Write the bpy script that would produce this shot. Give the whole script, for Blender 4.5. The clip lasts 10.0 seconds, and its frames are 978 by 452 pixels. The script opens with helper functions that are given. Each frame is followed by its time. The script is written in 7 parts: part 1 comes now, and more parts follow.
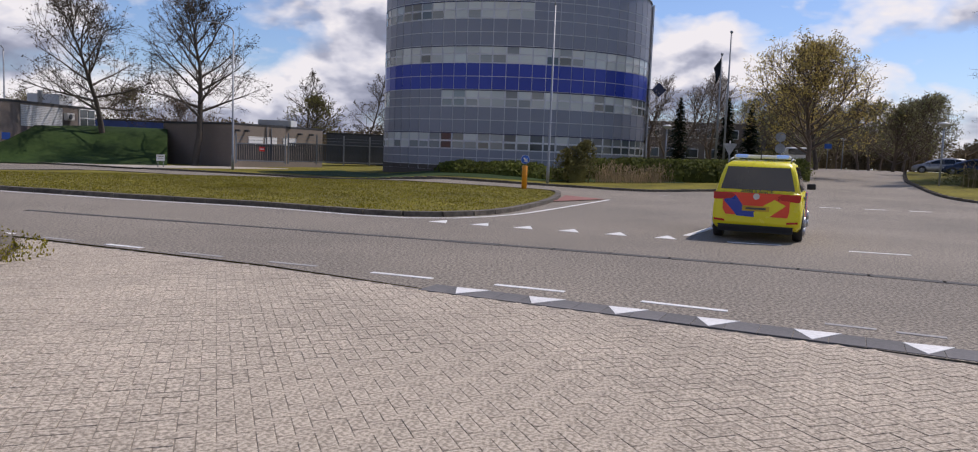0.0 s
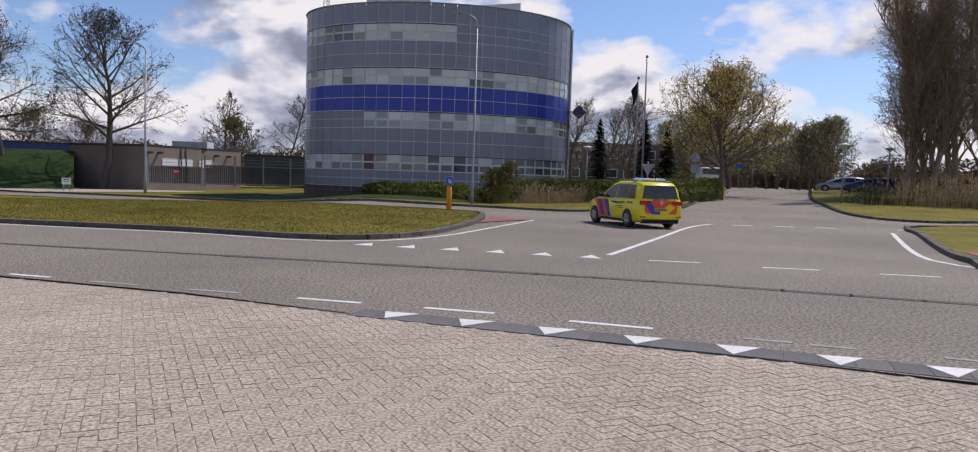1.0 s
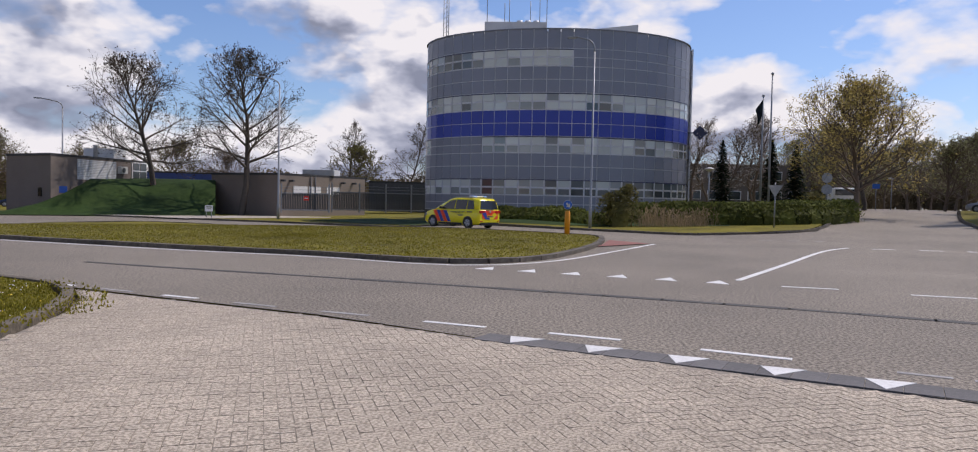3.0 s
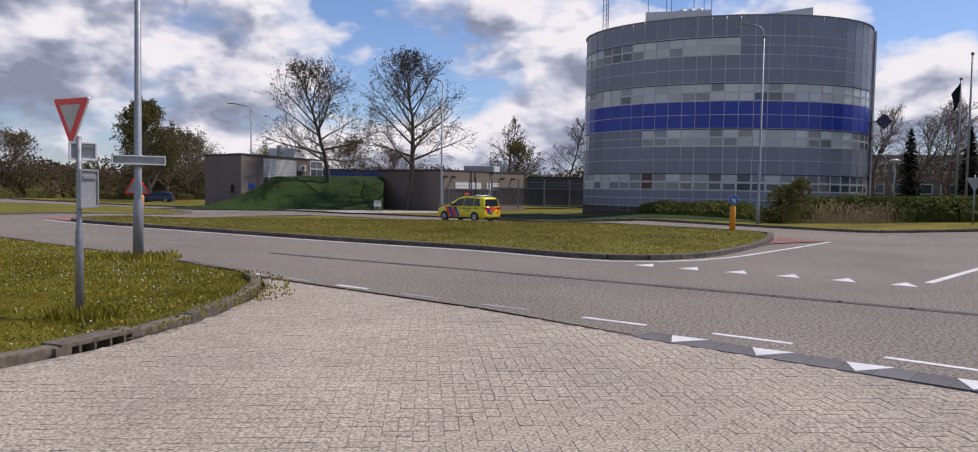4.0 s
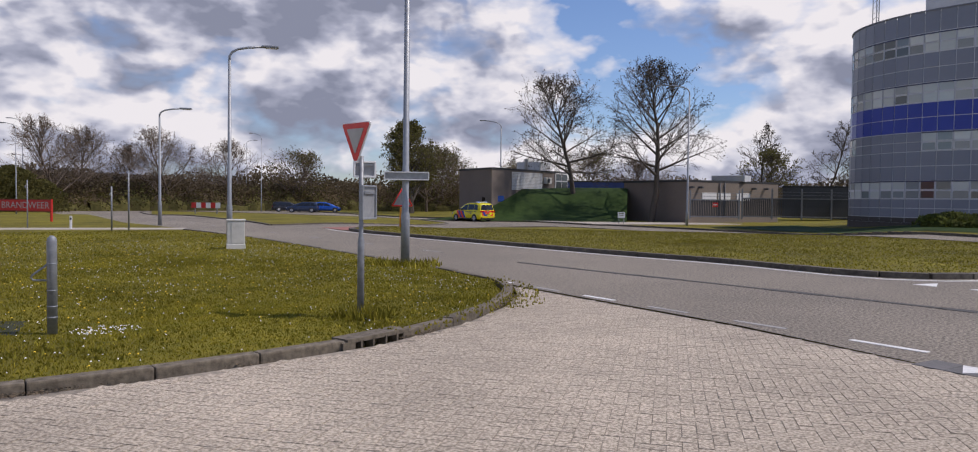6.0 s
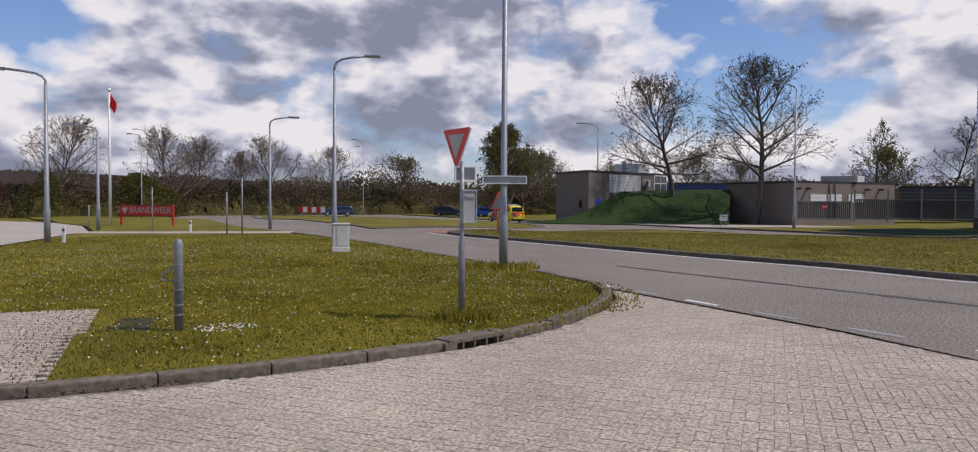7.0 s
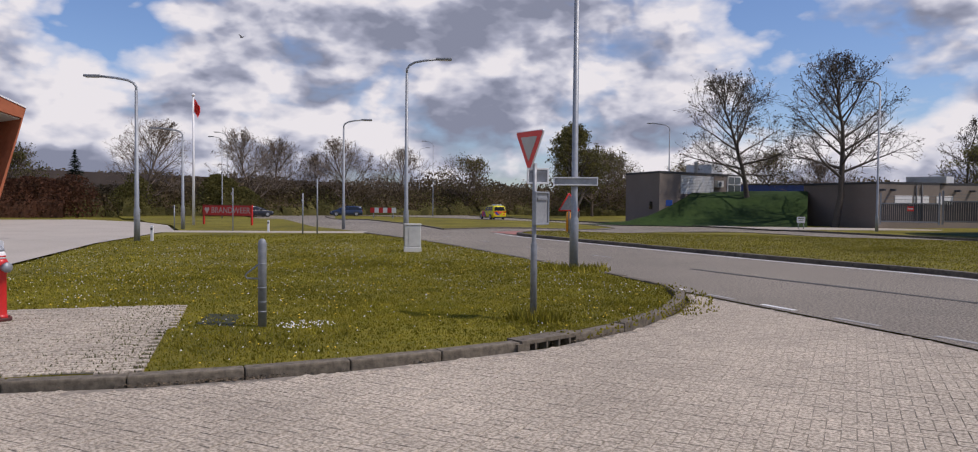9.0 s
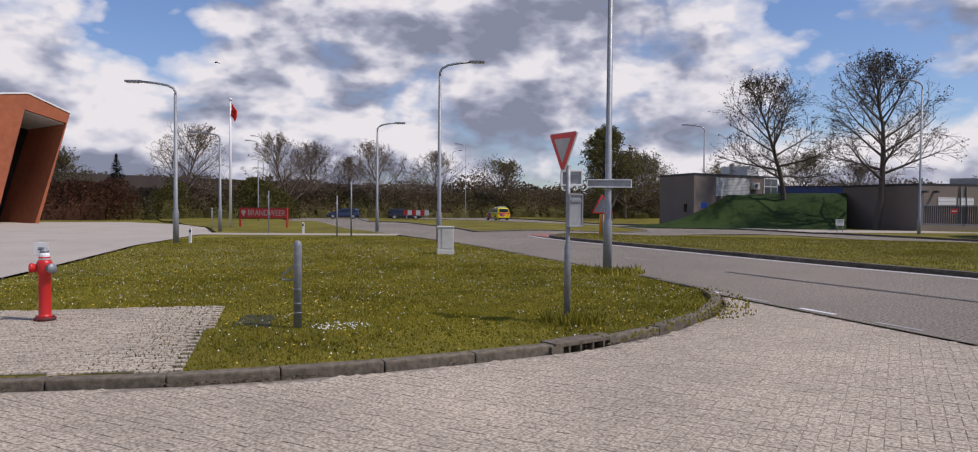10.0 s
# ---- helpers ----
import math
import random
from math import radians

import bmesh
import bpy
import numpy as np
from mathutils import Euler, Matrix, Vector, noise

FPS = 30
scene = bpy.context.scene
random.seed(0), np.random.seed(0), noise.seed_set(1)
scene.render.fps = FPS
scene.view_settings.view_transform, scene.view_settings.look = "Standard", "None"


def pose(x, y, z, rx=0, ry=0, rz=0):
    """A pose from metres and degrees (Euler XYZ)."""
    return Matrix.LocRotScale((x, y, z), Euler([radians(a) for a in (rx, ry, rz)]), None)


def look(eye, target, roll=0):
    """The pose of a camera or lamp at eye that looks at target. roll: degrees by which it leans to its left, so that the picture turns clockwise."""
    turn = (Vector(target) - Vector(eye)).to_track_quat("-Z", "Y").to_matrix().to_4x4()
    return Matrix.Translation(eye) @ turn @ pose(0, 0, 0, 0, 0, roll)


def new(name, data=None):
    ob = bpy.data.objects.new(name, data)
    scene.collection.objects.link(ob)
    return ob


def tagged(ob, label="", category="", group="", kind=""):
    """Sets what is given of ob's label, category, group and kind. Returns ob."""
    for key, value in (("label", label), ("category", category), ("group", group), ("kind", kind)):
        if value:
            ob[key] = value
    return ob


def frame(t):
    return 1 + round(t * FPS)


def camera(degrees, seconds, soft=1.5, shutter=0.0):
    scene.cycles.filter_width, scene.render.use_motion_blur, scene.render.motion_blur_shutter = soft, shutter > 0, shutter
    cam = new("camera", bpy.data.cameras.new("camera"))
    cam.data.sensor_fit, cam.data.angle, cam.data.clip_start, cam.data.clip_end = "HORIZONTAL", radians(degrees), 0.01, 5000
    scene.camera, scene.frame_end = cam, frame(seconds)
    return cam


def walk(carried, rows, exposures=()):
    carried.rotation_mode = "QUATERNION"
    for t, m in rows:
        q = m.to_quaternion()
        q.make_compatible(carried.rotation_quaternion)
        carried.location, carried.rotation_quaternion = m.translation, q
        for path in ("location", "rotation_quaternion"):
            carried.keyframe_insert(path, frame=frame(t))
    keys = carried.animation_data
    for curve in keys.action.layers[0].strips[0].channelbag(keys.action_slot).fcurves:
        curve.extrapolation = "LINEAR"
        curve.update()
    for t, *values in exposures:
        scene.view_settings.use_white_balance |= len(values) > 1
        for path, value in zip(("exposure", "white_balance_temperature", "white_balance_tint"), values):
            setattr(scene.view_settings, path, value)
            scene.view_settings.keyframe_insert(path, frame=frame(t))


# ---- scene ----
from mathutils.geometry import delaunay_2d_cdt

cam = camera(66.1, 10.0, soft=1.1)
PATH = [
    (0, (0.000, 0.000, 1.604), (-0.000, 1.991, 1.417), 2.16),
    (0.5, (-0.034, -0.031, 1.622), (0.044, 1.960, 1.453), 1.25),
    (1, (-0.055, -0.007, 1.624), (0.145, 1.979, 1.499), 1.84),
    (1.5, (-0.069, 0.034, 1.631), (0.127, 2.023, 1.565), 1.73),
    (2, (-0.104, 0.011, 1.624), (0.026, 2.006, 1.575), 1.47),
    (3.5, (-0.173, 0.051, 1.626), (-0.468, 2.027, 1.540), 1.21),
    (4, (-0.176, 0.040, 1.630), (-0.697, 1.969, 1.539), 1.08),
    (4.5, (-0.171, 0.021, 1.636), (-0.867, 1.894, 1.553), 0.75),
    (5, (-0.170, -0.024, 1.635), (-1.017, 1.786, 1.551), 0.39),
    (5.5, (-0.197, -0.039, 1.636), (-1.170, 1.706, 1.558), 0.60),
    (6, (-0.207, -0.075, 1.640), (-1.310, 1.592, 1.569), 0.73),
    (7.5, (-0.181, -0.198, 1.646), (-1.549, 1.259, 1.580), 0.29),
    (8, (-0.179, -0.226, 1.645), (-1.581, 1.199, 1.578), 0.41),
    (8.5, (-0.173, -0.248, 1.654), (-1.593, 1.159, 1.593), 0.47),
    (9, (-0.173, -0.262, 1.658), (-1.611, 1.126, 1.594), 0.52),
    (9.5, (-0.209, -0.234, 1.652), (-1.670, 1.131, 1.597), 0.47),
    (10, (-0.192, -0.260, 1.652), (-1.689, 1.065, 1.594), 0.47),
]
walk(cam, [(t, look(eye, target, roll)) for t, eye, target, roll in PATH], [(0, 0.05, 6500, 18), (4.5, 0.07, 6500, 18), (7.5, -0.06, 6500, 18), (10, -0.06, 6500, 18)])

# ---- light ----
SUN_AZ, SUN_EL = 58.0, 55.0      # degrees clockwise from +y, and above the horizon
SUN_DIR = Vector((math.sin(radians(SUN_AZ)) * math.cos(radians(SUN_EL)), math.cos(radians(SUN_AZ)) * math.cos(radians(SUN_EL)), math.sin(radians(SUN_EL))))
sun = new("sun", bpy.data.lights.new("sun", "SUN"))
sun.data.energy, sun.data.angle, sun.data.color = 3.3, radians(0.6), (1.0, 0.94, 0.85)
sun.matrix_world = look(SUN_DIR * 80, (0, 0, 0))


def make_world():
    """Blue sky with broken cumulus, laid on a high plane so that it thickens to the horizon."""
    w = bpy.data.worlds.new("sky")
    scene.world = w
    w.use_nodes = True
    nt = w.node_tree
    n, l = nt.nodes, nt.links
    n.clear()
    out, bg = n.new("ShaderNodeOutputWorld"), n.new("ShaderNodeBackground")
    sky = n.new("ShaderNodeTexSky")
    sky.sky_type, sky.sun_disc = "NISHITA", False
    sky.sun_elevation, sky.sun_rotation = radians(SUN_EL), radians(SUN_AZ)
    sky.air_density, sky.dust_density, sky.ozone_density = 1.0, 0.6, 1.5
    co = n.new("ShaderNodeTexCoord")
    sep = n.new("ShaderNodeSeparateXYZ")
    l.new(co.outputs["Generated"], sep.inputs[0])

    def math_node(op, a, b=None, c=None):
        m = n.new("ShaderNodeMath")
        m.operation = op
        for i, v in enumerate((a, b, c)):
            if v is None:
                continue
            if isinstance(v, (int, float)):
                m.inputs[i].default_value = v
            else:
                l.new(v, m.inputs[i])
        return m.outputs[0]

    def ramp(fac, *stops):
        r = n.new("ShaderNodeValToRGB")
        while len(r.color_ramp.elements) < len(stops):
            r.color_ramp.elements.new(0.5)
        for e, (p, c) in zip(r.color_ramp.elements, stops):
            e.position, e.color = p, (*c, 1) if len(c) == 3 else c
        l.new(fac, r.inputs[0])
        return r.outputs[0]

    def clouds(scale, detail, rough, offset, lift=0.0):
        mp = n.new("ShaderNodeMapping")
        mp.inputs["Location"].default_value = (offset[0], offset[1], offset[2] + lift)
        mp.inputs["Scale"].default_value = (1.0, 1.0, 2.3)
        l.new(co.outputs["Generated"], mp.inputs[0])
        t = n.new("ShaderNodeTexNoise")
        t.inputs["Scale"].default_value, t.inputs["Detail"].default_value, t.inputs["Roughness"].default_value = scale, detail, rough
        l.new(mp.outputs[0], t.inputs[0])
        return t.outputs[0]

    def billow(scale, offset, lift=(0.0, 0.0, 0.0)):
        """Round cloud heads: bright where the cells swell."""
        mp = n.new("ShaderNodeMapping")
        mp.inputs["Location"].default_value = tuple(o + d for o, d in zip(offset, lift))
        mp.inputs["Scale"].default_value = (1.0, 1.0, 1.75)
        l.new(co.outputs["Generated"], mp.inputs[0])
        warp = n.new("ShaderNodeTexNoise")
        warp.inputs["Scale"].default_value, warp.inputs["Detail"].default_value = 9.0, 5.0
        l.new(mp.outputs[0], warp.inputs[0])
        add = n.new("ShaderNodeMix")
        add.data_type, add.blend_type = "RGBA", "LINEAR_LIGHT"
        add.inputs["Factor"].default_value = 0.055
        l.new(mp.outputs[0], add.inputs[6])
        l.new(warp.outputs["Color"], add.inputs[7])
        v = n.new("ShaderNodeTexVoronoi")
        v.feature, v.inputs["Smoothness"].default_value = "SMOOTH_F1", 0.35
        v.inputs["Scale"].default_value, v.inputs["Detail"].default_value, v.inputs["Roughness"].default_value = scale, 3.0, 0.55
        l.new(add.outputs[2], v.inputs[0])
        return v.outputs["Distance"]

    OFF = (3.1, 1.7, 0.6)
    big = clouds(3.2, 8.0, 0.52, OFF)
    field = math_node("ADD", math_node("MULTIPLY", big, 0.8), math_node("MULTIPLY", math_node("SUBTRACT", 0.85, billow(7.5, OFF)), 0.2))
    over = math_node("ADD", math_node("MULTIPLY", clouds(3.2, 5.0, 0.5, OFF, 0.07), 0.8), math_node("MULTIPLY", math_node("SUBTRACT", 0.85, billow(7.5, OFF, (0.03, 0.015, 0.06))), 0.2))
    west = math_node("MULTIPLY", math_node("SUBTRACT", 6.6, sep.outputs[0]), 0.0258)
    low = math_node("MULTIPLY", math_node("SUBTRACT", 0.22, sep.outputs[2]), 0.42)
    dens = math_node("ADD", math_node("ADD", field, west), low)
    cover = ramp(dens, (0.465, (0, 0, 0)), (0.51, (0.5, 0.5, 0.5)), (0.575, (1, 1, 1)))
    # tops catch the sun, thick bases are grey
    lit = math_node("ADD", math_node("MULTIPLY", math_node("SUBTRACT", field, over), 3.0), math_node("SUBTRACT", 1.10, math_node("MULTIPLY", dens, 1.02)))
    tone = ramp(lit, (0.22, (0.29, 0.325, 0.42)), (0.38, (0.47, 0.51, 0.62)), (0.51, (0.76, 0.79, 0.86)), (0.64, (1.0, 1.0, 1.0)))
    skyc = n.new("ShaderNodeMix")
    skyc.data_type, skyc.blend_type = "RGBA", "MULTIPLY"
    skyc.inputs["Factor"].default_value = 1.0
    l.new(sky.outputs[0], skyc.inputs[6])
    skyc.inputs[7].default_value = (SKY * 0.86, SKY, SKY * 1.22, 1)
    cl = n.new("ShaderNodeMix")
    cl.data_type, cl.blend_type = "RGBA", "MULTIPLY"
    cl.inputs["Factor"].default_value = 1.0
    l.new(tone, cl.inputs[6])
    cl.inputs[7].default_value = (CLOUD, CLOUD, CLOUD, 1)
    mix = n.new("ShaderNodeMix")
    mix.data_type = "RGBA"
    l.new(cover, mix.inputs["Factor"])
    l.new(skyc.outputs[2], mix.inputs[6])
    l.new(cl.outputs[2], mix.inputs[7])
    l.new(mix.outputs[2], bg.inputs[0])
    bg.inputs[1].default_value = 1.0
    l.new(bg.outputs[0], out.inputs[0])


SKY, CLOUD = 0.098, 0.82
make_world()

# ---- materials ----
MATS = {}


def mat(name, c1, c2=None, scale=8.0, rough=0.8, metal=0.0, bump=0.0, bscale=None, patch=0.25, pscale=0.35, alpha=1.0, rand=0.0, island=False, emit=None, spec=0.5, detail=6.0, crisp=1.0, through_light=0.0):
    """A surface with grain (c1 to c2), a slow patchy change of tone, and fine relief."""
    if name in MATS:
        return MATS[name]
    m = bpy.data.materials.new(name)
    m.use_nodes = True
    nt = m.node_tree
    n, l = nt.nodes, nt.links
    bs = n["Principled BSDF"]
    c2 = c2 or tuple(v * 0.8 for v in c1)
    co = n.new("ShaderNodeTexCoord")

    def tex(sc, det=detail, ro=0.6):
        t = n.new("ShaderNodeTexNoise")
        t.inputs["Scale"].default_value, t.inputs["Detail"].default_value, t.inputs["Roughness"].default_value = sc, det, ro
        l.new(co.outputs["Object"], t.inputs[0])
        return t.outputs[0]

    def mixc(f, a, b, mode="MIX"):
        x = n.new("ShaderNodeMix")
        x.data_type, x.blend_type = "RGBA", mode
        for sock, v in ((x.inputs["Factor"], f), (x.inputs[6], a), (x.inputs[7], b)):
            if isinstance(v, (int, float)):
                sock.default_value = v
            elif isinstance(v, tuple):
                sock.default_value = (*v, 1)
            else:
                l.new(v, sock)
        return x.outputs[2]

    def rng(f, a, b, lo, hi):
        x = n.new("ShaderNodeMapRange")
        for i, v in enumerate((f, a, b, lo, hi)):
            if isinstance(v, (int, float)):
                x.inputs[i].default_value = v
            else:
                l.new(v, x.inputs[i])
        return x.outputs[0]

    grain = tex(scale)
    col = mixc(rng(grain, 0.5 - 0.2 / crisp, 0.5 + 0.2 / crisp, 0, 1), c1, c2)
    if patch:
        v = rng(tex(pscale, 3.0), 0.3, 0.7, 1 - patch, 1 + patch * 0.6)
        g = n.new("ShaderNodeCombineColor")
        for i in range(3):
            l.new(v, g.inputs[i])
        col = mixc(1.0, col, g.outputs[0], "MULTIPLY")
    if rand:
        oi = n.new("ShaderNodeNewGeometry" if island else "ShaderNodeObjectInfo")
        v = rng(oi.outputs["Random Per Island" if island else "Random"], 0, 1, 1 - rand, 1 + rand)
        g = n.new("ShaderNodeCombineColor")
        for i in range(3):
            l.new(v, g.inputs[i])
        col = mixc(1.0, col, g.outputs[0], "MULTIPLY")
    l.new(col, bs.inputs["Base Color"])
    l.new(rng(grain, 0.2, 0.8, max(0.02, rough - 0.08), min(1, rough + 0.08)), bs.inputs["Roughness"])
    bs.inputs["Metallic"].default_value = metal
    bs.inputs["Specular IOR Level"].default_value = spec
    if bump:
        b = n.new("ShaderNodeBump")
        b.inputs["Strength"].default_value, b.inputs["Distance"].default_value = bump, 0.01
        l.new(tex(bscale or scale * 3), b.inputs["Height"])
        l.new(b.outputs[0], bs.inputs["Normal"])
    if emit:
        bs.inputs["Emission Color"].default_value = (*emit[0], 1)
        bs.inputs["Emission Strength"].default_value = emit[1]
    if through_light:
        # thin leaves and twig tips pass some sun through
        tr, mx = n.new("ShaderNodeBsdfTranslucent"), n.new("ShaderNodeMixShader")
        l.new(col, tr.inputs["Color"])
        mx.inputs[0].default_value = through_light
        l.new(bs.outputs[0], mx.inputs[1])
        l.new(tr.outputs[0], mx.inputs[2])
        l.new(mx.outputs[0], n["Material Output"].inputs["Surface"])
    MATS[name] = m
    return m


ASPHALT = mat("asphalt", (0.315, 0.27, 0.21), (0.10, 0.085, 0.065), 24, 0.85, bump=0.9, bscale=45, patch=0.24, pscale=0.16, crisp=2.2)
SEAM = mat("bitumen seam", (0.05, 0.047, 0.044), (0.085, 0.08, 0.075), 20, 0.8, bump=0.3)
BRICK = mat("grey concrete paver", (0.56, 0.478, 0.37), (0.27, 0.225, 0.168), 34, 0.9, bump=0.6, bscale=90, patch=0.2, pscale=0.45, crisp=2.6, rand=0.07, island=True)
BRICKP = mat("grey concrete paver single", (0.56, 0.478, 0.37), (0.27, 0.225, 0.168), 34, 0.9, bump=0.6, bscale=90, patch=0.2, pscale=0.45, crisp=2.6, rand=0.07)
JOINT = mat("sandy joint", (0.36, 0.31, 0.245), (0.19, 0.16, 0.125), 14, 0.95, bump=0.4)
CONC = mat("concrete yard", (0.45, 0.40, 0.335), (0.36, 0.318, 0.262), 14, 0.9, bump=0.2, patch=0.10)
KERB = mat("weathered kerb concrete", (0.215, 0.178, 0.128), (0.085, 0.07, 0.05), 14, 0.95, bump=0.5, patch=0.25, pscale=1.2, rand=0.12)
KERBF = mat("far kerb concrete", (0.165, 0.142, 0.112), (0.07, 0.06, 0.048), 8, 0.95, bump=0.4, patch=0.3, pscale=0.8)
SLAB_D = mat("dark slab", (0.105, 0.10, 0.098), (0.16, 0.152, 0.145), 18, 0.9, bump=0.3, patch=0.2, rand=0.15)
PAINT = mat("road paint", (0.78, 0.77, 0.74), (0.60, 0.59, 0.56), 22, 0.7, bump=0.2, patch=0.12, pscale=1.5)
PAINTW = mat("worn road paint", (0.40, 0.385, 0.36), (0.27, 0.255, 0.24), 22, 0.75, bump=0.2, patch=0.3, pscale=2.0)
GRASS = mat("verge grass", (0.21, 0.172, 0.02), (0.105, 0.10, 0.011), 5, 0.95, bump=0.7, bscale=14, patch=0.42, pscale=0.3, spec=0.2)
GRASSB = mat("bank grass", (0.034, 0.062, 0.012), (0.018, 0.038, 0.008), 2.4, 0.95, bump=0.8, bscale=7, patch=0.3, pscale=0.3, spec=0.2)
BLADE = mat("grass blade", (0.315, 0.262, 0.026), (0.165, 0.155, 0.014), 3, 0.8, patch=0.3, pscale=0.5, rand=0.35, island=True, spec=0.3, through_light=0.3)
DRYB = mat("reed stalk", (0.40, 0.31, 0.19), (0.25, 0.185, 0.105), 3, 0.9, rand=0.3, island=True, spec=0.2, through_light=0.45)
STRAW = mat("dry mown grass", (0.42, 0.36, 0.17), (0.30, 0.27, 0.10), 3, 0.9, rand=0.3, island=True, spec=0.2, through_light=0.45)
PETAL = mat("daisy petals", (0.82, 0.82, 0.80), (0.72, 0.72, 0.70), 5, 0.7, patch=0)
YPETAL = mat("dandelion", (0.80, 0.55, 0.03), (0.70, 0.45, 0.02), 5, 0.7, patch=0)
GALV = mat("galvanised steel", (0.33, 0.35, 0.37), (0.25, 0.265, 0.28), 12, 0.5, 0.35, bump=0.1, patch=0.12, pscale=1.5)
GALVD = mat("dull steel post", (0.30, 0.315, 0.33), (0.20, 0.21, 0.225), 14, 0.55, 0.4, bump=0.15, patch=0.15, pscale=3)
WHITE = mat("white paint", (0.80, 0.80, 0.79), (0.74, 0.74, 0.72), 6, 0.5, patch=0.06)
RED = mat("red paint", (0.62, 0.022, 0.018), (0.52, 0.018, 0.015), 5, 0.4, patch=0.08)
SIGNRED = mat("sign red film", (0.74, 0.035, 0.025), (0.66, 0.03, 0.022), 5, 0.35, patch=0.05)
SIGNBLUE = mat("sign blue film", (0.015, 0.12, 0.52), (0.012, 0.10, 0.45), 5, 0.35, patch=0.05)
ORANGE = mat("orange plastic", (0.85, 0.34, 0.015), (0.72, 0.27, 0.012), 6, 0.5, patch=0.08)
CABG = mat("cabinet grey", (0.66, 0.645, 0.60), (0.56, 0.55, 0.505), 5, 0.6, patch=0.12, pscale=2)
BLACK = mat("black rubber", (0.018, 0.018, 0.018), (0.03, 0.03, 0.03), 12, 0.7, patch=0.1)
GLASSD = mat("dark vehicle glass", (0.012, 0.014, 0.017), (0.02, 0.022, 0.025), 2, 0.08, patch=0, spec=0.6)
YELLOW = mat("ambulance yellow", (0.80, 0.70, 0.02), (0.76, 0.66, 0.018), 2, 0.25, patch=0.03)
REDORANGE = mat("fluorescent red film", (0.85, 0.07, 0.025), (0.80, 0.06, 0.02), 4, 0.35, patch=0.03)
DBLUE = mat("dark blue film", (0.02, 0.06, 0.36), (0.018, 0.05, 0.32), 4, 0.3, patch=0.03)
BLUELAMP = mat("blue flash lens", (0.30, 0.42, 0.75), (0.25, 0.36, 0.7), 4, 0.2, patch=0, emit=((0.25, 0.45, 1.0), 0.25))
REDLAMP = mat("tail lamp", (0.55, 0.012, 0.012), (0.4, 0.01, 0.01), 6, 0.15, patch=0)
ALLOY = mat("alloy rim", (0.55, 0.55, 0.56), (0.42, 0.42, 0.43), 8, 0.35, 0.7, patch=0.05)
PANEL = mat("grey facade panel", (0.225, 0.245, 0.30), (0.20, 0.22, 0.27), 1.2, 0.42, 0.25, patch=0.08, pscale=0.2, rand=0.05)
PANELB = mat("blue facade panel", (0.012, 0.042, 0.36), (0.010, 0.036, 0.31), 1.2, 0.3, 0.1, patch=0.06, pscale=0.2, rand=0.07)
MULLION = mat("aluminium mullion", (0.60, 0.62, 0.65), (0.53, 0.55, 0.585), 3, 0.45, 0.3, patch=0.05)
PANE = mat("office glass", (0.075, 0.095, 0.10), (0.05, 0.065, 0.07), 0.8, 0.06, patch=0.2, pscale=0.4, rand=0.45, spec=0.8)
BLIND = mat("glass with pale blinds", (0.60, 0.64, 0.61), (0.46, 0.50, 0.485), 0.9, 0.12, patch=0.15, pscale=0.5, rand=0.22, spec=0.8)
HALF = mat("glass with thin blinds", (0.24, 0.27, 0.275), (0.17, 0.195, 0.20), 0.9, 0.10, patch=0.15, pscale=0.5, rand=0.3, spec=0.8)
HEADER = mat("navy window head", (0.02, 0.03, 0.11), (0.015, 0.022, 0.085), 2, 0.4, patch=0.05)
PLINTH = mat("brown plinth", (0.10, 0.085, 0.075), (0.07, 0.06, 0.052), 6, 0.9, patch=0.15)
ROOFG = mat("roof gravel", (0.28, 0.27, 0.26), (0.18, 0.17, 0.165), 12, 0.95, patch=0.15)
RIBW = mat("pale ribbed sheet", (0.62, 0.63, 0.63), (0.55, 0.56, 0.56), 2, 0.5, 0.2, patch=0.08)
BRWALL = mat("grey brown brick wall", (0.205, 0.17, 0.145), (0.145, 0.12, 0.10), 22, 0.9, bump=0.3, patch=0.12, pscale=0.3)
# lighter copy of the gatehouse brick, with sunlight put into the colour
BRSUNLIT = mat("sunlit brown brick wall", (0.27, 0.225, 0.185), (0.20, 0.165, 0.135), 22, 0.9, bump=0.3, patch=0.12, pscale=0.3)
FENCE = mat("dark grey fence bars", (0.085, 0.09, 0.10), (0.06, 0.064, 0.07), 6, 0.6, 0.2, patch=0.1)
CORTEN = mat("rust orange cladding", (0.40, 0.115, 0.045), (0.32, 0.09, 0.035), 2.5, 0.75, bump=0.15, patch=0.12, pscale=0.5)
DARKIN = mat("dark glazed recess", (0.02, 0.017, 0.016), (0.03, 0.025, 0.022), 1, 0.2, patch=0.2)
BARK = mat("grey brown bark", (0.115, 0.095, 0.075), (0.06, 0.05, 0.04), 10, 0.95, bump=0.5, patch=0.2)
TWIG = mat("twigs", (0.10, 0.075, 0.055), (0.065, 0.05, 0.038), 6, 0.95, patch=0.2)
BUD = mat("brown buds", (0.085, 0.062, 0.035), (0.05, 0.038, 0.022), 3, 0.9, rand=0.4, island=True, spec=0.2, through_light=0.3)
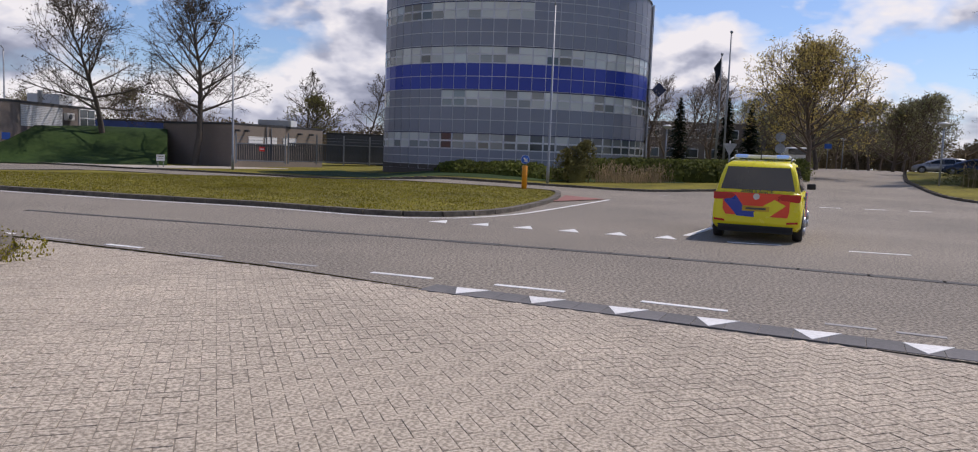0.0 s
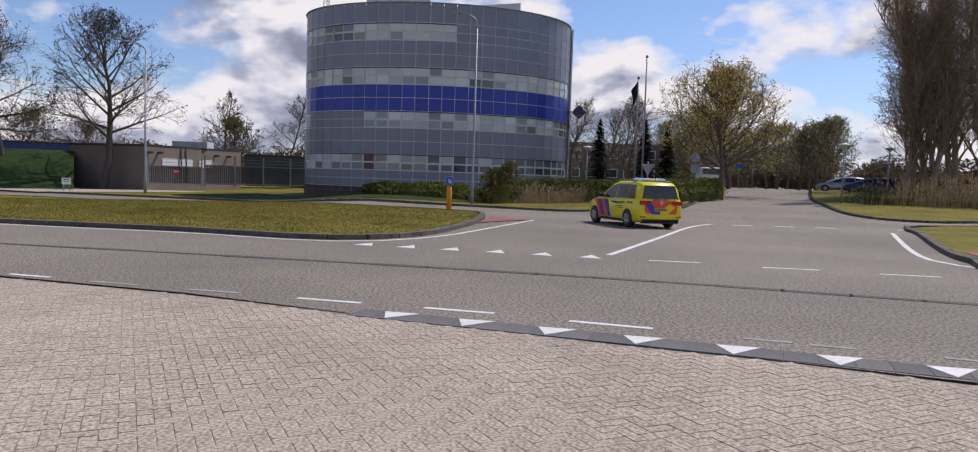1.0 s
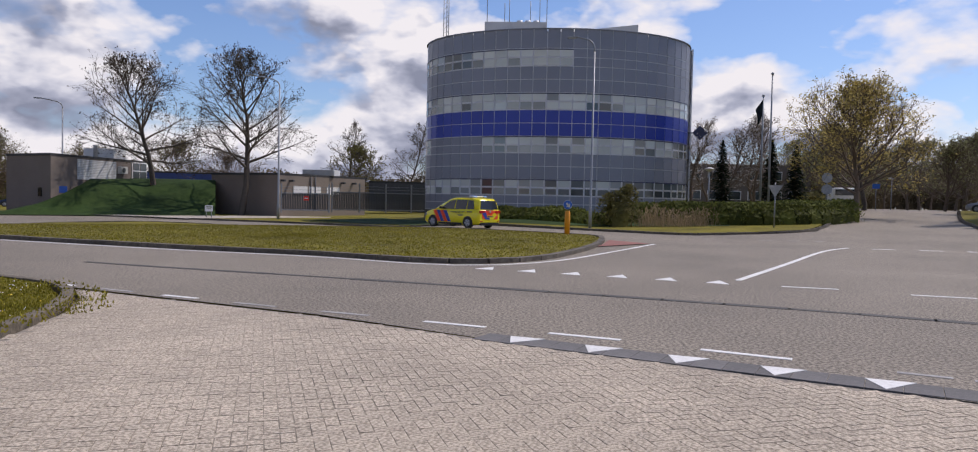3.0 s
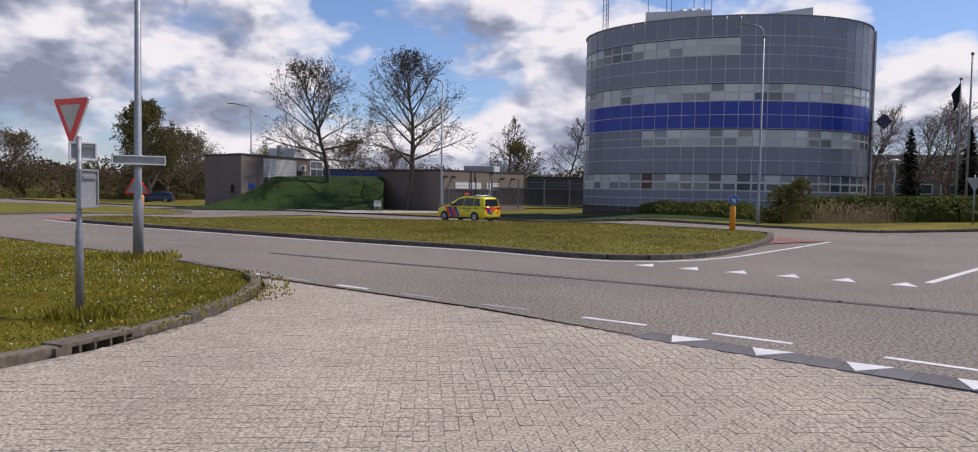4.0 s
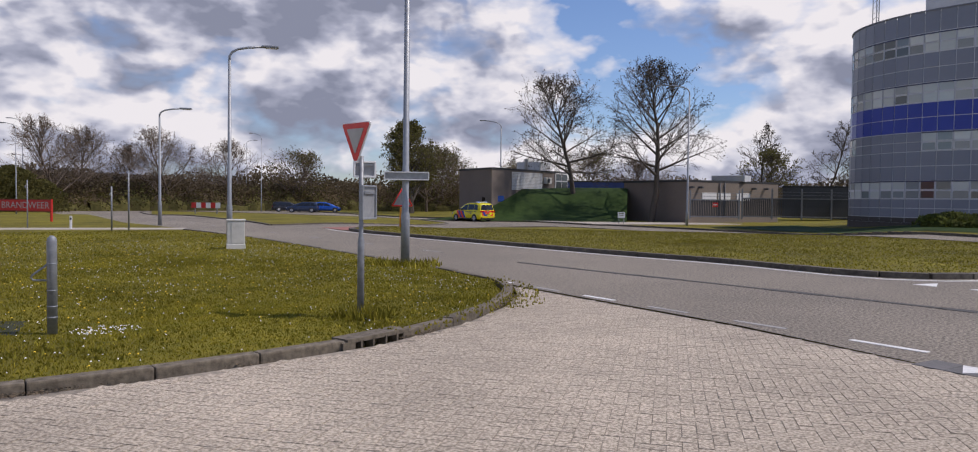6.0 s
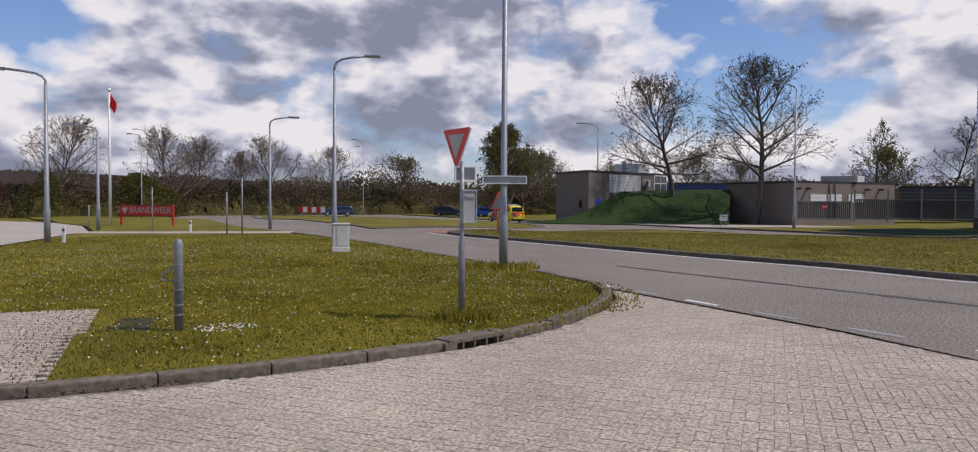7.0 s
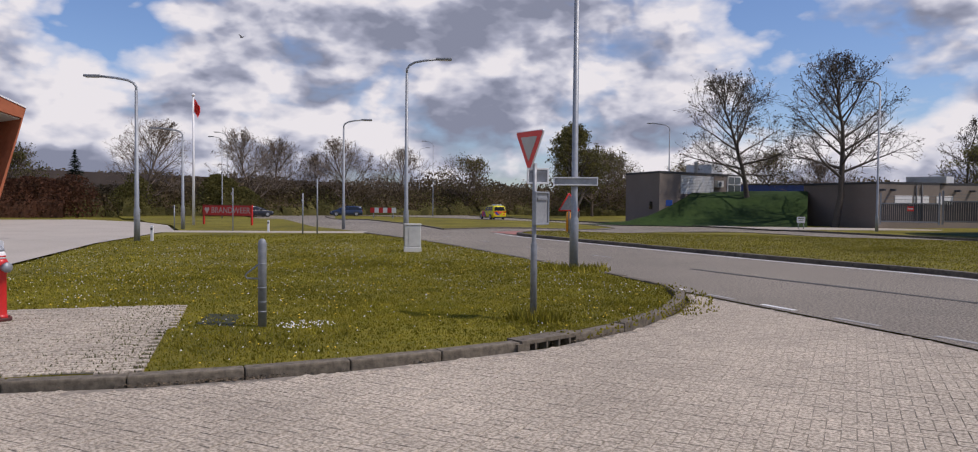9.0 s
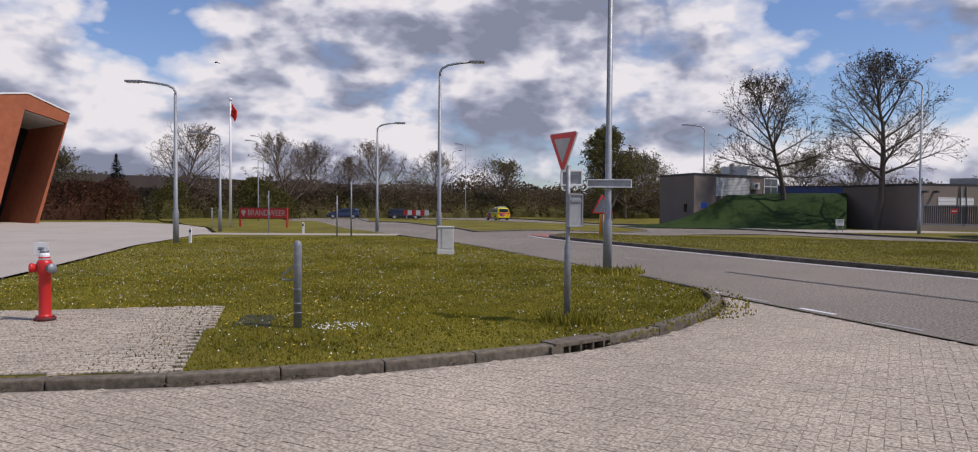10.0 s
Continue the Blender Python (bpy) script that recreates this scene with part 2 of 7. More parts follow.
LEAFY = mat("fresh yellow green leaves", (0.60, 0.47, 0.13), (0.40, 0.31, 0.08), 2, 0.8, rand=0.4, island=True, spec=0.25, through_light=0.45)
LEAFO = mat("olive leaves", (0.175, 0.155, 0.05), (0.105, 0.10, 0.03), 2, 0.85, rand=0.45, island=True, spec=0.25, through_light=0.45)
LEAFB = mat("brown scrub twigs", (0.20, 0.148, 0.085), (0.115, 0.09, 0.05), 1.2, 0.9, patch=0.35, pscale=0.15, rand=0.4, island=True, spec=0.2, through_light=0.45)
LEAFP = mat("poplar catkins and buds", (0.46, 0.31, 0.18), (0.30, 0.205, 0.12), 1.2, 0.9, patch=0.2, pscale=0.2, rand=0.35, island=True, spec=0.2, through_light=0.6)
BARKQ = mat("pale brown poplar twigs", (0.34, 0.245, 0.165), (0.22, 0.16, 0.11), 6, 0.95, patch=0.2)
LEAFS = mat("soft grey green buds", (0.30, 0.29, 0.13), (0.20, 0.195, 0.085), 2, 0.85, rand=0.35, island=True, spec=0.2, through_light=0.5)
BARKP = mat("brown poplar bark", (0.20, 0.15, 0.11), (0.12, 0.09, 0.065), 8, 0.95, bump=0.4, patch=0.2)
LEAFG = mat("hedge leaves", (0.16, 0.175, 0.032), (0.08, 0.10, 0.018), 2, 0.8, rand=0.45, island=True, spec=0.25, through_light=0.45)
LEAFD = mat("conifer needles", (0.022, 0.035, 0.018), (0.014, 0.024, 0.012), 2, 0.9, rand=0.35, island=True, spec=0.2, through_light=0.3)
LEAFW = mat("white blossom", (0.50, 0.46, 0.42), (0.34, 0.31, 0.28), 2, 0.85, rand=0.3, island=True, spec=0.2, through_light=0.45)
LEAFR = mat("red brown scrub", (0.17, 0.075, 0.045), (0.10, 0.055, 0.032), 1.2, 0.9, rand=0.4, island=True, spec=0.2, through_light=0.45)
REDPAVE = mat("red brick paving", (0.34, 0.15, 0.12), (0.24, 0.105, 0.085), 24, 0.9, bump=0.4, patch=0.2, pscale=0.6, rand=0.15)
FLAGC = mat("dark flag cloth", (0.025, 0.035, 0.045), (0.018, 0.024, 0.03), 4, 0.9, patch=0.1)

# ---- mesh helpers ----


def finish(name, bm, material, parent=None, label="", smooth=False):
    me = bpy.data.meshes.new(name)
    bm.normal_update()
    bm.to_mesh(me)
    bm.free()
    for mm in material if isinstance(material, (list, tuple)) else [material]:
        me.materials.append(mm)
    if smooth:
        me.polygons.foreach_set("use_smooth", [True] * len(me.polygons))
    ob = new(name, me)
    if parent:
        ob.parent = parent
    if label:
        ob["label"] = label
    return ob


def part(name, bm, material, parent, label="", smooth=False):
    return finish(name, bm, material, parent, label, smooth)


def raw(name, verts, faces, material, parent=None):
    me = bpy.data.meshes.new(name)
    me.from_pydata(verts, [], faces)
    me.materials.append(material)
    me.update()
    ob = new(name, me)
    if parent:
        ob.parent = parent
    return ob


def anchor(name, x=0, y=0, z=0, rz=0, label="", category="", group="", kind=""):
    e = new(name)
    e.empty_display_size = 0.2
    e.matrix_basis = pose(x, y, z, 0, 0, rz)
    return tagged(e, label, category, group, kind)


def box(bm, cx, cy, cz, sx, sy, sz, bevel=0.0, rz=0.0):
    g = bmesh.ops.create_cube(bm, size=1.0, matrix=pose(cx, cy, cz, 0, 0, rz) @ Matrix.Diagonal((sx, sy, sz, 1)))
    if bevel:
        es = list({e for v in g["verts"] for e in v.link_edges})
        bmesh.ops.bevel(bm, geom=es, offset=bevel, segments=2, affect="EDGES", profile=0.6)
    return bm


def tube(bm, pts, radii, n=10, cap=True):
    """A round bar through the points."""
    rings = []
    for i, p in enumerate(pts):
        p = Vector(p)
        a = Vector(pts[max(i - 1, 0)])
        b = Vector(pts[min(i + 1, len(pts) - 1)])
        d = (b - a).normalized()
        u = d.orthogonal().normalized() if i == 0 else (rings_u - d * rings_u.dot(d)).normalized()
        rings_u = u
        v = d.cross(u)
        r = radii[i] if isinstance(radii, (list, tuple)) else radii
        rings.append([bm.verts.new(p + (u * math.cos(2 * math.pi * k / n) + v * math.sin(2 * math.pi * k / n)) * r) for k in range(n)])
    for r0, r1 in zip(rings, rings[1:]):
        for k in range(n):
            f = bm.faces.new((r0[k], r0[(k + 1) % n], r1[(k + 1) % n], r1[k]))
            f.smooth = True
    if cap:
        bm.faces.new(rings[0][::-1])
        bm.faces.new(rings[-1])
    return bm


def slab(bm, pts, z0, z1):
    """A flat-sided block over a plan outline."""
    lo = [bm.verts.new((x, y, z0)) for x, y in pts]
    hi = [bm.verts.new((x, y, z1)) for x, y in pts]
    n = len(pts)
    bm.faces.new(hi)
    bm.faces.new(lo[::-1])
    for i in range(n):
        bm.faces.new((lo[i], lo[(i + 1) % n], hi[(i + 1) % n], hi[i]))
    bmesh.ops.recalc_face_normals(bm, faces=bm.faces)
    return bm


def sstep(a, b, v):
    t = min(1.0, max(0.0, (v - a) / (b - a)))
    return t * t * (3 - 2 * t)


def rise(x, y):
    """The lie of the land: level at the junction, higher along the street and under the tower, lower by the gate and the far road."""
    r, az = math.hypot(x, y), math.degrees(math.atan2(x, y))
    w = sstep(6, 20, az) * (1 - sstep(75, 110, az))
    up = w * 1.45 * sstep(34, 82, r) + (1 - w) * 0.35 * sstep(42, 57, r) * sstep(-9, 0, az) * (1 - sstep(60, 100, az))
    down = 0.44 * sstep(37, 52, r) * sstep(3, 12, -az) * (1 - sstep(36, 46, -az)) + 0.5 * sstep(62, 92, r) * sstep(34, 44, -az) * (1 - sstep(100, 130, -az))
    return up - down


def set_back(obs, k):
    """Lay things farther out by the factor k, on the lower land there, and build them larger by as much."""
    m = Matrix.Translation((0, 0, 1.63)) @ Matrix.Scale(k, 4) @ Matrix.Translation((0, 0, -1.63))
    for ob in obs:
        if ob.parent is None:
            ob.matrix_basis = m @ ob.matrix_basis


def drape(name, pts, off, material, label="", category="", step=4.0, sides=0.0, kind="structure"):
    """A sheet over a plan outline that follows the land."""
    xs, ys = [p[0] for p in pts], [p[1] for p in pts]
    sx, sy = max(step, (max(xs) - min(xs)) / 45), max(step, (max(ys) - min(ys)) / 45)
    loose = []
    gx = min(xs) + sx * 0.5
    while gx < max(xs):
        gy = min(ys) + sy * 0.5
        while gy < max(ys):
            if inside(gx, gy, pts):
                loose.append(Vector((gx, gy)))
            gy += sy
        gx += sx
    rim = []
    for (x0, y0), (x1, y1) in zip(pts, pts[1:] + pts[:1]):
        k = max(1, int(math.hypot(x1 - x0, y1 - y0) / max(sx, sy)))
        rim.extend(Vector((x0 + (x1 - x0) * q / k, y0 + (y1 - y0) * q / k)) for q in range(k))
    n = len(rim)
    co, edges, faces, _, _, _ = delaunay_2d_cdt(rim + loose, [(q, (q + 1) % n) for q in range(n)], [list(range(n))], 1, 1e-5)
    bm = bmesh.new()
    vs = [bm.verts.new((v.x, v.y, 0)) for v in co]
    for f in faces:
        bm.faces.new([vs[q] for q in f])
    bmesh.ops.delete(bm, geom=[v for v in bm.verts if not v.link_faces], context="VERTS")
    bm.normal_update()
    bmesh.ops.reverse_faces(bm, faces=[f for f in bm.faces if f.normal.z < 0])
    if sides:
        es = [e for e in bm.edges if e.is_boundary]
        g = bmesh.ops.extrude_edge_only(bm, edges=es)
        for v in [v for v in g["geom"] if isinstance(v, bmesh.types.BMVert)]:
            v.co.z = -sides
    for v in bm.verts:
        v.co.z += rise(v.co.x, v.co.y) + off
    return tagged(finish(name, bm, material), label, category, kind=kind)


def inside(x, y, pts):
    c = False
    for (x0, y0), (x1, y1) in zip(pts, pts[1:] + pts[:1]):
        if (y0 > y) != (y1 > y) and x < (x1 - x0) * (y - y0) / (y1 - y0) + x0:
            c = not c
    return c


def smooth_line(pts, step=1.0):
    """Evenly spaced points along a rounded line through pts."""
    out = []
    P = [Vector(p) for p in pts]
    for i in range(len(P) - 1):
        a, b, c, d = P[max(i - 1, 0)], P[i], P[i + 1], P[min(i + 2, len(P) - 1)]
        k = max(2, int((c - b).length / 0.25))
        for j in range(k):
            t = j / k
            out.append(0.5 * (2 * b + (c - a) * t + (2 * a - 5 * b + 4 * c - d) * t * t + (3 * b - 3 * c + d - a) * t ** 3))
    out.append(P[-1])
    res, run = [out[0]], 0.0
    for a, b in zip(out, out[1:]):
        s = (b - a).length
        while run + s >= step:
            a = a + (b - a) * ((step - run) / s)
            res.append(a)
            s = (b - a).length
            run = 0.0
        run += s
    if (res[-1] - out[-1]).length > step * 0.3:
        res.append(out[-1])
    return [(v.x, v.y) for v in res]

# ---- ground ----
# plan lines: near edge of the main road, far edge along the island, kerb round the apron
ROAD_NEAR = [(-125, 55), (-95, 46), (-66, 35), (-40.7, 24.1), (-31.8, 21.6), (-23.7, 19.1), (-15, 15.5), (-10.4, 13.5), (-7.6, 12.15), (-3, 10.15), (-0.55, 8.72), (2.1, 7.4), (3.6, 6.6), (8, 4.3), (20, -2), (60, -24)]
KERB_LINE = [(-11.2, -6), (-9.2, -1.6), (-7.9, 0.75), (-7.1, 2.1), (-6.5, 3.6), (-6.15, 4.9), (-5.92, 6.2), (-6.0, 8.0), (-6.45, 9.7), (-7.05, 11.0), (-8.0, 12.25), (-10.4, 13.5)]
ISLAND = [(-27.2, 28.2), (-25, 26.3), (-16, 23.3), (-10, 21.35), (-6, 20.35), (-2.9, 19.0), (-1.2, 19.2), (0.2, 20.9), (1.3, 24.0), (2.3, 28.0), (2.9, 32.4), (2.6, 35.2), (-2, 38.4), (-10, 43.2), (-18, 46.6), (-26, 49.4), (-29.5, 44.0), (-28.6, 32)]
ISLAND_L = [(-34, 28.6), (-40.5, 32.0), (-51.5, 36.5), (-73, 46), (-92, 58), (-72, 62.5), (-52, 57), (-38, 50.5), (-34.5, 40)]
VERGE = [(4, 42.3), (-3, 46.8), (-10.5, 51.6), (-16, 54.2), (-23, 56.8), (-34, 60.2), (-42, 62.7), (-50, 65.7), (-64, 70.5), (-84, 77), (-110, 100), (-60, 130), (-20, 130), (30, 120), (47, 113), (39, 94), (22, 56), (15.7, 43.6), (9.9, 40.0), (7.6, 39.4)]
RIGHT_ISLE = [(13.4, 14.6), (13.0, 15.8), (14.1, 18.5), (19.4, 27.2), (20.9, 30.0), (23.9, 31.7), (40, 32.5), (60, 29), (60, 0), (30, 8.2)]
RIGHT_VERGE = [(75, 36), (45, 37), (30, 35.2), (25.8, 34.7), (24.2, 35.8), (23.9, 38.0), (24.7, 41.5), (27.3, 48.2), (30.2, 54.9), (40.2, 73), (60, 106), (120, 215), (200, 215), (200, 60)]
NEAR_GRASS = [(-9.4, -1.5), (-8.08, 0.85), (-7.27, 2.18), (-6.68, 3.66), (-6.33, 4.95), (-6.1, 6.22), (-6.18, 8.0), (-6.62, 9.65), (-7.2, 10.85), (-8.15, 12.05), (-10.5, 13.32), (-15.1, 15.3), (-23.8, 18.9), (-31.0, 20.8), (-36.6, 13.5), (-33, 11.1), (-29, 8.4), (-20.8, 4.1), (-17.6, 2.3), (-13.5, 0), (-13, -4), (-11.4, -6)]
BACK_GRASS = [(-38.2, 14.8), (-32.8, 21.8), (-40.9, 23.9), (-66, 34.8), (-95, 45), (-95, 30), (-53.5, 18.6), (-46.5, 17.6)]

bm = bmesh.new()
rings, N = [], 72
RAD = [0.5, 6, 12, 18, 24, 30, 36, 42, 48, 54, 60, 68, 76, 84, 95, 110, 130, 160, 210, 300, 500, 900, 1800]
for r in RAD:
    rings.append([bm.verts.new((r * math.sin(2 * math.pi * k / N), r * math.cos(2 * math.pi * k / N), rise(r * math.sin(2 * math.pi * k / N), r * math.cos(2 * math.pi * k / N)) - 0.09)) for k in range(N)])
bm.faces.new(rings[0][::-1])
for a, b in zip(rings, rings[1:]):
    for k in range(N):
        bm.faces.new((a[k], b[k], b[(k + 1) % N], a[(k + 1) % N]))
bmesh.ops.recalc_face_normals(bm, faces=bm.faces)
tagged(finish("ground", bm, GRASS), "green grassland reaching to the horizon", "ground", kind="structure")

road_pts = ROAD_NEAR + [(60, -8), (30, 7.9), (13.4, 14.8), (13.1, 15.9), (14.3, 18.6), (19.5, 27.0), (21.0, 29.8), (24, 31.5), (40, 32.3), (74, 28), (74, 38.2), (45, 39.7), (31, 38.1), (28.5, 41.5), (29, 46), (30.8, 51), (40, 70), (60, 107), (120, 216), (104, 222), (47.5, 113), (39.3, 94), (22.3, 56), (16, 43.4), (9.9, 39.7), (7.6, 39.1), (4, 42.0), (-3, 46.5), (-10.5, 51.3), (-16, 53.9), (-23, 56.5), (-34, 59.9), (-42, 62.4), (-50, 65.4), (-64, 70.2), (-84, 76.7), (-110, 99), (-125, 70)]
drape("road", road_pts, 0.0, ASPHALT, "grey asphalt road at a junction", "road", step=5.0)
drape("concrete_yard", [(-9.5, -2.2), (-13.6, -0.3), (-17.7, 2.1), (-20.9, 3.9), (-29.1, 8.2), (-33.1, 10.9), (-36.8, 13.3), (-31.2, 21.0), (-32.6, 22.0), (-38.4, 14.6), (-46.6, 17.4), (-53.6, 18.4), (-62, 17), (-70, 0), (-60, -40), (-11, -40)], 0.068, CONC, "pale concrete yard before a fire station", "pavement", step=8.0)
APRON = [(-12.5, -9), (-11.1, -6), (-9.1, -1.6), (-7.82, 0.8), (-7.0, 2.12), (-6.4, 3.6), (-6.07, 4.9), (-5.82, 6.2), (-5.9, 8.0), (-6.35, 9.75), (-6.95, 11.05), (-7.75, 12.1), (-3, 10.05), (-0.85, 8.86), (1.95, 7.36), (3.45, 6.64), (7.8, 4.1), (20, -2.3), (12, -18), (-10, -18)]
drape("apron_bed", APRON, -0.0045, JOINT, "sandy bed under grey pavers", "pavement", step=6.0)
ISL = drape("grass_island", ISLAND, 0.10, GRASS, "mown grass traffic island with dry clippings", "grass", sides=0.15)
drape("grass_island_far", ISLAND_L, 0.06, GRASS, "mown grass traffic island", "grass", sides=0.15)
drape("verge", VERGE, 0.10, GRASS, "green verge before the office tower", "grass", sides=0.15)
drape("grass_island_street", RIGHT_ISLE, 0.10, GRASS, "small grass island by the side street", "grass", sides=0.15)
drape("verge_street", RIGHT_VERGE, 0.10, GRASS, "green verge beside the street", "grass", sides=0.15)
drape("lawn", NEAR_GRASS, 0.075, GRASS, "rough lawn with daisies and dandelions", "grass", step=2.0, sides=0.15)
drape("footpath", [(-36.7, 13.4), (-31.0, 20.9), (-32.5, 22.2), (-38.5, 14.6)], 0.078, CONC, "pale concrete footpath across the lawn", "pavement")
drape("lawn_back", BACK_GRASS, 0.08, GRASS, "lawn beyond a concrete path", "grass", sides=0.12)


def kerb_run(name, line, width, top, material, step=1.0, gap=0.02, label="", base=-0.06):
    """Kerb stones laid end to end along a line, in one mesh."""
    pts = smooth_line(line, step)
    bm = bmesh.new()
    rnd = random.Random(len(pts))
    for (x0, y0), (x1, y1) in zip(pts, pts[1:]):
        dx, dy = x1 - x0, y1 - y0
        ln = math.hypot(dx, dy)
        if ln < 0.15:
            continue
        zz = rise((x0 + x1) / 2, (y0 + y1) / 2)
        box(bm, (x0 + x1) / 2, (y0 + y1) / 2, zz + (top + base) / 2 + rnd.uniform(-0.006, 0.006), ln - gap, width, top - base, 0, math.degrees(math.atan2(dy, dx)))
    return tagged(finish(name, bm, material), label, "kerb", kind="structure")


kerb_run("kerb_island", ISLAND + ISLAND[:1], 0.24, 0.125, KERBF, 1.0, label="dark weathered kerb of the traffic island")
kerb_run("kerb_island_far", ISLAND_L + ISLAND_L[:1], 0.2, 0.07, KERBF, 1.0, label="weathered kerb of a traffic island")
kerb_run("kerb_verge", VERGE[13:] + VERGE[:10], 0.24, 0.125, KERBF, 1.0, label="dark kerb along the verge")
kerb_run("kerb_street_island", RIGHT_ISLE[9:] + RIGHT_ISLE[:7], 0.24, 0.125, KERBF, 1.0, label="kerb of a small grass island")
kerb_run("kerb_street", RIGHT_VERGE[:11], 0.24, 0.125, KERBF, 1.0, label="kerb along the street verge")
kerb_run("kerb_lawn_road", ROAD_NEAR[4:8], 0.16, 0.06, KERBF, 1.0, label="low kerb between lawn and road")

# ---- road markings ----


def mark(name, pts, material=PAINT, z=0.006, label="white painted road marking", group=""):
    bm = bmesh.new()
    slab(bm, pts, -0.004, z)
    for v in bm.verts:
        v.co.z += rise(v.co.x, v.co.y)
    return tagged(finish(name, bm, material), label, "road marking", group, "structure")


def dash(a, b, w, material=PAINT, group="", label="white dashed road line"):
    d = (Vector(b) - Vector(a)).normalized()
    n = Vector((-d.y, d.x)) * w / 2
    a, b = Vector(a), Vector(b)
    return mark("road_dash", [(p.x, p.y) for p in (a - n, b - n, b + n, a + n)], material, group=group, label=label)


# dashes along the apron
near_dashes = [(-8.67, 12.78, -7.93, 12.45), (-7.27, 12.17, -6.6, 11.9), (-5.95, 11.62, -5.28, 11.36), (-4.55, 11.03, -3.83, 10.75), (-3.07, 10.45, -2.34, 10.2), (-1.53, 9.86, -0.70, 9.55), (0.10, 9.27, 0.94, 8.95), (1.78, 8.52, 2.65, 8.13)]
for i, (a, b, c, d) in enumerate(near_dashes):
    dash((a, b), (c, d), 0.10, PAINTW if i in (1, 3, 4) else PAINT, "dashes along the paved apron")
for a, b, c, d in ((3.51, 7.66, 3.95, 7.47), (4.1, 7.38, 4.5, 7.2), (5.2, 6.85, 6.0, 6.45)):
    dash((a, b), (c, d), 0.09, PAINTW, "dashes along the paved apron", "worn white dashed road line")
for a, b, c, d in ((4.95, 15.5, 5.98, 15.25), (7.05, 14.6, 8.1, 14.32), (9.1, 13.86, 10.15, 13.55), (11.2, 13.1, 12.2, 12.75), (13.3, 12.3, 14.3, 11.9)):
    dash((a, b), (c, d), 0.11, PAINT, "dashes along the far lane")
for i in range(9):
    x = -14 - i * 4.2
    dash((x, 18.25 - (x + 14) * 0.36), (x - 1.1, 18.25 - (x - 1.1 + 14) * 0.36), 0.10, PAINTW, "worn centre dashes", "worn white centre line dash")
# give-way line and cross dashes in the side street
bm = bmesh.new()
line = smooth_line([(4.35, 16.5), (7.2, 21.8), (10.1, 27.3), (11.6, 29.7), (12.6, 30.9)], 0.8)
for (x0, y0), (x1, y1) in zip(line, line[1:]):
    box(bm, (x0 + x1) / 2, (y0 + y1) / 2, 0.001, math.hypot(x1 - x0, y1 - y0) + 0.02, 0.15, 0.01, 0, math.degrees(math.atan2(y1 - y0, x1 - x0)))
tagged(finish("centre_line", bm, PAINT), "solid white painted centre line", "road marking", kind="structure")
for i in range(7):
    x = 13.4 + i * 1.75
    dash((x, 30.6 - i * 0.17), (x + 0.85, 30.5 - i * 0.17), 0.22, PAINT, "block dashes across the side street")
    x = 8.0 + i * 1.25
    dash((x, 35.9 - i * 0.1), (x + 0.6, 35.87 - i * 0.1), 0.22, PAINTW, "faded dashes across the side street")


def edge_line(name, pts, w=0.12):
    bm = bmesh.new()
    line = smooth_line(pts, 1.2)
    for (x0, y0), (x1, y1) in zip(line, line[1:]):
        box(bm, (x0 + x1) / 2, (y0 + y1) / 2, 0.001 + rise(x0, y0), math.hypot(x1 - x0, y1 - y0) + 0.02, w, 0.01, 0, math.degrees(math.atan2(y1 - y0, x1 - x0)))
    tagged(finish(name, bm, PAINT), "thin white painted edge line", "road marking", kind="structure")


edge_line("edge_line_island", [(-29, 28.0), (-25.2, 25.9), (-16.1, 22.85), (-10, 20.9), (-6, 19.9), (-2.8, 18.5), (-1.0, 18.75), (0.6, 20.6), (2.0, 23.6), (4.8, 30.3)])
edge_line("edge_line_street", [(14.6, 13.5), (12.8, 14.3), (12.3, 15.9), (13.2, 18.6), (18.7, 27.8)], 0.16)
bm = bmesh.new()
line = smooth_line([(-30, 24.0), (-20, 20.4), (-10.15, 16.65), (-4.8, 15.05), (0.2, 13.5), (4.2, 12.05), (7.1, 10.75), (14, 7.6), (30, 0)], 1.0)
rnd = random.Random(3)
for (x0, y0), (x1, y1) in zip(line, line[1:]):
    if x0 > -11:
        box(bm, (x0 + x1) / 2, (y0 + y1) / 2, 0.004, math.hypot(x1 - x0, y1 - y0) + 0.04, 0.20 + rnd.uniform(-0.05, 0.06), 0.006, 0, math.degrees(math.atan2(y1 - y0, x1 - x0)))
tagged(finish("asphalt_seam", bm, SEAM), "dark bitumen seam along the asphalt", "road seam", kind="structure")
# far give-way teeth, thin triangles
for i in range(6):
    x, y = -1.43 + 0.988 * i, 17.6 - 0.352 * i
    mark("give_way_tooth", [(x, y), (x + 0.43, y - 0.22), (x + 0.42, y + 0.55)], PAINT, label="white painted give-way triangle", group="give-way teeth of the side street")

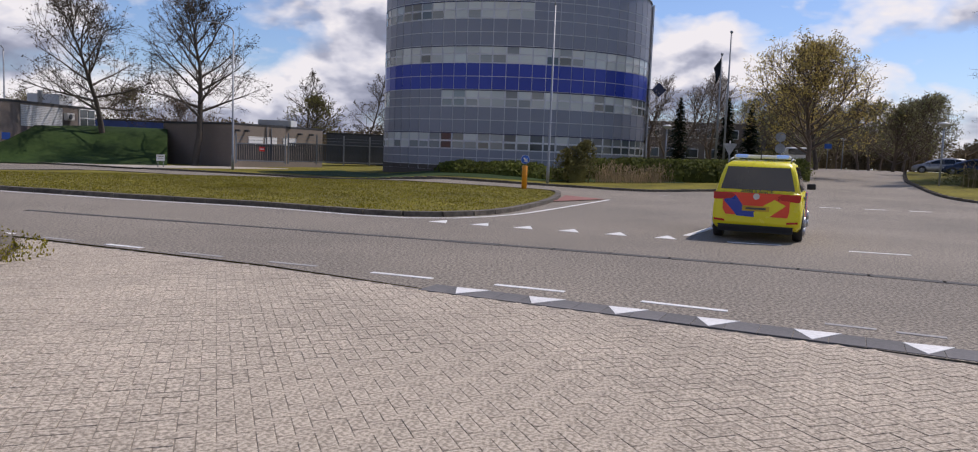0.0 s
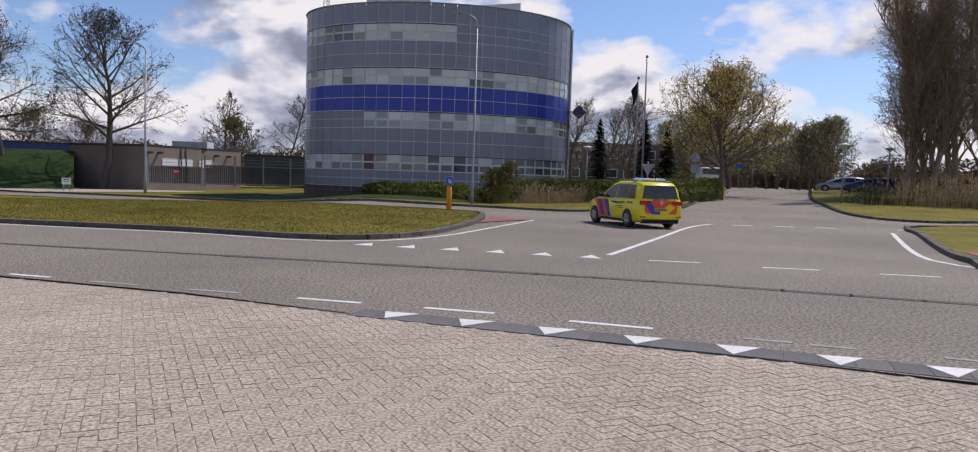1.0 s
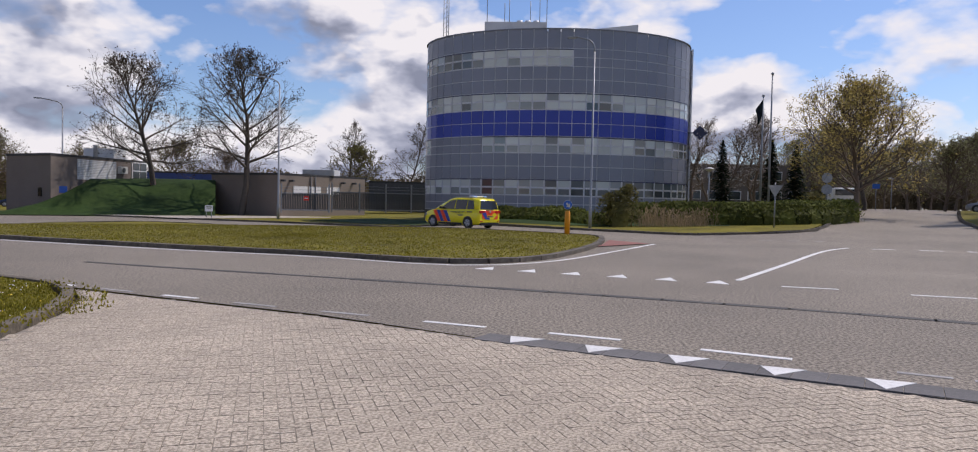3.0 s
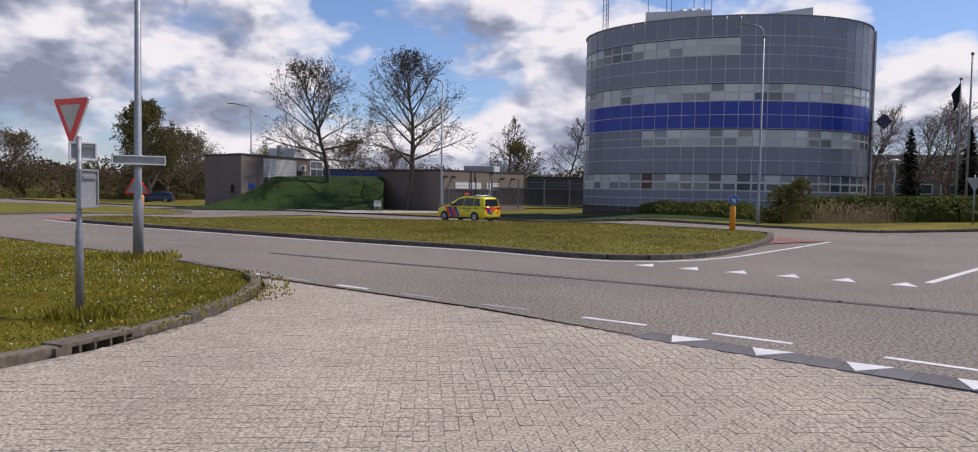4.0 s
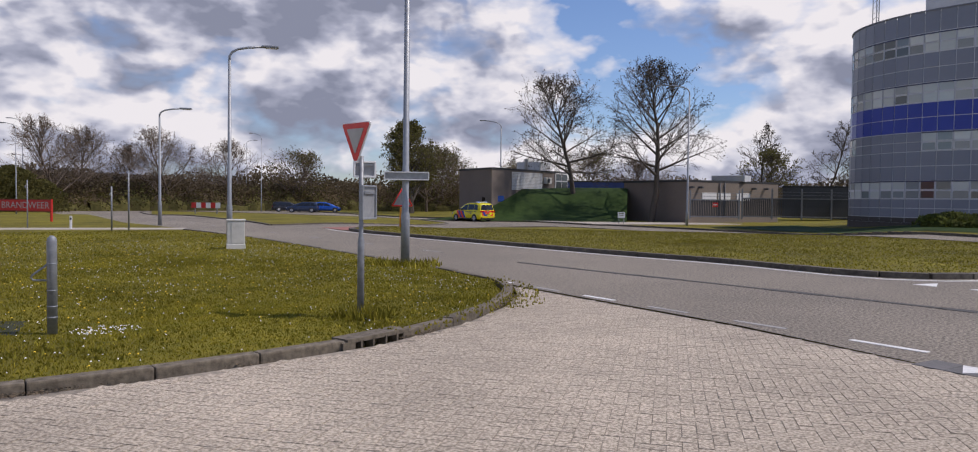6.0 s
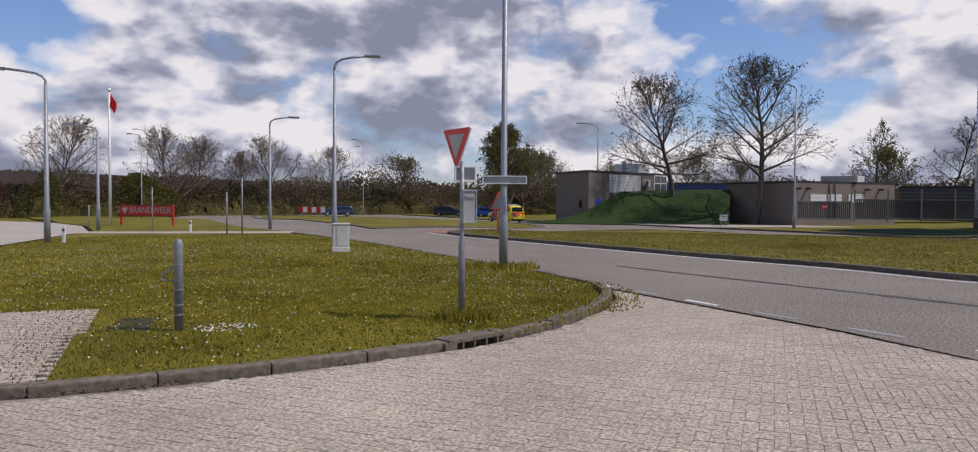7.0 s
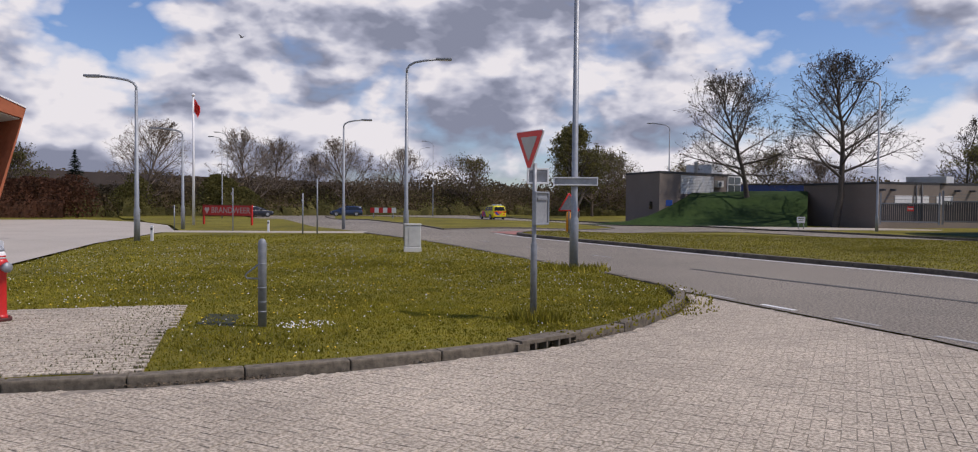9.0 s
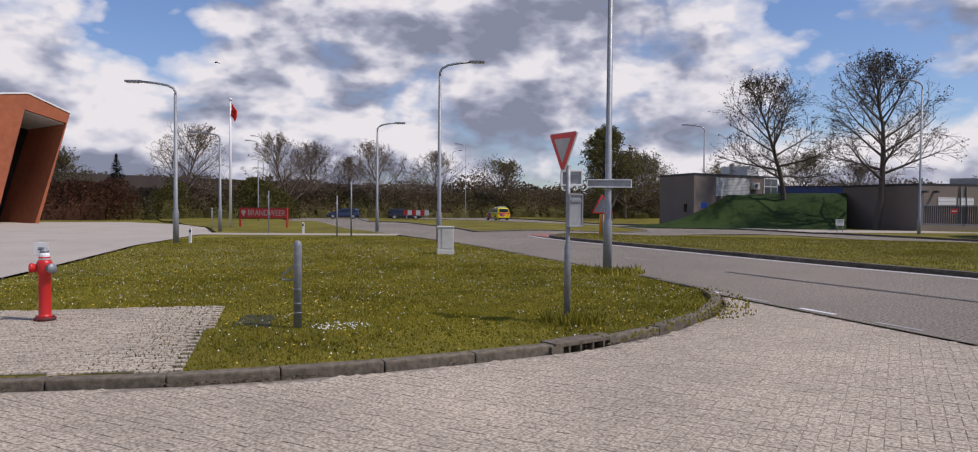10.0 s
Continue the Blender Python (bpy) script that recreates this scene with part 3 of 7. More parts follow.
# ---- slab strip with teeth at the apron's edge ----
strip_a, strip_d = Vector((-0.62, 9.12)), Vector((0.853, -0.407)).normalized()
strip_n = Vector((-strip_d.y, strip_d.x))
tooth_strip = anchor("tooth_strip", label="dark concrete slabs with inlaid white give-way triangles", category="pavement", kind="structure")
slab_me = None
for i in range(34):
    c = strip_a + strip_d * (0.315 * i + 0.16) - strip_n * 0.22
    if slab_me is None:
        bm = bmesh.new()
        box(bm, 0, 0, -0.035, 0.309, 0.44, 0.08, 0.005)
        ob = part("slab", bm, SLAB_D, tooth_strip)
        slab_me = ob.data
    else:
        ob = new("slab", slab_me)
        ob.parent = tooth_strip
    ob.matrix_basis = pose(c.x, c.y, 0.002, 0, 0, math.degrees(math.atan2(strip_d.y, strip_d.x)))
for i in range(11):
    a = Vector((-0.36 + 0.853 * i, 8.95 - 0.407 * i))
    bm = bmesh.new()
    slab(bm, [(a.x, a.y), (a.x + 0.005, a.y - 0.42), (a.x + 0.41, a.y - 0.14)], 0.0, 0.0115)
    part("tooth", bm, PAINT, tooth_strip, "white inlaid triangle" if i == 0 else "")

# ---- lawn kerb, stone by stone ----
lawn_kerb = anchor("lawn_kerb", label="weathered concrete kerb curving round the lawn", category="kerb", kind="structure")
kpts = smooth_line([(x, y) for x, y in KERB_LINE], 1.0)
for i, ((x0, y0), (x1, y1)) in enumerate(zip(kpts, kpts[1:])):
    dx, dy = x1 - x0, y1 - y0
    ln = math.hypot(dx, dy)
    cx, cy = (x0 + x1) / 2 - dy / ln * 0.08, (y0 + y1) / 2 + dx / ln * 0.08
    bm = bmesh.new()
    if math.hypot(cx + 5.98, cy - 6.05) < 0.55:
        # gully with three mouths
        box(bm, 0, 0.02, 0.066, ln - 0.01, 0.26, 0.05, 0.008)
        box(bm, 0, 0.09, 0.0, ln - 0.01, 0.06, 0.12)
        for xx in (-0.5, -0.3, 0.3, 0.5):
            box(bm, xx * (ln - 0.05), -0.05, 0.0, 0.18 * ln if abs(xx) > 0.4 else 0.03, 0.13, 0.12)
        for xx in (-0.1, 0.1):
            box(bm, xx, -0.05, 0.0, 0.025, 0.13, 0.12)
        ob = part("gully", bm, KERB, lawn_kerb, "concrete gully block with three dark mouths")
        ob.matrix_basis = pose(cx, cy, 0.01, 0, 0, math.degrees(math.atan2(dy, dx)))
        continue
    box(bm, 0, 0, 0.012, ln - 0.012, 0.17, 0.15, 0.018)
    ob = part("kerb_stone", bm, KERB, lawn_kerb)
    ob.matrix_basis = pose(cx, cy, random.Random(i).uniform(-0.008, 0.008), 0, 0, math.degrees(math.atan2(dy, dx)))

# ---- the grey office tower ----
TX, TY, TZ, TA, TB = 1.85, 66.0, 0.35, 11.3, 8.0
COLS = 30
# arc-length steps over the front half, from its left end to its right end
fine = [(-TA * math.cos(math.pi * k / 600), -TB * math.sin(math.pi * k / 600)) for k in range(601)]
acc = [0.0]
for p, q in zip(fine, fine[1:]):
    acc.append(acc[-1] + math.hypot(q[0] - p[0], q[1] - p[1]))
RIM = []
for i in range(COLS + 1):
    s = acc[-1] * i / COLS
    k = min(range(601), key=lambda j: abs(acc[j] - s))
    RIM.append(fine[k])
ROWS = [("plinth", 0.40), ("panel", 0.64), ("panel", 0.64), ("low", 0.62), ("low", 0.64), ("panel", 1.0), ("panel", 1.0), ("mid", 0.66), ("mid", 0.66), ("blue", 1.0), ("blue", 1.0), ("full", 0.67), ("full", 0.67), ("panel", 1.0), ("panel", 1.0), ("top", 0.68), ("top", 0.68), ("panel", 1.47)]
TOWER_H = sum(h for _, h in ROWS)
tower = anchor("office_tower", TX, TY, TZ, label="rounded grey panelled office tower with a blue band", category="building")
bm = bmesh.new()
outline = [(x * 0.9945, y * 0.9945) for x, y in RIM] + [(-x * 0.985, -y * 0.985) for x, y in RIM[1:-1]]
slab(bm, outline, -1.5, TOWER_H - 0.25)
part("core", bm, MULLION, tower)
bm = bmesh.new()
slab(bm, RIM + [(-x, -y) for x, y in RIM[1:-1]], -1.5, 0.015)
part("footing", bm, PLINTH, tower)
bm = bmesh.new()
z = 0.0
back = [(-x, -y) for x, y in RIM]
for (x0, y0), (x1, y1) in zip(back, back[1:]):
    zz = 0.0
    for kind, h in ROWS:
        vs = [bm.verts.new(v) for v in ((x0 * 0.995, y0 * 0.995, zz + 0.02), (x1 * 0.995, y1 * 0.995, zz + 0.02), (x1 * 0.995, y1 * 0.995, zz + h - 0.02), (x0 * 0.995, y0 * 0.995, zz + h - 0.02))]
        bm.faces.new(vs)
        zz += h
bmesh.ops.recalc_face_normals(bm, faces=bm.faces)
part("rear_cladding", bm, PANEL, tower)["kind"] = "stuff"
bm = bmesh.new()
slab(bm, outline, TOWER_H - 0.3, TOWER_H - 0.2)
part("roof", bm, ROOFG, tower)
rnd = random.Random(11)
CELLS = {}


def tower_cell(key, name, m, build, at):
    """One facade piece; alike pieces share their mesh."""
    if key not in CELLS:
        bm = bmesh.new()
        build(bm)
        ob = part(name, bm, m, tower)
        CELLS[key] = ob.data
    else:
        ob = new(name, CELLS[key])
        ob.parent = tower
    ob.matrix_basis = at
    return ob


def glass_tone(kind, i, upper):
    """Blinds are drawn in runs of windows; the lower lights are often open."""
    run = noise.noise((i * 0.45, {"low": 3.0, "mid": 9.0, "full": 15.0, "top": 21.0}[kind], 0.5))
    level = run + {"low": -0.12, "mid": 0.12, "full": 0.35, "top": 0.05}[kind] + (0.10 if upper else -0.06) + rnd.gauss(0, 0.16)
    return BLIND if level > 0.12 else (HALF if level > -0.12 else PANE)


for i, ((x0, y0), (x1, y1)) in enumerate(zip(RIM, RIM[1:])):
    w = math.hypot(x1 - x0, y1 - y0)
    xn = (x0 + x1) / 2 / TA
    turn_z = math.degrees(math.atan2(y1 - y0, x1 - x0))
    zz = 0.0
    for j, (kind, h) in enumerate(ROWS):
        glass = kind == "low" or kind == "full" or (kind == "top" and xn < 0.10) or (kind == "mid" and (xn < -0.93 or xn > -0.53))
        ins = 0.9955
        at = pose((x0 + x1) / 2 * ins, (y0 + y1) / 2 * ins, zz, 0, 0, turn_z)
        wk = round(w, 2)
        if glass:
            upper = ROWS[j - 1][0] == kind
            m = glass_tone(kind, i, upper)
            tower_cell((wk, h, m.name), "window_pane", m, lambda bm: box(bm, 0, 0.0, h / 2, w - 0.09, 0.02, h - 0.09), at)

            def rim(bm, vent=False):
                b = 0.055 if vent else 0.03
                for sx in (-1, 1):
                    box(bm, sx * (w / 2 - 0.035 - b / 2), -0.012, h / 2, b, 0.04, h - 0.05)
                for zr in (0.035 + b / 2, h - 0.035 - b / 2):
                    box(bm, 0, -0.012, zr, w - 0.07 - 2 * b, 0.04, b)
            vent = not upper and rnd.random() < 0.22
            tower_cell((wk, h, "frame", vent), "window_frame", MULLION, lambda bm: rim(bm, vent), at)
            if upper:
                tower_cell((wk, "head"), "window_head", HEADER, lambda bm: box(bm, 0, -0.01, h - 0.035, w - 0.02, 0.07, 0.075), at)
        else:
            name, m = {"plinth": ("plinth_panel", PLINTH), "blue": ("blue_panel", PANELB)}.get(kind, ("panel", PANEL))
            tower_cell((wk, h, m.name), name, m, lambda bm: box(bm, 0, 0, h / 2, w - 0.055, 0.03, h - 0.05), at)
        zz += h
bm = bmesh.new()
box(bm, TA + 0.15, -0.35, TOWER_H / 2, 0.12, 0.9, TOWER_H)
part("end_fin", bm, MULLION, tower, "pale metal fin at the end of the facade")
pts = [(x * 0.997, y * 0.997) for x, y in RIM]
for (x0, y0), (x1, y1) in zip(pts, pts[1:]):
    bm = bmesh.new()
    box(bm, (x0 + x1) / 2, (y0 + y1) / 2, TOWER_H + 0.02, math.hypot(x1 - x0, y1 - y0) + 0.01, 0.2, 0.06, 0, math.degrees(math.atan2(y1 - y0, x1 - x0)))
    part("coping", bm, PANEL, tower)
# plant rooms and masts on the roof
bm = bmesh.new()
box(bm, -3.6, -1.0, TOWER_H + 0.75, 5.2, 3.2, 2.0)
for k in range(26):
    box(bm, -6.15 + k * 0.2, -2.62, TOWER_H + 0.75, 0.06, 0.05, 2.0)
part("plant_room", bm, RIBW, tower, "pale ribbed plant room")
bm = bmesh.new()
vs = [(2.0, TOWER_H - 0.2), (6.6, TOWER_H - 0.2), (6.6, TOWER_H + 1.7), (2.0, TOWER_H + 1.2)]
f0 = [bm.verts.new((x, -2.2, zz)) for x, zz in vs]
f1 = [bm.verts.new((x, 1.5, zz)) for x, zz in vs]
bm.faces.new(f0), bm.faces.new(f1[::-1])
for k in range(4):
    bm.faces.new((f0[k], f1[k], f1[(k + 1) % 4], f0[(k + 1) % 4]))
bmesh.ops.recalc_face_normals(bm, faces=bm.faces)
part("sloped_plant_room", bm, RIBW, tower)
bm = bmesh.new()
for dx, dy in ((0, 0), (0.45, 0), (0.22, 0.4)):
    tube(bm, [(-10.2 + dx, 2 + dy, TOWER_H - 0.3), (-10.2 + dx, 2 + dy, TOWER_H + 6)], 0.035, 5)
for k in range(14):
    zz = TOWER_H + k * 0.43
    tube(bm, [(-10.2, 2, zz), (-9.75, 2, zz + 0.4)], 0.02, 4)
    tube(bm, [(-9.75, 2, zz), (-9.98, 2.4, zz + 0.4)], 0.02, 4)
part("lattice_mast", bm, GALV, tower, "grey lattice radio mast")
for dx, hh in ((-6.1, 4.2), (-4.6, 2.2), (-4.2, 2.6), (-1.6, 2.8), (-1.0, 4.5), (-2.4, 2.4)):
    bm = bmesh.new()
    tube(bm, [(dx, -1, TOWER_H + 1.5), (dx, -1, TOWER_H + 1.5 + hh)], 0.03, 5)
    part("antenna", bm, GALVD, tower)
for dx in (-3.3, -2.6, -1.9):
    bm = bmesh.new()
    tube(bm, [(dx, -1, TOWER_H + 1.7), (dx, -1, TOWER_H + 2.2), (dx, -1, TOWER_H + 2.25)], [0.28, 0.28, 0.1], 10)
    part("roof_cowl", bm, RIBW, tower)
# projecting diamond sign
dia = anchor("diamond_sign", TX + TA + 0.9, TY - 1.0, TZ, label="dark blue diamond shaped sign projecting from the tower", category="sign")
bm = bmesh.new()
c = 7.35
slab(bm, [(-0.62, 0), (0, -0.62), (0.62, 0), (0, 0.62)], -0.09, 0.09)
bmesh.ops.transform(bm, matrix=pose(0, 0, c, 90, 0, 0), verts=bm.verts)
part("plate", bm, mat("dark sign blue", (0.02, 0.03, 0.09), None, 4, 0.4), dia)
bm = bmesh.new()
box(bm, -0.85, 0, c, 0.5, 0.08, 0.08)
part("bracket", bm, GALVD, dia)

# ---- low buildings by the gate ----
mark0 = set(scene.objects)
def low_house(name, pts, z0, z1, wall, label):
    h = anchor(name, label=label, category="building")
    bm = bmesh.new()
    slab(bm, pts, z0, z1)
    part("wall", bm, wall, h)
    bm = bmesh.new()
    cx, cy = sum(p[0] for p in pts) / len(pts), sum(p[1] for p in pts) / len(pts)
    slab(bm, [(cx + (x - cx) * 1.012, cy + (y - cy) * 1.012) for x, y in pts], z1 + 0.003, z1 + 0.16)
    part("roof_edge", bm, mat("dark roof edge", (0.05, 0.05, 0.052), None, 5, 0.7), h)
    return h


GH0, GH1 = Vector((-18.73, 54.44)), Vector((-14.26, 63.48))
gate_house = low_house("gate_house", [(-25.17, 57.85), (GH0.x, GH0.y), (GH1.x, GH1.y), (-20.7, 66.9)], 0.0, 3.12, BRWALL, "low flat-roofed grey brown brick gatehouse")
gh_u = (GH1 - GH0).normalized()
gh_n = Vector((gh_u.y, -gh_u.x))
gh_rz = math.degrees(math.atan2(gh_u.y, gh_u.x))
# thin sheet over the side wall, coloured paler to look sunlit
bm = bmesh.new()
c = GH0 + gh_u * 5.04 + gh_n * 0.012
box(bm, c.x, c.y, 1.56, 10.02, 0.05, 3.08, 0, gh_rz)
part("pale_wall", bm, BRSUNLIT, gate_house, "brick face with sunlight put into its paler colour")
for sa_, w_ in ((2.3, 1.5), (3.9, 1.3), (6.0, 1.5)):
    c = GH0 + gh_u * sa_ + gh_n * 0.05
    bm = bmesh.new()
    box(bm, c.x, c.y, 2.05, w_, 0.08, 0.6, 0.01, gh_rz)
    part("window", bm, WHITE, gate_house)
for sa_ in (3.4, 3.9):
    c = GH0 + gh_u * sa_ + gh_n * 0.1
    bm = bmesh.new()
    tube(bm, [(c.x, c.y, 0.6), (c.x, c.y, 3.1)], 0.05, 6)
    part("drainpipe", bm, FENCE, gate_house)
for sa_ in (0.3, 1.2, 7.0, 8.4):
    c = GH0 + gh_u * sa_ + gh_n * 0.25
    bm = bmesh.new()
    box(bm, c.x, c.y, 2.72, 0.16, 0.42, 0.15, 0.02, gh_rz)
    tube(bm, [(c.x, c.y, 2.7), (c.x - gh_n.x * 0.3, c.y - gh_n.y * 0.3, 2.75)], 0.03, 5)
    part("wall_camera", bm, FENCE, gate_house)
bm = bmesh.new()
box(bm, -17.2, 60.6, 3.5, 2.6, 1.8, 0.5)
for k in range(5):
    box(bm, -17.2, 59.65, 3.3 + k * 0.1, 2.6, 0.1, 0.04)
part("roof_unit", bm, RIBW, gate_house)

bunker = low_house("bank_house", [(-37.62, 51.92), (-32.62, 49.3), (-31.7, 60.27), (-36.8, 62.5)], 0.0, 4.0, BRWALL, "flat-roofed brown brick building behind a grass bank")
bm = bmesh.new()
for k in range(12):
    box(bm, -32.4 + 0.18, 54.12, 2.5 + k * 0.122, 4.4, 0.06, 0.104, 0, 85.2)
part("ribbed_cladding", bm, RIBW, bunker, "white ribbed metal cladding")
bm = bmesh.new()
box(bm, -31.75, 59.2, 3.32, 1.95, 0.1, 1.35, 0, 85.2)
part("window_frame", bm, WHITE, bunker)
for dx in (-0.47, 0.47):
    for dz in (-0.33, 0.33):
        bm = bmesh.new()
        box(bm, -31.69 + dx * 0.083, 59.2 + dx, 3.32 + dz, 0.82, 0.05, 0.56, 0, 85.2)
        part("pane", bm, PANE, bunker)
bm = bmesh.new()
box(bm, -31.85, 56.9, 3.3, 0.85, 0.35, 0.55, 0.03, 85.2)
part("air_unit", bm, CABG, bunker, "wall-hung air conditioning unit")
bm = bmesh.new()
tube(bm, [(-31.68, 56.8, 3.3), (-31.64, 56.8, 3.3)], 0.2, 14)
part("fan_grille", bm, FENCE, bunker)
bm = bmesh.new()
box(bm, -33.75, 49.86, 1.5, 0.4, 0.06, 0.6, 0, -27.6)
part("small_window", bm, DARKIN, bunker)
bm = bmesh.new()
box(bm, -33.6, 57.5, 4.55, 2.4, 1.8, 0.8)
part("roof_unit", bm, RIBW, bunker)
bm = bmesh.new()
tube(bm, [(-33.0, 55.2, 4.1), (-33.0, 55.2, 5.0), (-33.0, 55.2, 5.1)], [0.16, 0.16, 0.24], 8)
part("roof_vent", bm, RIBW, bunker)
blue_hall = low_house("blue_hall", [(-43, 79.3), (-31, 85.0), (-33, 93), (-46, 88)], 0, 3.8, mat("blue sheet cladding", (0.03, 0.06, 0.22), None, 2, 0.5), "low hall with blue sheet cladding")
dark_shed = low_house("dark_canopy", [(-15.4, 70.4), (-10.0, 71.4), (-10.6, 76), (-16, 75)], 0.3, 3.0, FENCE, "dark flat canopy behind the fence")

# grass bank before the bank house
def path_at(pts, u):
    f = u * (len(pts) - 1)
    k = min(int(f), len(pts) - 2)
    return Vector(pts[k]).lerp(Vector(pts[k + 1]), f - k)


BASE_L = [(-36.5, 44.0, 0.05), (-33.5, 45.2, 0.05), (-29.2, 46.8, 0.05), (-25.8, 49.2, 0.05), (-22.2, 51.6, 0.05)]
TOP_L = [(-34.0, 49.9, 0.25), (-32.4, 49.6, 1.0), (-32.1, 53.0, 2.5), (-30.5, 57.5, 2.72), (-25.0, 58.2, 2.72)]
bm = bmesh.new()
nx, ny = 44, 16
gv = []
for j in range(ny + 1):
    row = []
    for i in range(nx + 1):
        u, v = i / nx, j / ny
        a, b = path_at(BASE_L, u), path_at(TOP_L, u)
        p = a.lerp(b, v)
        p.z = a.z + (b.z - a.z) * sstep(0.05, 1.0, v) + 0.12 * noise.noise((p.x * 0.8, p.y * 0.8, 0)) * min(1, 4 * v * (1 - v) + 0.2)
        row.append(bm.verts.new(p))
    gv.append(row)
last = [bm.verts.new((v.co.x + 1.5, v.co.y + 5.0, v.co.z)) for v in gv[-1]]
gv.append(last)
for j in range(ny + 1):
    for i in range(nx):
        f = bm.faces.new((gv[j][i], gv[j][i + 1], gv[j + 1][i + 1], gv[j + 1][i]))
        f.smooth = True
tagged(finish("grass_bank", bm, GRASSB), "dark green grass bank against the brick building", "grass bank", kind="structure")

# ---- fence and sliding gate ----
def bar_fence(name, a, b, z0, z1, pitch, label, material=FENCE, post=2.5, frame_mat=GALVD):
    a, b = Vector(a), Vector(b)
    d = b - a
    ln = d.length
    ob = anchor(name, a.x, a.y, 0, math.degrees(math.atan2(d.y, d.x)), label, "fence")
    bm = bmesh.new()
    box(bm, ln / 2, 0, z0 + 0.1, ln, 0.05, 0.08)
    part("bottom_rail", bm, frame_mat, ob)
    bm = bmesh.new()
    box(bm, ln / 2, 0, z1 - 0.05, ln, 0.05, 0.07)
    part("top_rail", bm, frame_mat, ob)
    bar = None
    k = 0
    while (k + 0.5) * pitch < ln:
        if bar is None:
            bm = bmesh.new()
            box(bm, 0, 0, (z0 + z1) / 2, pitch * 0.72, 0.03, z1 - z0 - 0.1)
            o = part("bar", bm, material, ob)
            bar = o.data
        else:
            o = new("bar", bar)
            o.parent = ob
        o.matrix_basis = pose((k + 0.5) * pitch, 0.03, 0)
        k += 1
    pm = None
    for k in range(int(ln / post) + 1):
        if pm is None:
            bm = bmesh.new()
            box(bm, 0, -0.04, (z0 + z1 + 0.55) / 2, 0.09, 0.09, z1 - z0 + 0.75)
            o = part("post", bm, frame_mat, ob)
            pm = o.data
        else:
            o = new("post", pm)
            o.parent = ob
        o.matrix_basis = pose(min(k * post, ln - 0.05), 0, 0)
    for zz in (z1 + 0.2, z1 + 0.42):
        bm = bmesh.new()
        box(bm, ln / 2, -0.04, zz, ln, 0.02, 0.02)
        part("top_wire", bm, frame_mat, ob)
    return ob


bar_fence("metal_fence", (-14.75, 54.65), (-8.55, 59.4), 0.55, 2.0, 0.14, "dark grey steel bar fence by the tower", post=2.2)
gate = bar_fence("sliding_gate", (-18.0, 53.1), (-14.85, 54.55), 0.5, 1.85, 0.12, "steel sliding gate with a pale frame", post=3.4, frame_mat=GALV)
bm = bmesh.new()
box(bm, 1.75, -0.1, 1.45, 0.38, 0.03, 0.32)
part("notice", bm, SIGNRED, gate, "red notice plate with a white band")
bm = bmesh.new()
box(bm, 1.75, -0.125, 1.45, 0.28, 0.02, 0.07)
part("notice_band", bm, WHITE, gate)

set_back([o for o in scene.objects if o not in mark0], 1.27)
# drive to the gate, pale path to the bank
drape("gate_drive", [(-31, 59), (-27, 57), (-18.5, 68), (-18.8, 70.3), (-24.4, 70.1)], 0.115, CONC, "pale concrete drive to the gate", "pavement")
drape("bank_path", [(-46, 65.2), (-43, 63.6), (-31, 59.4), (-24.8, 67), (-26.7, 67.8), (-32.5, 62), (-45.7, 66.4)], 0.11, CONC, "pale concrete footpath", "pavement")
drape("dark_bank", [(-18, 60.0), (-8, 50.8), (2.2, 45.8), (12, 46.5), (13, 57), (-8, 58.2), (-14, 70)], 0.13, GRASSB, "dark green rough grass before the tower", "grass")

# ---- fire station ----
fire = anchor("fire_station", -60.16, 10.93, 0, 0, "fire station with a slanting rust orange portal", "building")


def extrude_profile(bm, prof, a, b):
    """A profile of (along, height) pairs extruded from a to b; along runs on the way u."""
    f0 = [bm.verts.new((a[0] + U[0] * s, a[1] + U[1] * s, h)) for s, h in prof]
    f1 = [bm.verts.new((b[0] + U[0] * s, b[1] + U[1] * s, h)) for s, h in prof]
    bm.faces.new(f0), bm.faces.new(f1[::-1])
    n = len(prof)
    for k in range(n):
        bm.faces.new((f0[k], f1[k], f1[(k + 1) % n], f0[(k + 1) % n]))
    bmesh.ops.recalc_face_normals(bm, faces=bm.faces)


U = (-0.156, 0.988)        # along the front, towards the leaning end
Wd = (-0.988, -0.156)      # into the building


def deep(d):
    return (Wd[0] * d, Wd[1] * d)


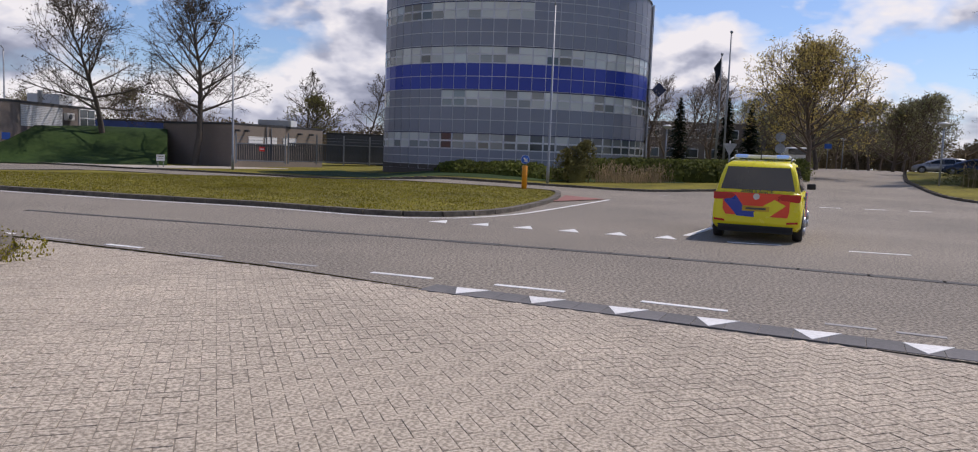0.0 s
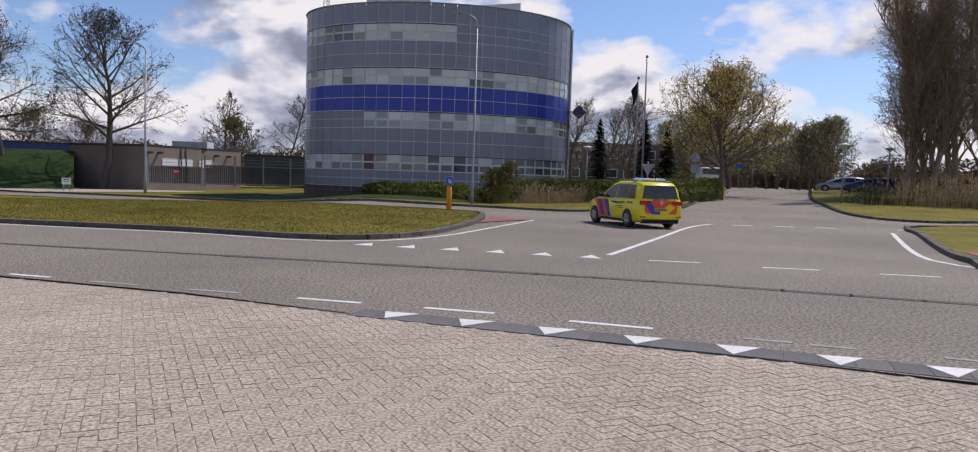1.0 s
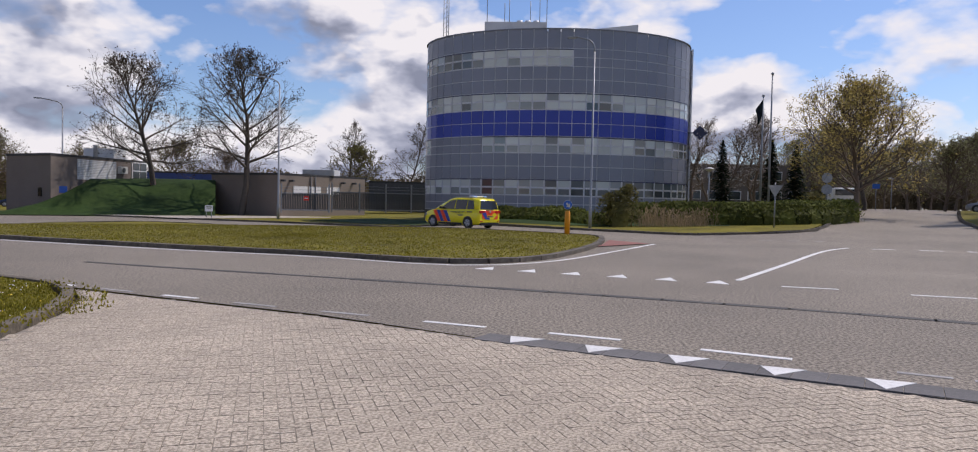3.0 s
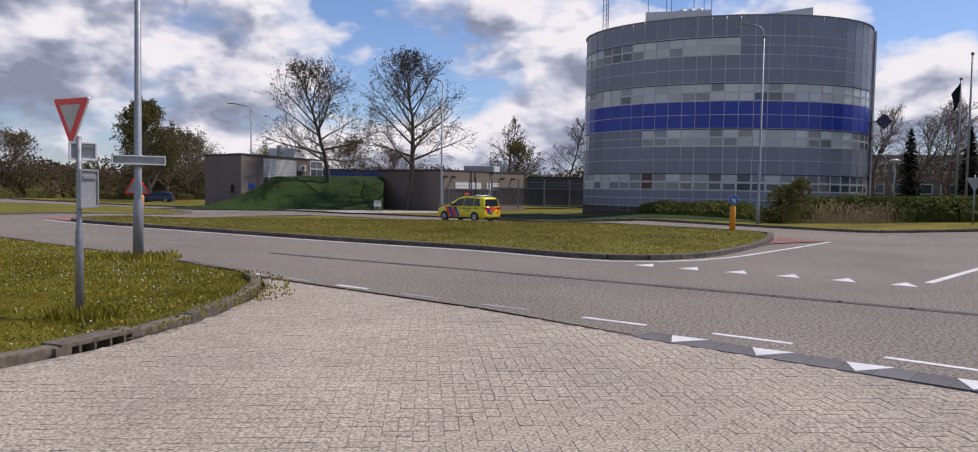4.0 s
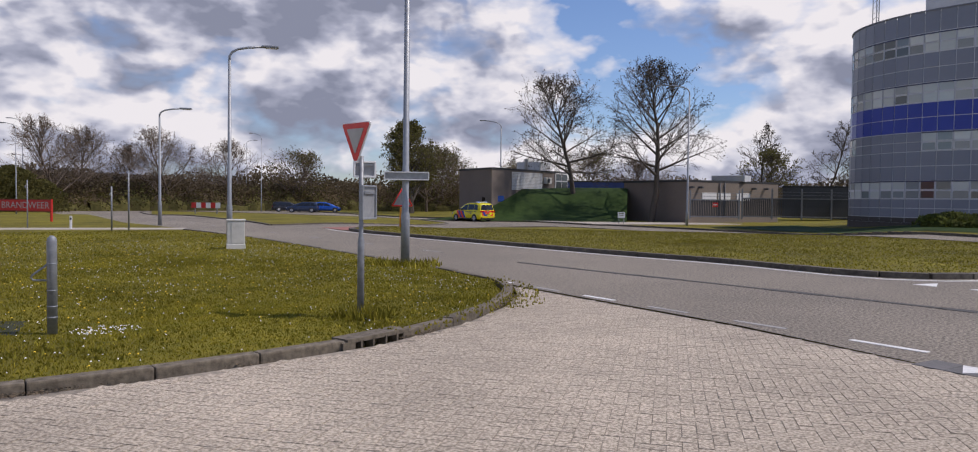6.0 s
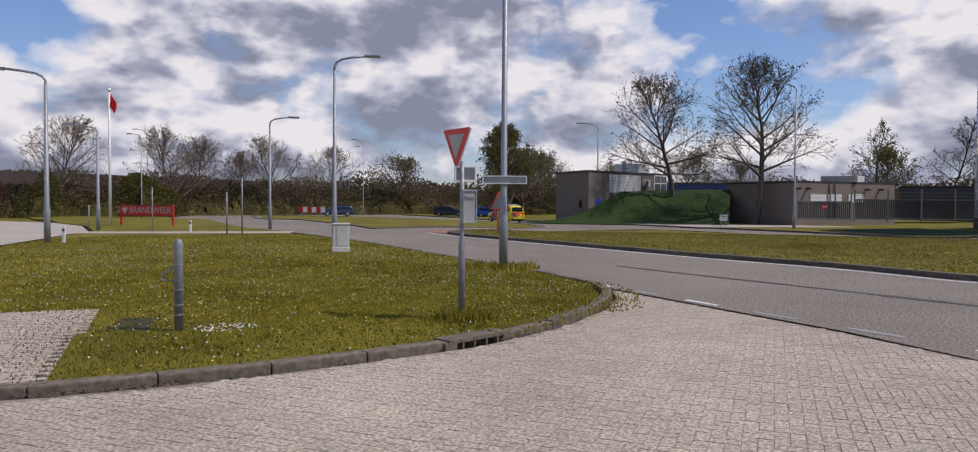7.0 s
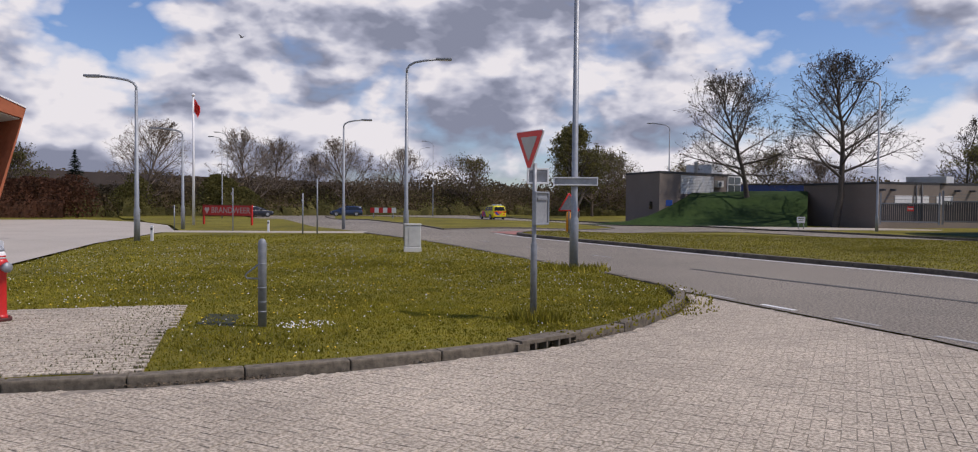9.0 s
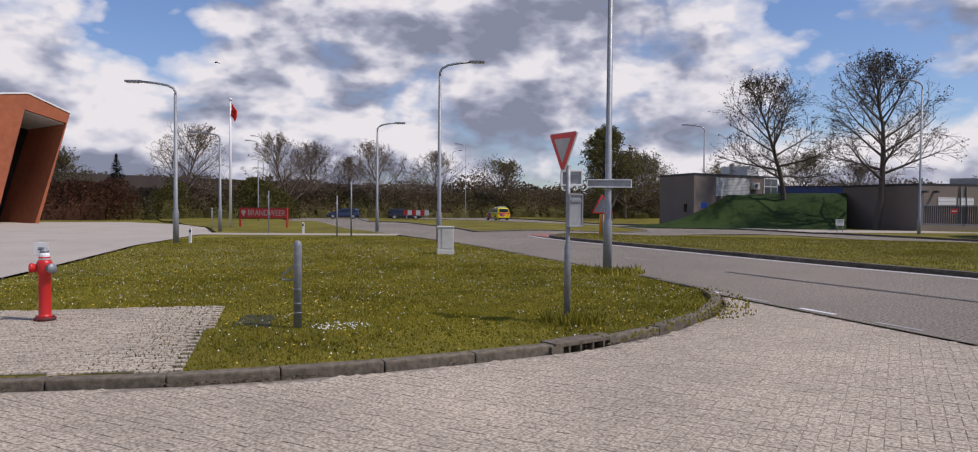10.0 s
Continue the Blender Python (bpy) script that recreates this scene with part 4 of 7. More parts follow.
for name, prof, d0, d1, m, lb in (
        ("leaning_wall", [(-0.24, 0), (0, 0), (2.1, 7.87), (1.84, 7.18)], 0.0, 7.6, CORTEN, ""),
        ("roof_band", [(-14, 8.3), (-2.3, 8.74), (-0.59, 8.97), (2.1, 7.88), (1.84, 7.19), (-0.79, 7.89), (-14, 7.5)], 0.0, 7.6, CORTEN, ""),
        ("front_wall", [(-14, 0), (-2.66, 0), (-0.80, 7.885), (-14, 7.49)], 0.0, 0.6, CORTEN, ""),
        ("roof_trim", [(-14, 8.31), (-2.3, 8.75), (-0.59, 8.98), (2.13, 7.88), (2.16, 7.97), (-0.59, 9.09), (-2.3, 8.86), (-14, 8.42)], -0.05, 7.6, WHITE, "thin white roof edge"),
        ("soffit", [(-0.78, 7.87), (1.80, 7.17), (1.78, 7.11), (-0.80, 7.80)], 0.3, 7.0, CABG, "pale grey soffit"),
        ("dark_glazing", [(-14, 0), (-0.26, 0), (1.8, 7.1), (-0.8, 7.78), (-14, 7.45)], 7.0, 7.5, DARKIN, "dark glazed recess")):
    bm = bmesh.new()
    extrude_profile(bm, prof, deep(d0), deep(d1))
    part(name, bm, m, fire, lb)
for k in range(7):
    bm = bmesh.new()
    sb = -0.9 - k * 0.95
    extrude_profile(bm, [(sb, 0.1), (sb + 0.09, 0.1), (sb + 0.09, 6.2), (sb, 6.2)], deep(6.9), deep(7.0))
    part("glazing_bar", bm, FENCE, fire)
for hh in (0.9, 2.1, 2.6, 4.2, 6.2):
    bm = bmesh.new()
    extrude_profile(bm, [(-9, hh), (-0.3, hh), (-0.3, hh + 0.09), (-9, hh + 0.09)], deep(6.86), deep(6.95))
    part("transom", bm, CABG if hh == 2.1 else FENCE, fire)

# ---- lamps and signs ----


def street_lamp(x, y, h, r, arm, az, label="tall galvanised street lamp with a curved arm", z=0.1):
    """A tapering column with a bent arm of the given length towards az (degrees clockwise from +y) and a flat lamp head."""
    z += rise(x, y) - 0.05
    ob = anchor("street_lamp", x, y, z, 90 - az, label, "street lamp", "street lamps")
    bm = bmesh.new()
    tube(bm, [(0, 0, -0.1), (0, 0, 1.2), (0, 0, 1.28), (0, 0, h * 0.92)], [r, r, r * 0.75, r * 0.5], 12)
    part("column", bm, GALV, ob, smooth=True)
    bm = bmesh.new()
    pts = [(0, 0, h * 0.915), (0, 0, h * 0.94), (arm * 0.06, 0, h * 0.962), (arm * 0.2, 0, h * 0.979), (arm * 0.45, 0, h * 0.99), (arm * 0.8, 0, h * 0.999)]
    tube(bm, pts, r * 0.42, 8)
    part("arm", bm, GALV, ob, smooth=True)
    bm = bmesh.new()
    box(bm, arm * 0.8 + 0.28, 0, h, 0.62, 0.24, 0.09, 0.03)
    hd = part("lamp_head", bm, GALVD, ob)
    bm = bmesh.new()
    box(bm, arm * 0.8 + 0.32, 0, h - 0.05, 0.42, 0.18, 0.02, 0.005)
    part("lens", bm, RIBW, hd)
    return ob


mark0 = set(scene.objects)
for x, y, h, r, arm, az in ((-29.6, 9.8, 6.15, 0.11, 1.6, -140), (-39.8, 15.6, 5.3, 0.10, 1.3, -140), (-37.5, 24.0, 6.3, 0.10, 1.3, 40), (-24.2, 18.3, 7.3, 0.11, 1.5, 40),
                           (-41.4, 64.2, 10.0, 0.11, 2.0, -120), (-21.0, 61.2, 11.8, 0.12, 2.8, -100), (3.3, 43.7, 11.05, 0.095, 1.25, -75), (-11.62, 13.6, 9.6, 0.105, 1.6, 40)):
    street_lamp(x, y, h, r, arm, az)
for x, y, h, az in ((-96, 44, 11, -140), (-86, 71, 11, -130), (-70, 84, 11, -120), (-98, 78, 11, 30), (-80, 36, 9, -120)):
    street_lamp(x, y, h, 0.075, 1.4, az, "distant grey street lamp")


def text_mesh(body, size, material, parent, m, name="lettering", depth=0.004):
    cu = bpy.data.curves.new(name, "FONT")
    cu.body, cu.size, cu.extrude, cu.align_x, cu.align_y = body, size, depth, "CENTER", "CENTER"
    tmp = bpy.data.objects.new("tmp", cu)
    me = bpy.data.meshes.new_from_object(tmp)
    bpy.data.objects.remove(tmp)
    me.materials.clear()
    me.materials.append(material)
    ob = new(name, me)
    ob.parent = parent
    ob.matrix_basis = m
    return ob


def tri_plate(bm, side, th, y0, up=True, r=0.05):
    """A triangular plate with rounded corners in the xz plane, thickness along y; its centre at the origin."""
    h = side * math.sqrt(3) / 2
    c = [(0, h * 2 / 3), (side / 2, -h / 3), (-side / 2, -h / 3)]
    if not up:
        c = [(-a, -b) for a, b in c]
    pts = []
    for k in range(3):
        p, q, s = Vector(c[k - 1]), Vector(c[k]), Vector(c[(k + 1) % 3])
        a, b = (p - q).normalized() * r * 1.6, (s - q).normalized() * r * 1.6
        for t in (0, 0.33, 0.66, 1):
            pts.append(q + a * (1 - t) ** 2 + b * t ** 2)
    f0 = [bm.verts.new((p.x, y0, p.y)) for p in pts]
    f1 = [bm.verts.new((p.x, y0 + th, p.y)) for p in pts]
    bm.faces.new(f0), bm.faces.new(f1[::-1])
    n = len(pts)
    for k in range(n):
        bm.faces.new((f0[k], f1[k], f1[(k + 1) % n], f0[(k + 1) % n]))
    bmesh.ops.recalc_face_normals(bm, faces=bm.faces)
    return bm


# give-way sign: its face is turned half away from the road
gw = anchor("give_way_sign", -7.0, 7.17, 0.08, -12, "red and white give-way sign with two plates on a steel post", "traffic sign")
bm = bmesh.new()
tube(bm, [(0, 0, -0.1), (0, 0, 1.0), (0, 0, 1.06), (0, 0, 2.1)], [0.045, 0.045, 0.03, 0.03], 12)
part("post", bm, GALVD, gw, smooth=True)
for th, y0, s, m, nm in ((0.02, -0.05, 0.66, WHITE, "plate"), (0.006, -0.057, 0.625, SIGNRED, "red_border"), (0.006, -0.064, 0.38, mat("grey white film", (0.50, 0.49, 0.46), None, 5, 0.4), "white_field")):
    bm = bmesh.new()
    tri_plate(bm, s, th, y0, False, 0.03 if s > 0.5 else 0.012)
    bmesh.ops.transform(bm, matrix=Matrix.Translation((-0.06, 0, 2.345)), verts=bm.verts)
    part(nm, bm, m, gw)
BACK = mat("bare aluminium sign back", (0.36, 0.37, 0.375), (0.26, 0.27, 0.275), 9, 0.5, 0.3, patch=0.2, pscale=3)
def back_plate(cx, cz, w, h, rz, depth, rim, parent, name):
    bm = bmesh.new()
    box(bm, 0, 0, 0, w, 0.02, h, 0.008)
    o = part(name, bm, BACK, parent)
    o.matrix_basis = pose(cx, depth, cz, 0, 0, rz)
    bm = bmesh.new()
    for sx, sz, ww, hh in ((0, h / 2, w + 0.02, 0.025), (0, -h / 2, w + 0.02, 0.025), (-w / 2, 0, 0.025, h), (w / 2, 0, 0.025, h)):
        box(bm, sx, -0.008, sz, ww, 0.05, hh, 0.006)
    part("rim", bm, WHITE if rim else GALV, o)
    bm = bmesh.new()
    box(bm, 0, -0.02, h * 0.3, w * 0.8, 0.025, 0.03)
    part("clamp", bm, GALVD, o)
    return o


back_plate(0.0, 1.93, 0.27, 0.19, 62, 0.05, True, gw, "upper_back_plate")
back_plate(0.06, 1.50, 0.36, 0.42, 116, 0.06, False, gw, "lower_back_plate")

# name board and warning triangle on the lamp column
nb = anchor("street_name_board", -11.62, 13.6, 2.16, 40, "back of a white street name board on a lamp column", "street sign")
bm = bmesh.new()
box(bm, 0.02, -0.14, 0, 1.02, 0.03, 0.17, 0.008)
part("board", bm, BACK, nb)
bm = bmesh.new()
for zz in (0.085, -0.085):
    box(bm, 0.02, -0.15, zz, 1.04, 0.06, 0.025, 0.005)
for xx in (-0.49, 0.53):
    box(bm, xx, -0.15, 0, 0.025, 0.06, 0.17, 0.005)
part("rim", bm, WHITE, nb)
bm = bmesh.new()
for zz in (0.1, -0.1):
    tube(bm, [(0, 0, zz - 0.015), (0, 0, zz + 0.015)], 0.112, 14)
part("clamp", bm, GALVD, nb)

wt = anchor("warning_triangle", -24.6, 28.9, 0.1, 35, "warning triangle sign seen from behind with a red rim", "traffic sign")
bm = bmesh.new()
tri_plate(bm, 1.05, 0.03, 0, True, 0.06)
bmesh.ops.transform(bm, matrix=Matrix.Translation((0, 0, 1.45)), verts=bm.verts)
part("plate", bm, BACK, wt)
bm = bmesh.new()
for k in range(3):
    a0, a1 = math.radians(90 + 120 * k), math.radians(210 + 120 * k)
    tube(bm, [(0.58 * math.cos(a0), -0.02, 1.45 + 0.58 * math.sin(a0)), (0.58 * math.cos(a1), -0.02, 1.45 + 0.58 * math.sin(a1))], 0.035, 6)
part("rim", bm, SIGNRED, wt)
bm = bmesh.new()
tube(bm, [(0, 0.06, -0.1), (0, 0.06, 1.8)], 0.04, 8)
part("post", bm, GALVD, wt)


def arrow_bollard(x, y, rz, h, label="orange bollard with a round blue arrow sign"):
    ob = anchor("traffic_bollard", x, y, 0.08, rz, label, "bollard", "traffic bollards")
    bm = bmesh.new()
    tube(bm, [(0, 0, -0.05), (0, 0, h * 0.66), (0, 0, h * 0.69)], [0.125, 0.125, 0.09], 14)
    part("post", bm, ORANGE, ob, smooth=True)
    bm = bmesh.new()
    bmesh.ops.create_cone(bm, cap_ends=True, segments=28, radius1=0.2, radius2=0.2, depth=0.06, matrix=pose(0, -0.02, h * 0.86, 90, 0, 0))
    o = part("sign_disc", bm, SIGNBLUE, ob, "round blue sign")
    bm = bmesh.new()
    bmesh.ops.create_cone(bm, cap_ends=True, segments=28, radius1=0.215, radius2=0.215, depth=0.04, matrix=pose(0, 0.0, h * 0.86, 90, 0, 0))
    part("sign_rim", bm, WHITE, o)
    bm = bmesh.new()
    box(bm, 0.0, 0, 0, 0.07, 0.012, 0.2)
    slab(bm, [(-0.11, -0.02), (0.11, -0.02), (0, -0.17)], -0.006, 0.006)
    for v in bm.verts[-6:]:
        v.co = Vector((v.co.x, v.co.z, v.co.y))
    a = part("arrow", bm, WHITE, o)
    a.matrix_basis = pose(0, -0.06, h * 0.86, 0, -42, 0)
    return ob


arrow_bollard(1.58, 35.4, 0, 1.62)
arrow_bollard(-26.9, 31.6, 40, 1.55)
arrow_bollard(-28.2, 33.5, 40, 1.5)

# pale roadside cabinet
cab = anchor("utility_cabinet", -18.75, 14.35, 0.08, 54, "pale grey roadside utility cabinet", "cabinet")
bm = bmesh.new()
box(bm, 0, 0, 0.46, 0.5, 0.34, 0.72, 0.02)
part("body", bm, CABG, cab)
bm = bmesh.new()
box(bm, 0, 0, 0.06, 0.54, 0.38, 0.16, 0.02)
part("plinth", bm, CABG, cab)
bm = bmesh.new()
box(bm, 0, 0, 0.85, 0.54, 0.38, 0.05, 0.015)
part("lid", bm, CABG, cab)
bm = bmesh.new()
box(bm, 0.05, -0.178, 0.48, 0.36, 0.012, 0.6, 0.004)
part("door", bm, CABG, cab)

# steel bollard with a bent handle
bo = anchor("steel_bollard", -8.86, 4.2, 0.08, 48, "grey steel bollard with a bent bar at its side", "bollard")
bm = bmesh.new()
tube(bm, [(0, 0, -0.1), (0, 0, 1.03), (0, 0, 1.07), (0, 0, 1.095)], [0.052, 0.052, 0.045, 0.02], 18)
part("post", bm, GALVD, bo, smooth=True)
bm = bmesh.new()
tube(bm, [(-0.04, 0, 0.78), (-0.19, 0, 0.66), (-0.21, 0, 0.63), (-0.19, 0, 0.60), (-0.04, 0, 0.595)], 0.011, 8)
part("side_bar", bm, GALVD, bo)
bm = bmesh.new()
for zz in (0.18, 0.30, 0.48, 0.78):
    tube(bm, [(0, 0, zz), (0, 0, zz + 0.012)], 0.0545, 18)
part("strap", bm, GALV, bo)

# fire hydrant
hydrant = anchor("fire_hydrant", -11.86, 1.98, 0.015, 48, "red fire hydrant with a silver cap and couplings", "hydrant")
def lathe(bm, prof, n=20):
    tube(bm, [(0, 0, z) for r, z in prof], [r for r, z in prof], n)
bm = bmesh.new()
lathe(bm, [(0.15, 0), (0.15, 0.035), (0.145, 0.045)], 8)
for k in range(6):
    a = k * math.pi / 3
    tube(bm, [(0.125 * math.cos(a), 0.125 * math.sin(a), 0.04), (0.125 * math.cos(a), 0.125 * math.sin(a), 0.065)], 0.014, 6)
part("base_flange", bm, mat("dark red flange", (0.22, 0.02, 0.018), (0.07, 0.03, 0.025), 12, 0.7), hydrant)
bm = bmesh.new()
lathe(bm, [(0.12, 0.045), (0.09, 0.07), (0.082, 0.1), (0.082, 0.62), (0.105, 0.66), (0.105, 0.78), (0.09, 0.82), (0.075, 0.83)])
part("barrel", bm, RED, hydrant, smooth=True)
bm = bmesh.new()
lathe(bm, [(0.078, 0.83), (0.078, 0.85), (0.072, 0.90), (0.06, 0.93)])
part("collar", bm, WHITE, hydrant, smooth=True)
bm = bmesh.new()
lathe(bm, [(0.0795, 0.855), (0.0765, 0.875)])
part("red_band", bm, RED, hydrant)
bm = bmesh.new()
lathe(bm, [(0.062, 0.93), (0.058, 0.965), (0.03, 0.97), (0.026, 1.0)])
part("cap", bm, GALVD, hydrant, smooth=True)
for sx, sy in ((1, -0.5), (-1, -0.3)):
    bm = bmesh.new()
    d = Vector((sx, sy, 0)).normalized()
    tube(bm, [d * 0.09 + Vector((0, 0, 0.72)), d * 0.15 + Vector((0, 0, 0.72)), d * 0.155 + Vector((0, 0, 0.72)), d * 0.19 + Vector((0, 0, 0.72))], [0.055, 0.055, 0.07, 0.065], 14)
    part("outlet", bm, GALV if sx > 0 else RED, hydrant, smooth=True)
bm = bmesh.new()
box(bm, -0.1, 0.08, 0.98, 0.2, 0.01, 0.17, 0.003, 10)
o = part("number_card", bm, WHITE, hydrant)
bm = bmesh.new()
box(bm, -0.1, 0.07, 0.97, 0.07, 0.006, 0.012, 0, 10)
box(bm, -0.1, 0.07, 0.99, 0.05, 0.006, 0.012, 0, 10)
part("card_bars", bm, FENCE, o)

# flag poles
def flag_pole(x, y, h, r, material, label, flag=None):
    z = rise(x, y)
    ob = anchor("flag_pole", x, y, z, 0, label, "flag pole")
    bm = bmesh.new()
    tube(bm, [(0, 0, 0), (0, 0, h)], [r, r * 0.6], 10)
    part("pole", bm, material, ob, smooth=True)
    bm = bmesh.new()
    bmesh.ops.create_uvsphere(bm, u_segments=10, v_segments=6, radius=r * 1.3, matrix=Matrix.Translation((0, 0, h)))
    part("finial", bm, material, ob, smooth=True)
    if flag:
        m, drop, out, ang, lo = flag
        bm = bmesh.new()
        vs = []
        for i in range(7):
            row = []
            for j in range(9):
                u, v = i / 6, j / 8
                px = u * out * (1 - 0.35 * v)
                w = 0.12 * math.sin(u * 6 + v * 4) * u
                row.append(bm.verts.new((px * math.cos(ang) - w * math.sin(ang), px * math.sin(ang) + w * math.cos(ang), lo - v * drop - u * drop * 0.75)))
            vs.append(row)
        for i in range(6):
            for j in range(8):
                f = bm.faces.new((vs[i][j], vs[i + 1][j], vs[i + 1][j + 1], vs[i][j + 1]))
                f.smooth = True
        bmesh.ops.solidify(bm, geom=bm.faces[:], thickness=0.015)
        part("flag", bm, m, ob)
    return ob


flag_pole(17.6, 57.4, 10.7, 0.09, GALV, "tall grey flag pole without a flag")
flag_pole(17.35, 58.6, 9.2, 0.09, GALV, "grey flag pole with a furled dark flag", (FLAGC, 1.2, 0.6, math.radians(190), 9.0))
flag_pole(-46.5, 18.95, 8.1, 0.09, WHITE, "white flag pole with a limp red flag", (SIGNRED, 0.75, 0.45, math.radians(40), 7.95))

# fire brigade sign board
bw = anchor("station_sign", -45.7, 20.75, 0.05, math.degrees(math.atan2(1.53, 3.61)), "long red sign board on two posts", "sign")
bm = bmesh.new()
box(bm, 0, 0, 0.92, 3.9, 0.08, 0.62, 0.02)
part("board", bm, RED, bw)
bm = bmesh.new()
for zz in (0.6, 1.24):
    box(bm, 0, -0.045, zz, 3.95, 0.03, 0.05)
part("rim", bm, mat("dark red rim", (0.30, 0.03, 0.02), None, 5, 0.5), bw)
for xx in (-1.93, 1.93):
    bm = bmesh.new()
    box(bm, xx, 0.02, 0.55, 0.09, 0.1, 1.45)
    part("post", bm, RED, bw)
text_mesh("BRANDWEER", 0.52, mat("pale lettering", (0.58, 0.48, 0.44), None, 4, 0.5), bw, pose(0.3, -0.05, 0.92, 90, 0, 0))
bm = bmesh.new()
slab(bm, [(-0.2, 0.08), (-0.1, 0.2), (0, 0.14), (0.1, 0.2), (0.2, 0.08), (0, -0.22)], -0.01, 0.01)
o = part("emblem", bm, mat("pale emblem", (0.70, 0.55, 0.50), None, 4, 0.5), bw)
o.matrix_basis = pose(-1.6, -0.055, 0.92, 90, 0, 0)

# small posts and signs
def sign_post(x, y, h, r, label, plates=(), rz=0, name="sign_post"):
    ob = anchor(name, x, y, rise(x, y) + 0.05, rz, label, "sign post")
    bm = bmesh.new()
    tube(bm, [(0, 0, -0.05), (0, 0, h)], r, 8)
    part("post", bm, GALVD, ob)
    for shape, z, s, m in plates:
        bm = bmesh.new()
        if shape == "disc":
            bmesh.ops.create_cone(bm, cap_ends=True, segments=24, radius1=s, radius2=s, depth=0.03, matrix=pose(0, -0.05, z, 90, 0, 0))
        elif shape == "tri":
            tri_plate(bm, s * 2, 0.03, -0.06, False, 0.04)
            bmesh.ops.transform(bm, matrix=Matrix.Translation((0, 0, z)), verts=bm.verts)
        else:
            box(bm, 0, -0.05, z, s * 2, 0.03, s * 1.4, 0.01)
        part("plate", bm, m, ob)
    return ob


sign_post(-31.6, 18.7, 2.65, 0.035, "thin grey steel sign post on grass", [("box", 2.3, 0.05, BACK)])
sign_post(-31.9, 18.1, 1.95, 0.035, "thin grey sign post with a small plate", [("box", 1.6, 0.06, BACK)])
sign_post(-36.5, 16.8, 2.2, 0.03, "thin grey steel sign post on grass", [("box", 1.9, 0.1, BACK)])
sign_post(-39.4, 15.0, 1.3, 0.03, "low grey marker post", [("box", 1.2, 0.07, FENCE)])
sign_post(-41.2, 63.8, 0.2, 0.02, "blue square sign on a lamp column", [("box", 2.1, 0.42, SIGNBLUE)], 30)
sign_post(21.3, 56.0, 3.2, 0.04, "grey post with two round sign backs", [("disc", 2.9, 0.36, BACK), ("disc", 2.05, 0.36, BACK)], -15)
sign_post(14.2, 45.2, 2.7, 0.04, "give-way sign seen from behind", [("tri", 2.3, 0.42, BACK)], -15)
sign_post(35.5, 80, 2.8, 0.04, "grey steel post with a blue plate", [("box", 2.4, 0.35, SIGNBLUE)], -20)
ns = anchor("notice_board", -26.6, 60.6, -0.36, 18, "white notice board on two short legs", "sign")
for xx in (-0.2, 0.2):
    bm = bmesh.new()
    tube(bm, [(xx, 0, -0.05), (xx, 0, 0.7)], 0.03, 6)
    part("leg", bm, GALVD, ns)
bm = bmesh.new()
box(bm, 0, -0.03, 0.78, 0.62, 0.05, 0.5, 0.01)
part("board", bm, WHITE, ns)
bm = bmesh.new()
box(bm, 0, -0.06, 0.9, 0.44, 0.012, 0.06)
box(bm, 0, -0.06, 0.75, 0.36, 0.012, 0.04)
part("lettering_bars", bm, LEAFG, ns)
for x, y in ((-29.2, 10.2), (-34.5, 17.7)):
    mp = anchor("marker_post", x, y, 0.08, 45, "short white marker post with a dark band", "marker post", "marker posts")
    bm = bmesh.new()
    box(bm, 0, 0, 0.27, 0.1, 0.06, 0.62, 0.015)
    part("post", bm, WHITE, mp)
    bm = bmesh.new()
    box(bm, 0, -0.032, 0.45, 0.08, 0.008, 0.1)
    part("reflector", bm, FENCE, mp)
rw = anchor("road_barrier", -60.5, 43.5, 0.0, 35, "red and white striped road barrier board", "barrier")
for k in range(6):
    bm = bmesh.new()
    box(bm, -1.1 + k * 0.44, 0, 0.75, 0.43, 0.05, 0.5)
    part("stripe", bm, RED if k % 2 == 0 else WHITE, rw)
for xx in (-1.0, 1.0):
    bm = bmesh.new()
    box(bm, xx, 0.05, 0.35, 0.08, 0.08, 0.75)
    part("leg", bm, GALVD, rw)


def globe_lamp(x, y, h):
    ob = anchor("park_lamp", x, y, rise(x, y), 0, "low park lamp with a saucer shade", "street lamp", "park lamps")
    bm = bmesh.new()
    tube(bm, [(0, 0, -0.05), (0, 0, h - 0.3)], 0.06, 8)
    part("column", bm, GALV, ob)
    bm = bmesh.new()
    lathe(bm, [(0.08, h - 0.32), (0.14, h - 0.25), (0.38, h - 0.12), (0.42, h - 0.08), (0.25, h), (0.05, h + 0.05)], 16)
    part("shade", bm, RIBW, ob, smooth=True)
    return ob


globe_lamp(28.6, 48.1, 4.1)
globe_lamp(38.6, 58.3, 4.0)
globe_lamp(44.5, 96.0, 4.0)
globe_lamp(13.9, 60.5, 3.9)

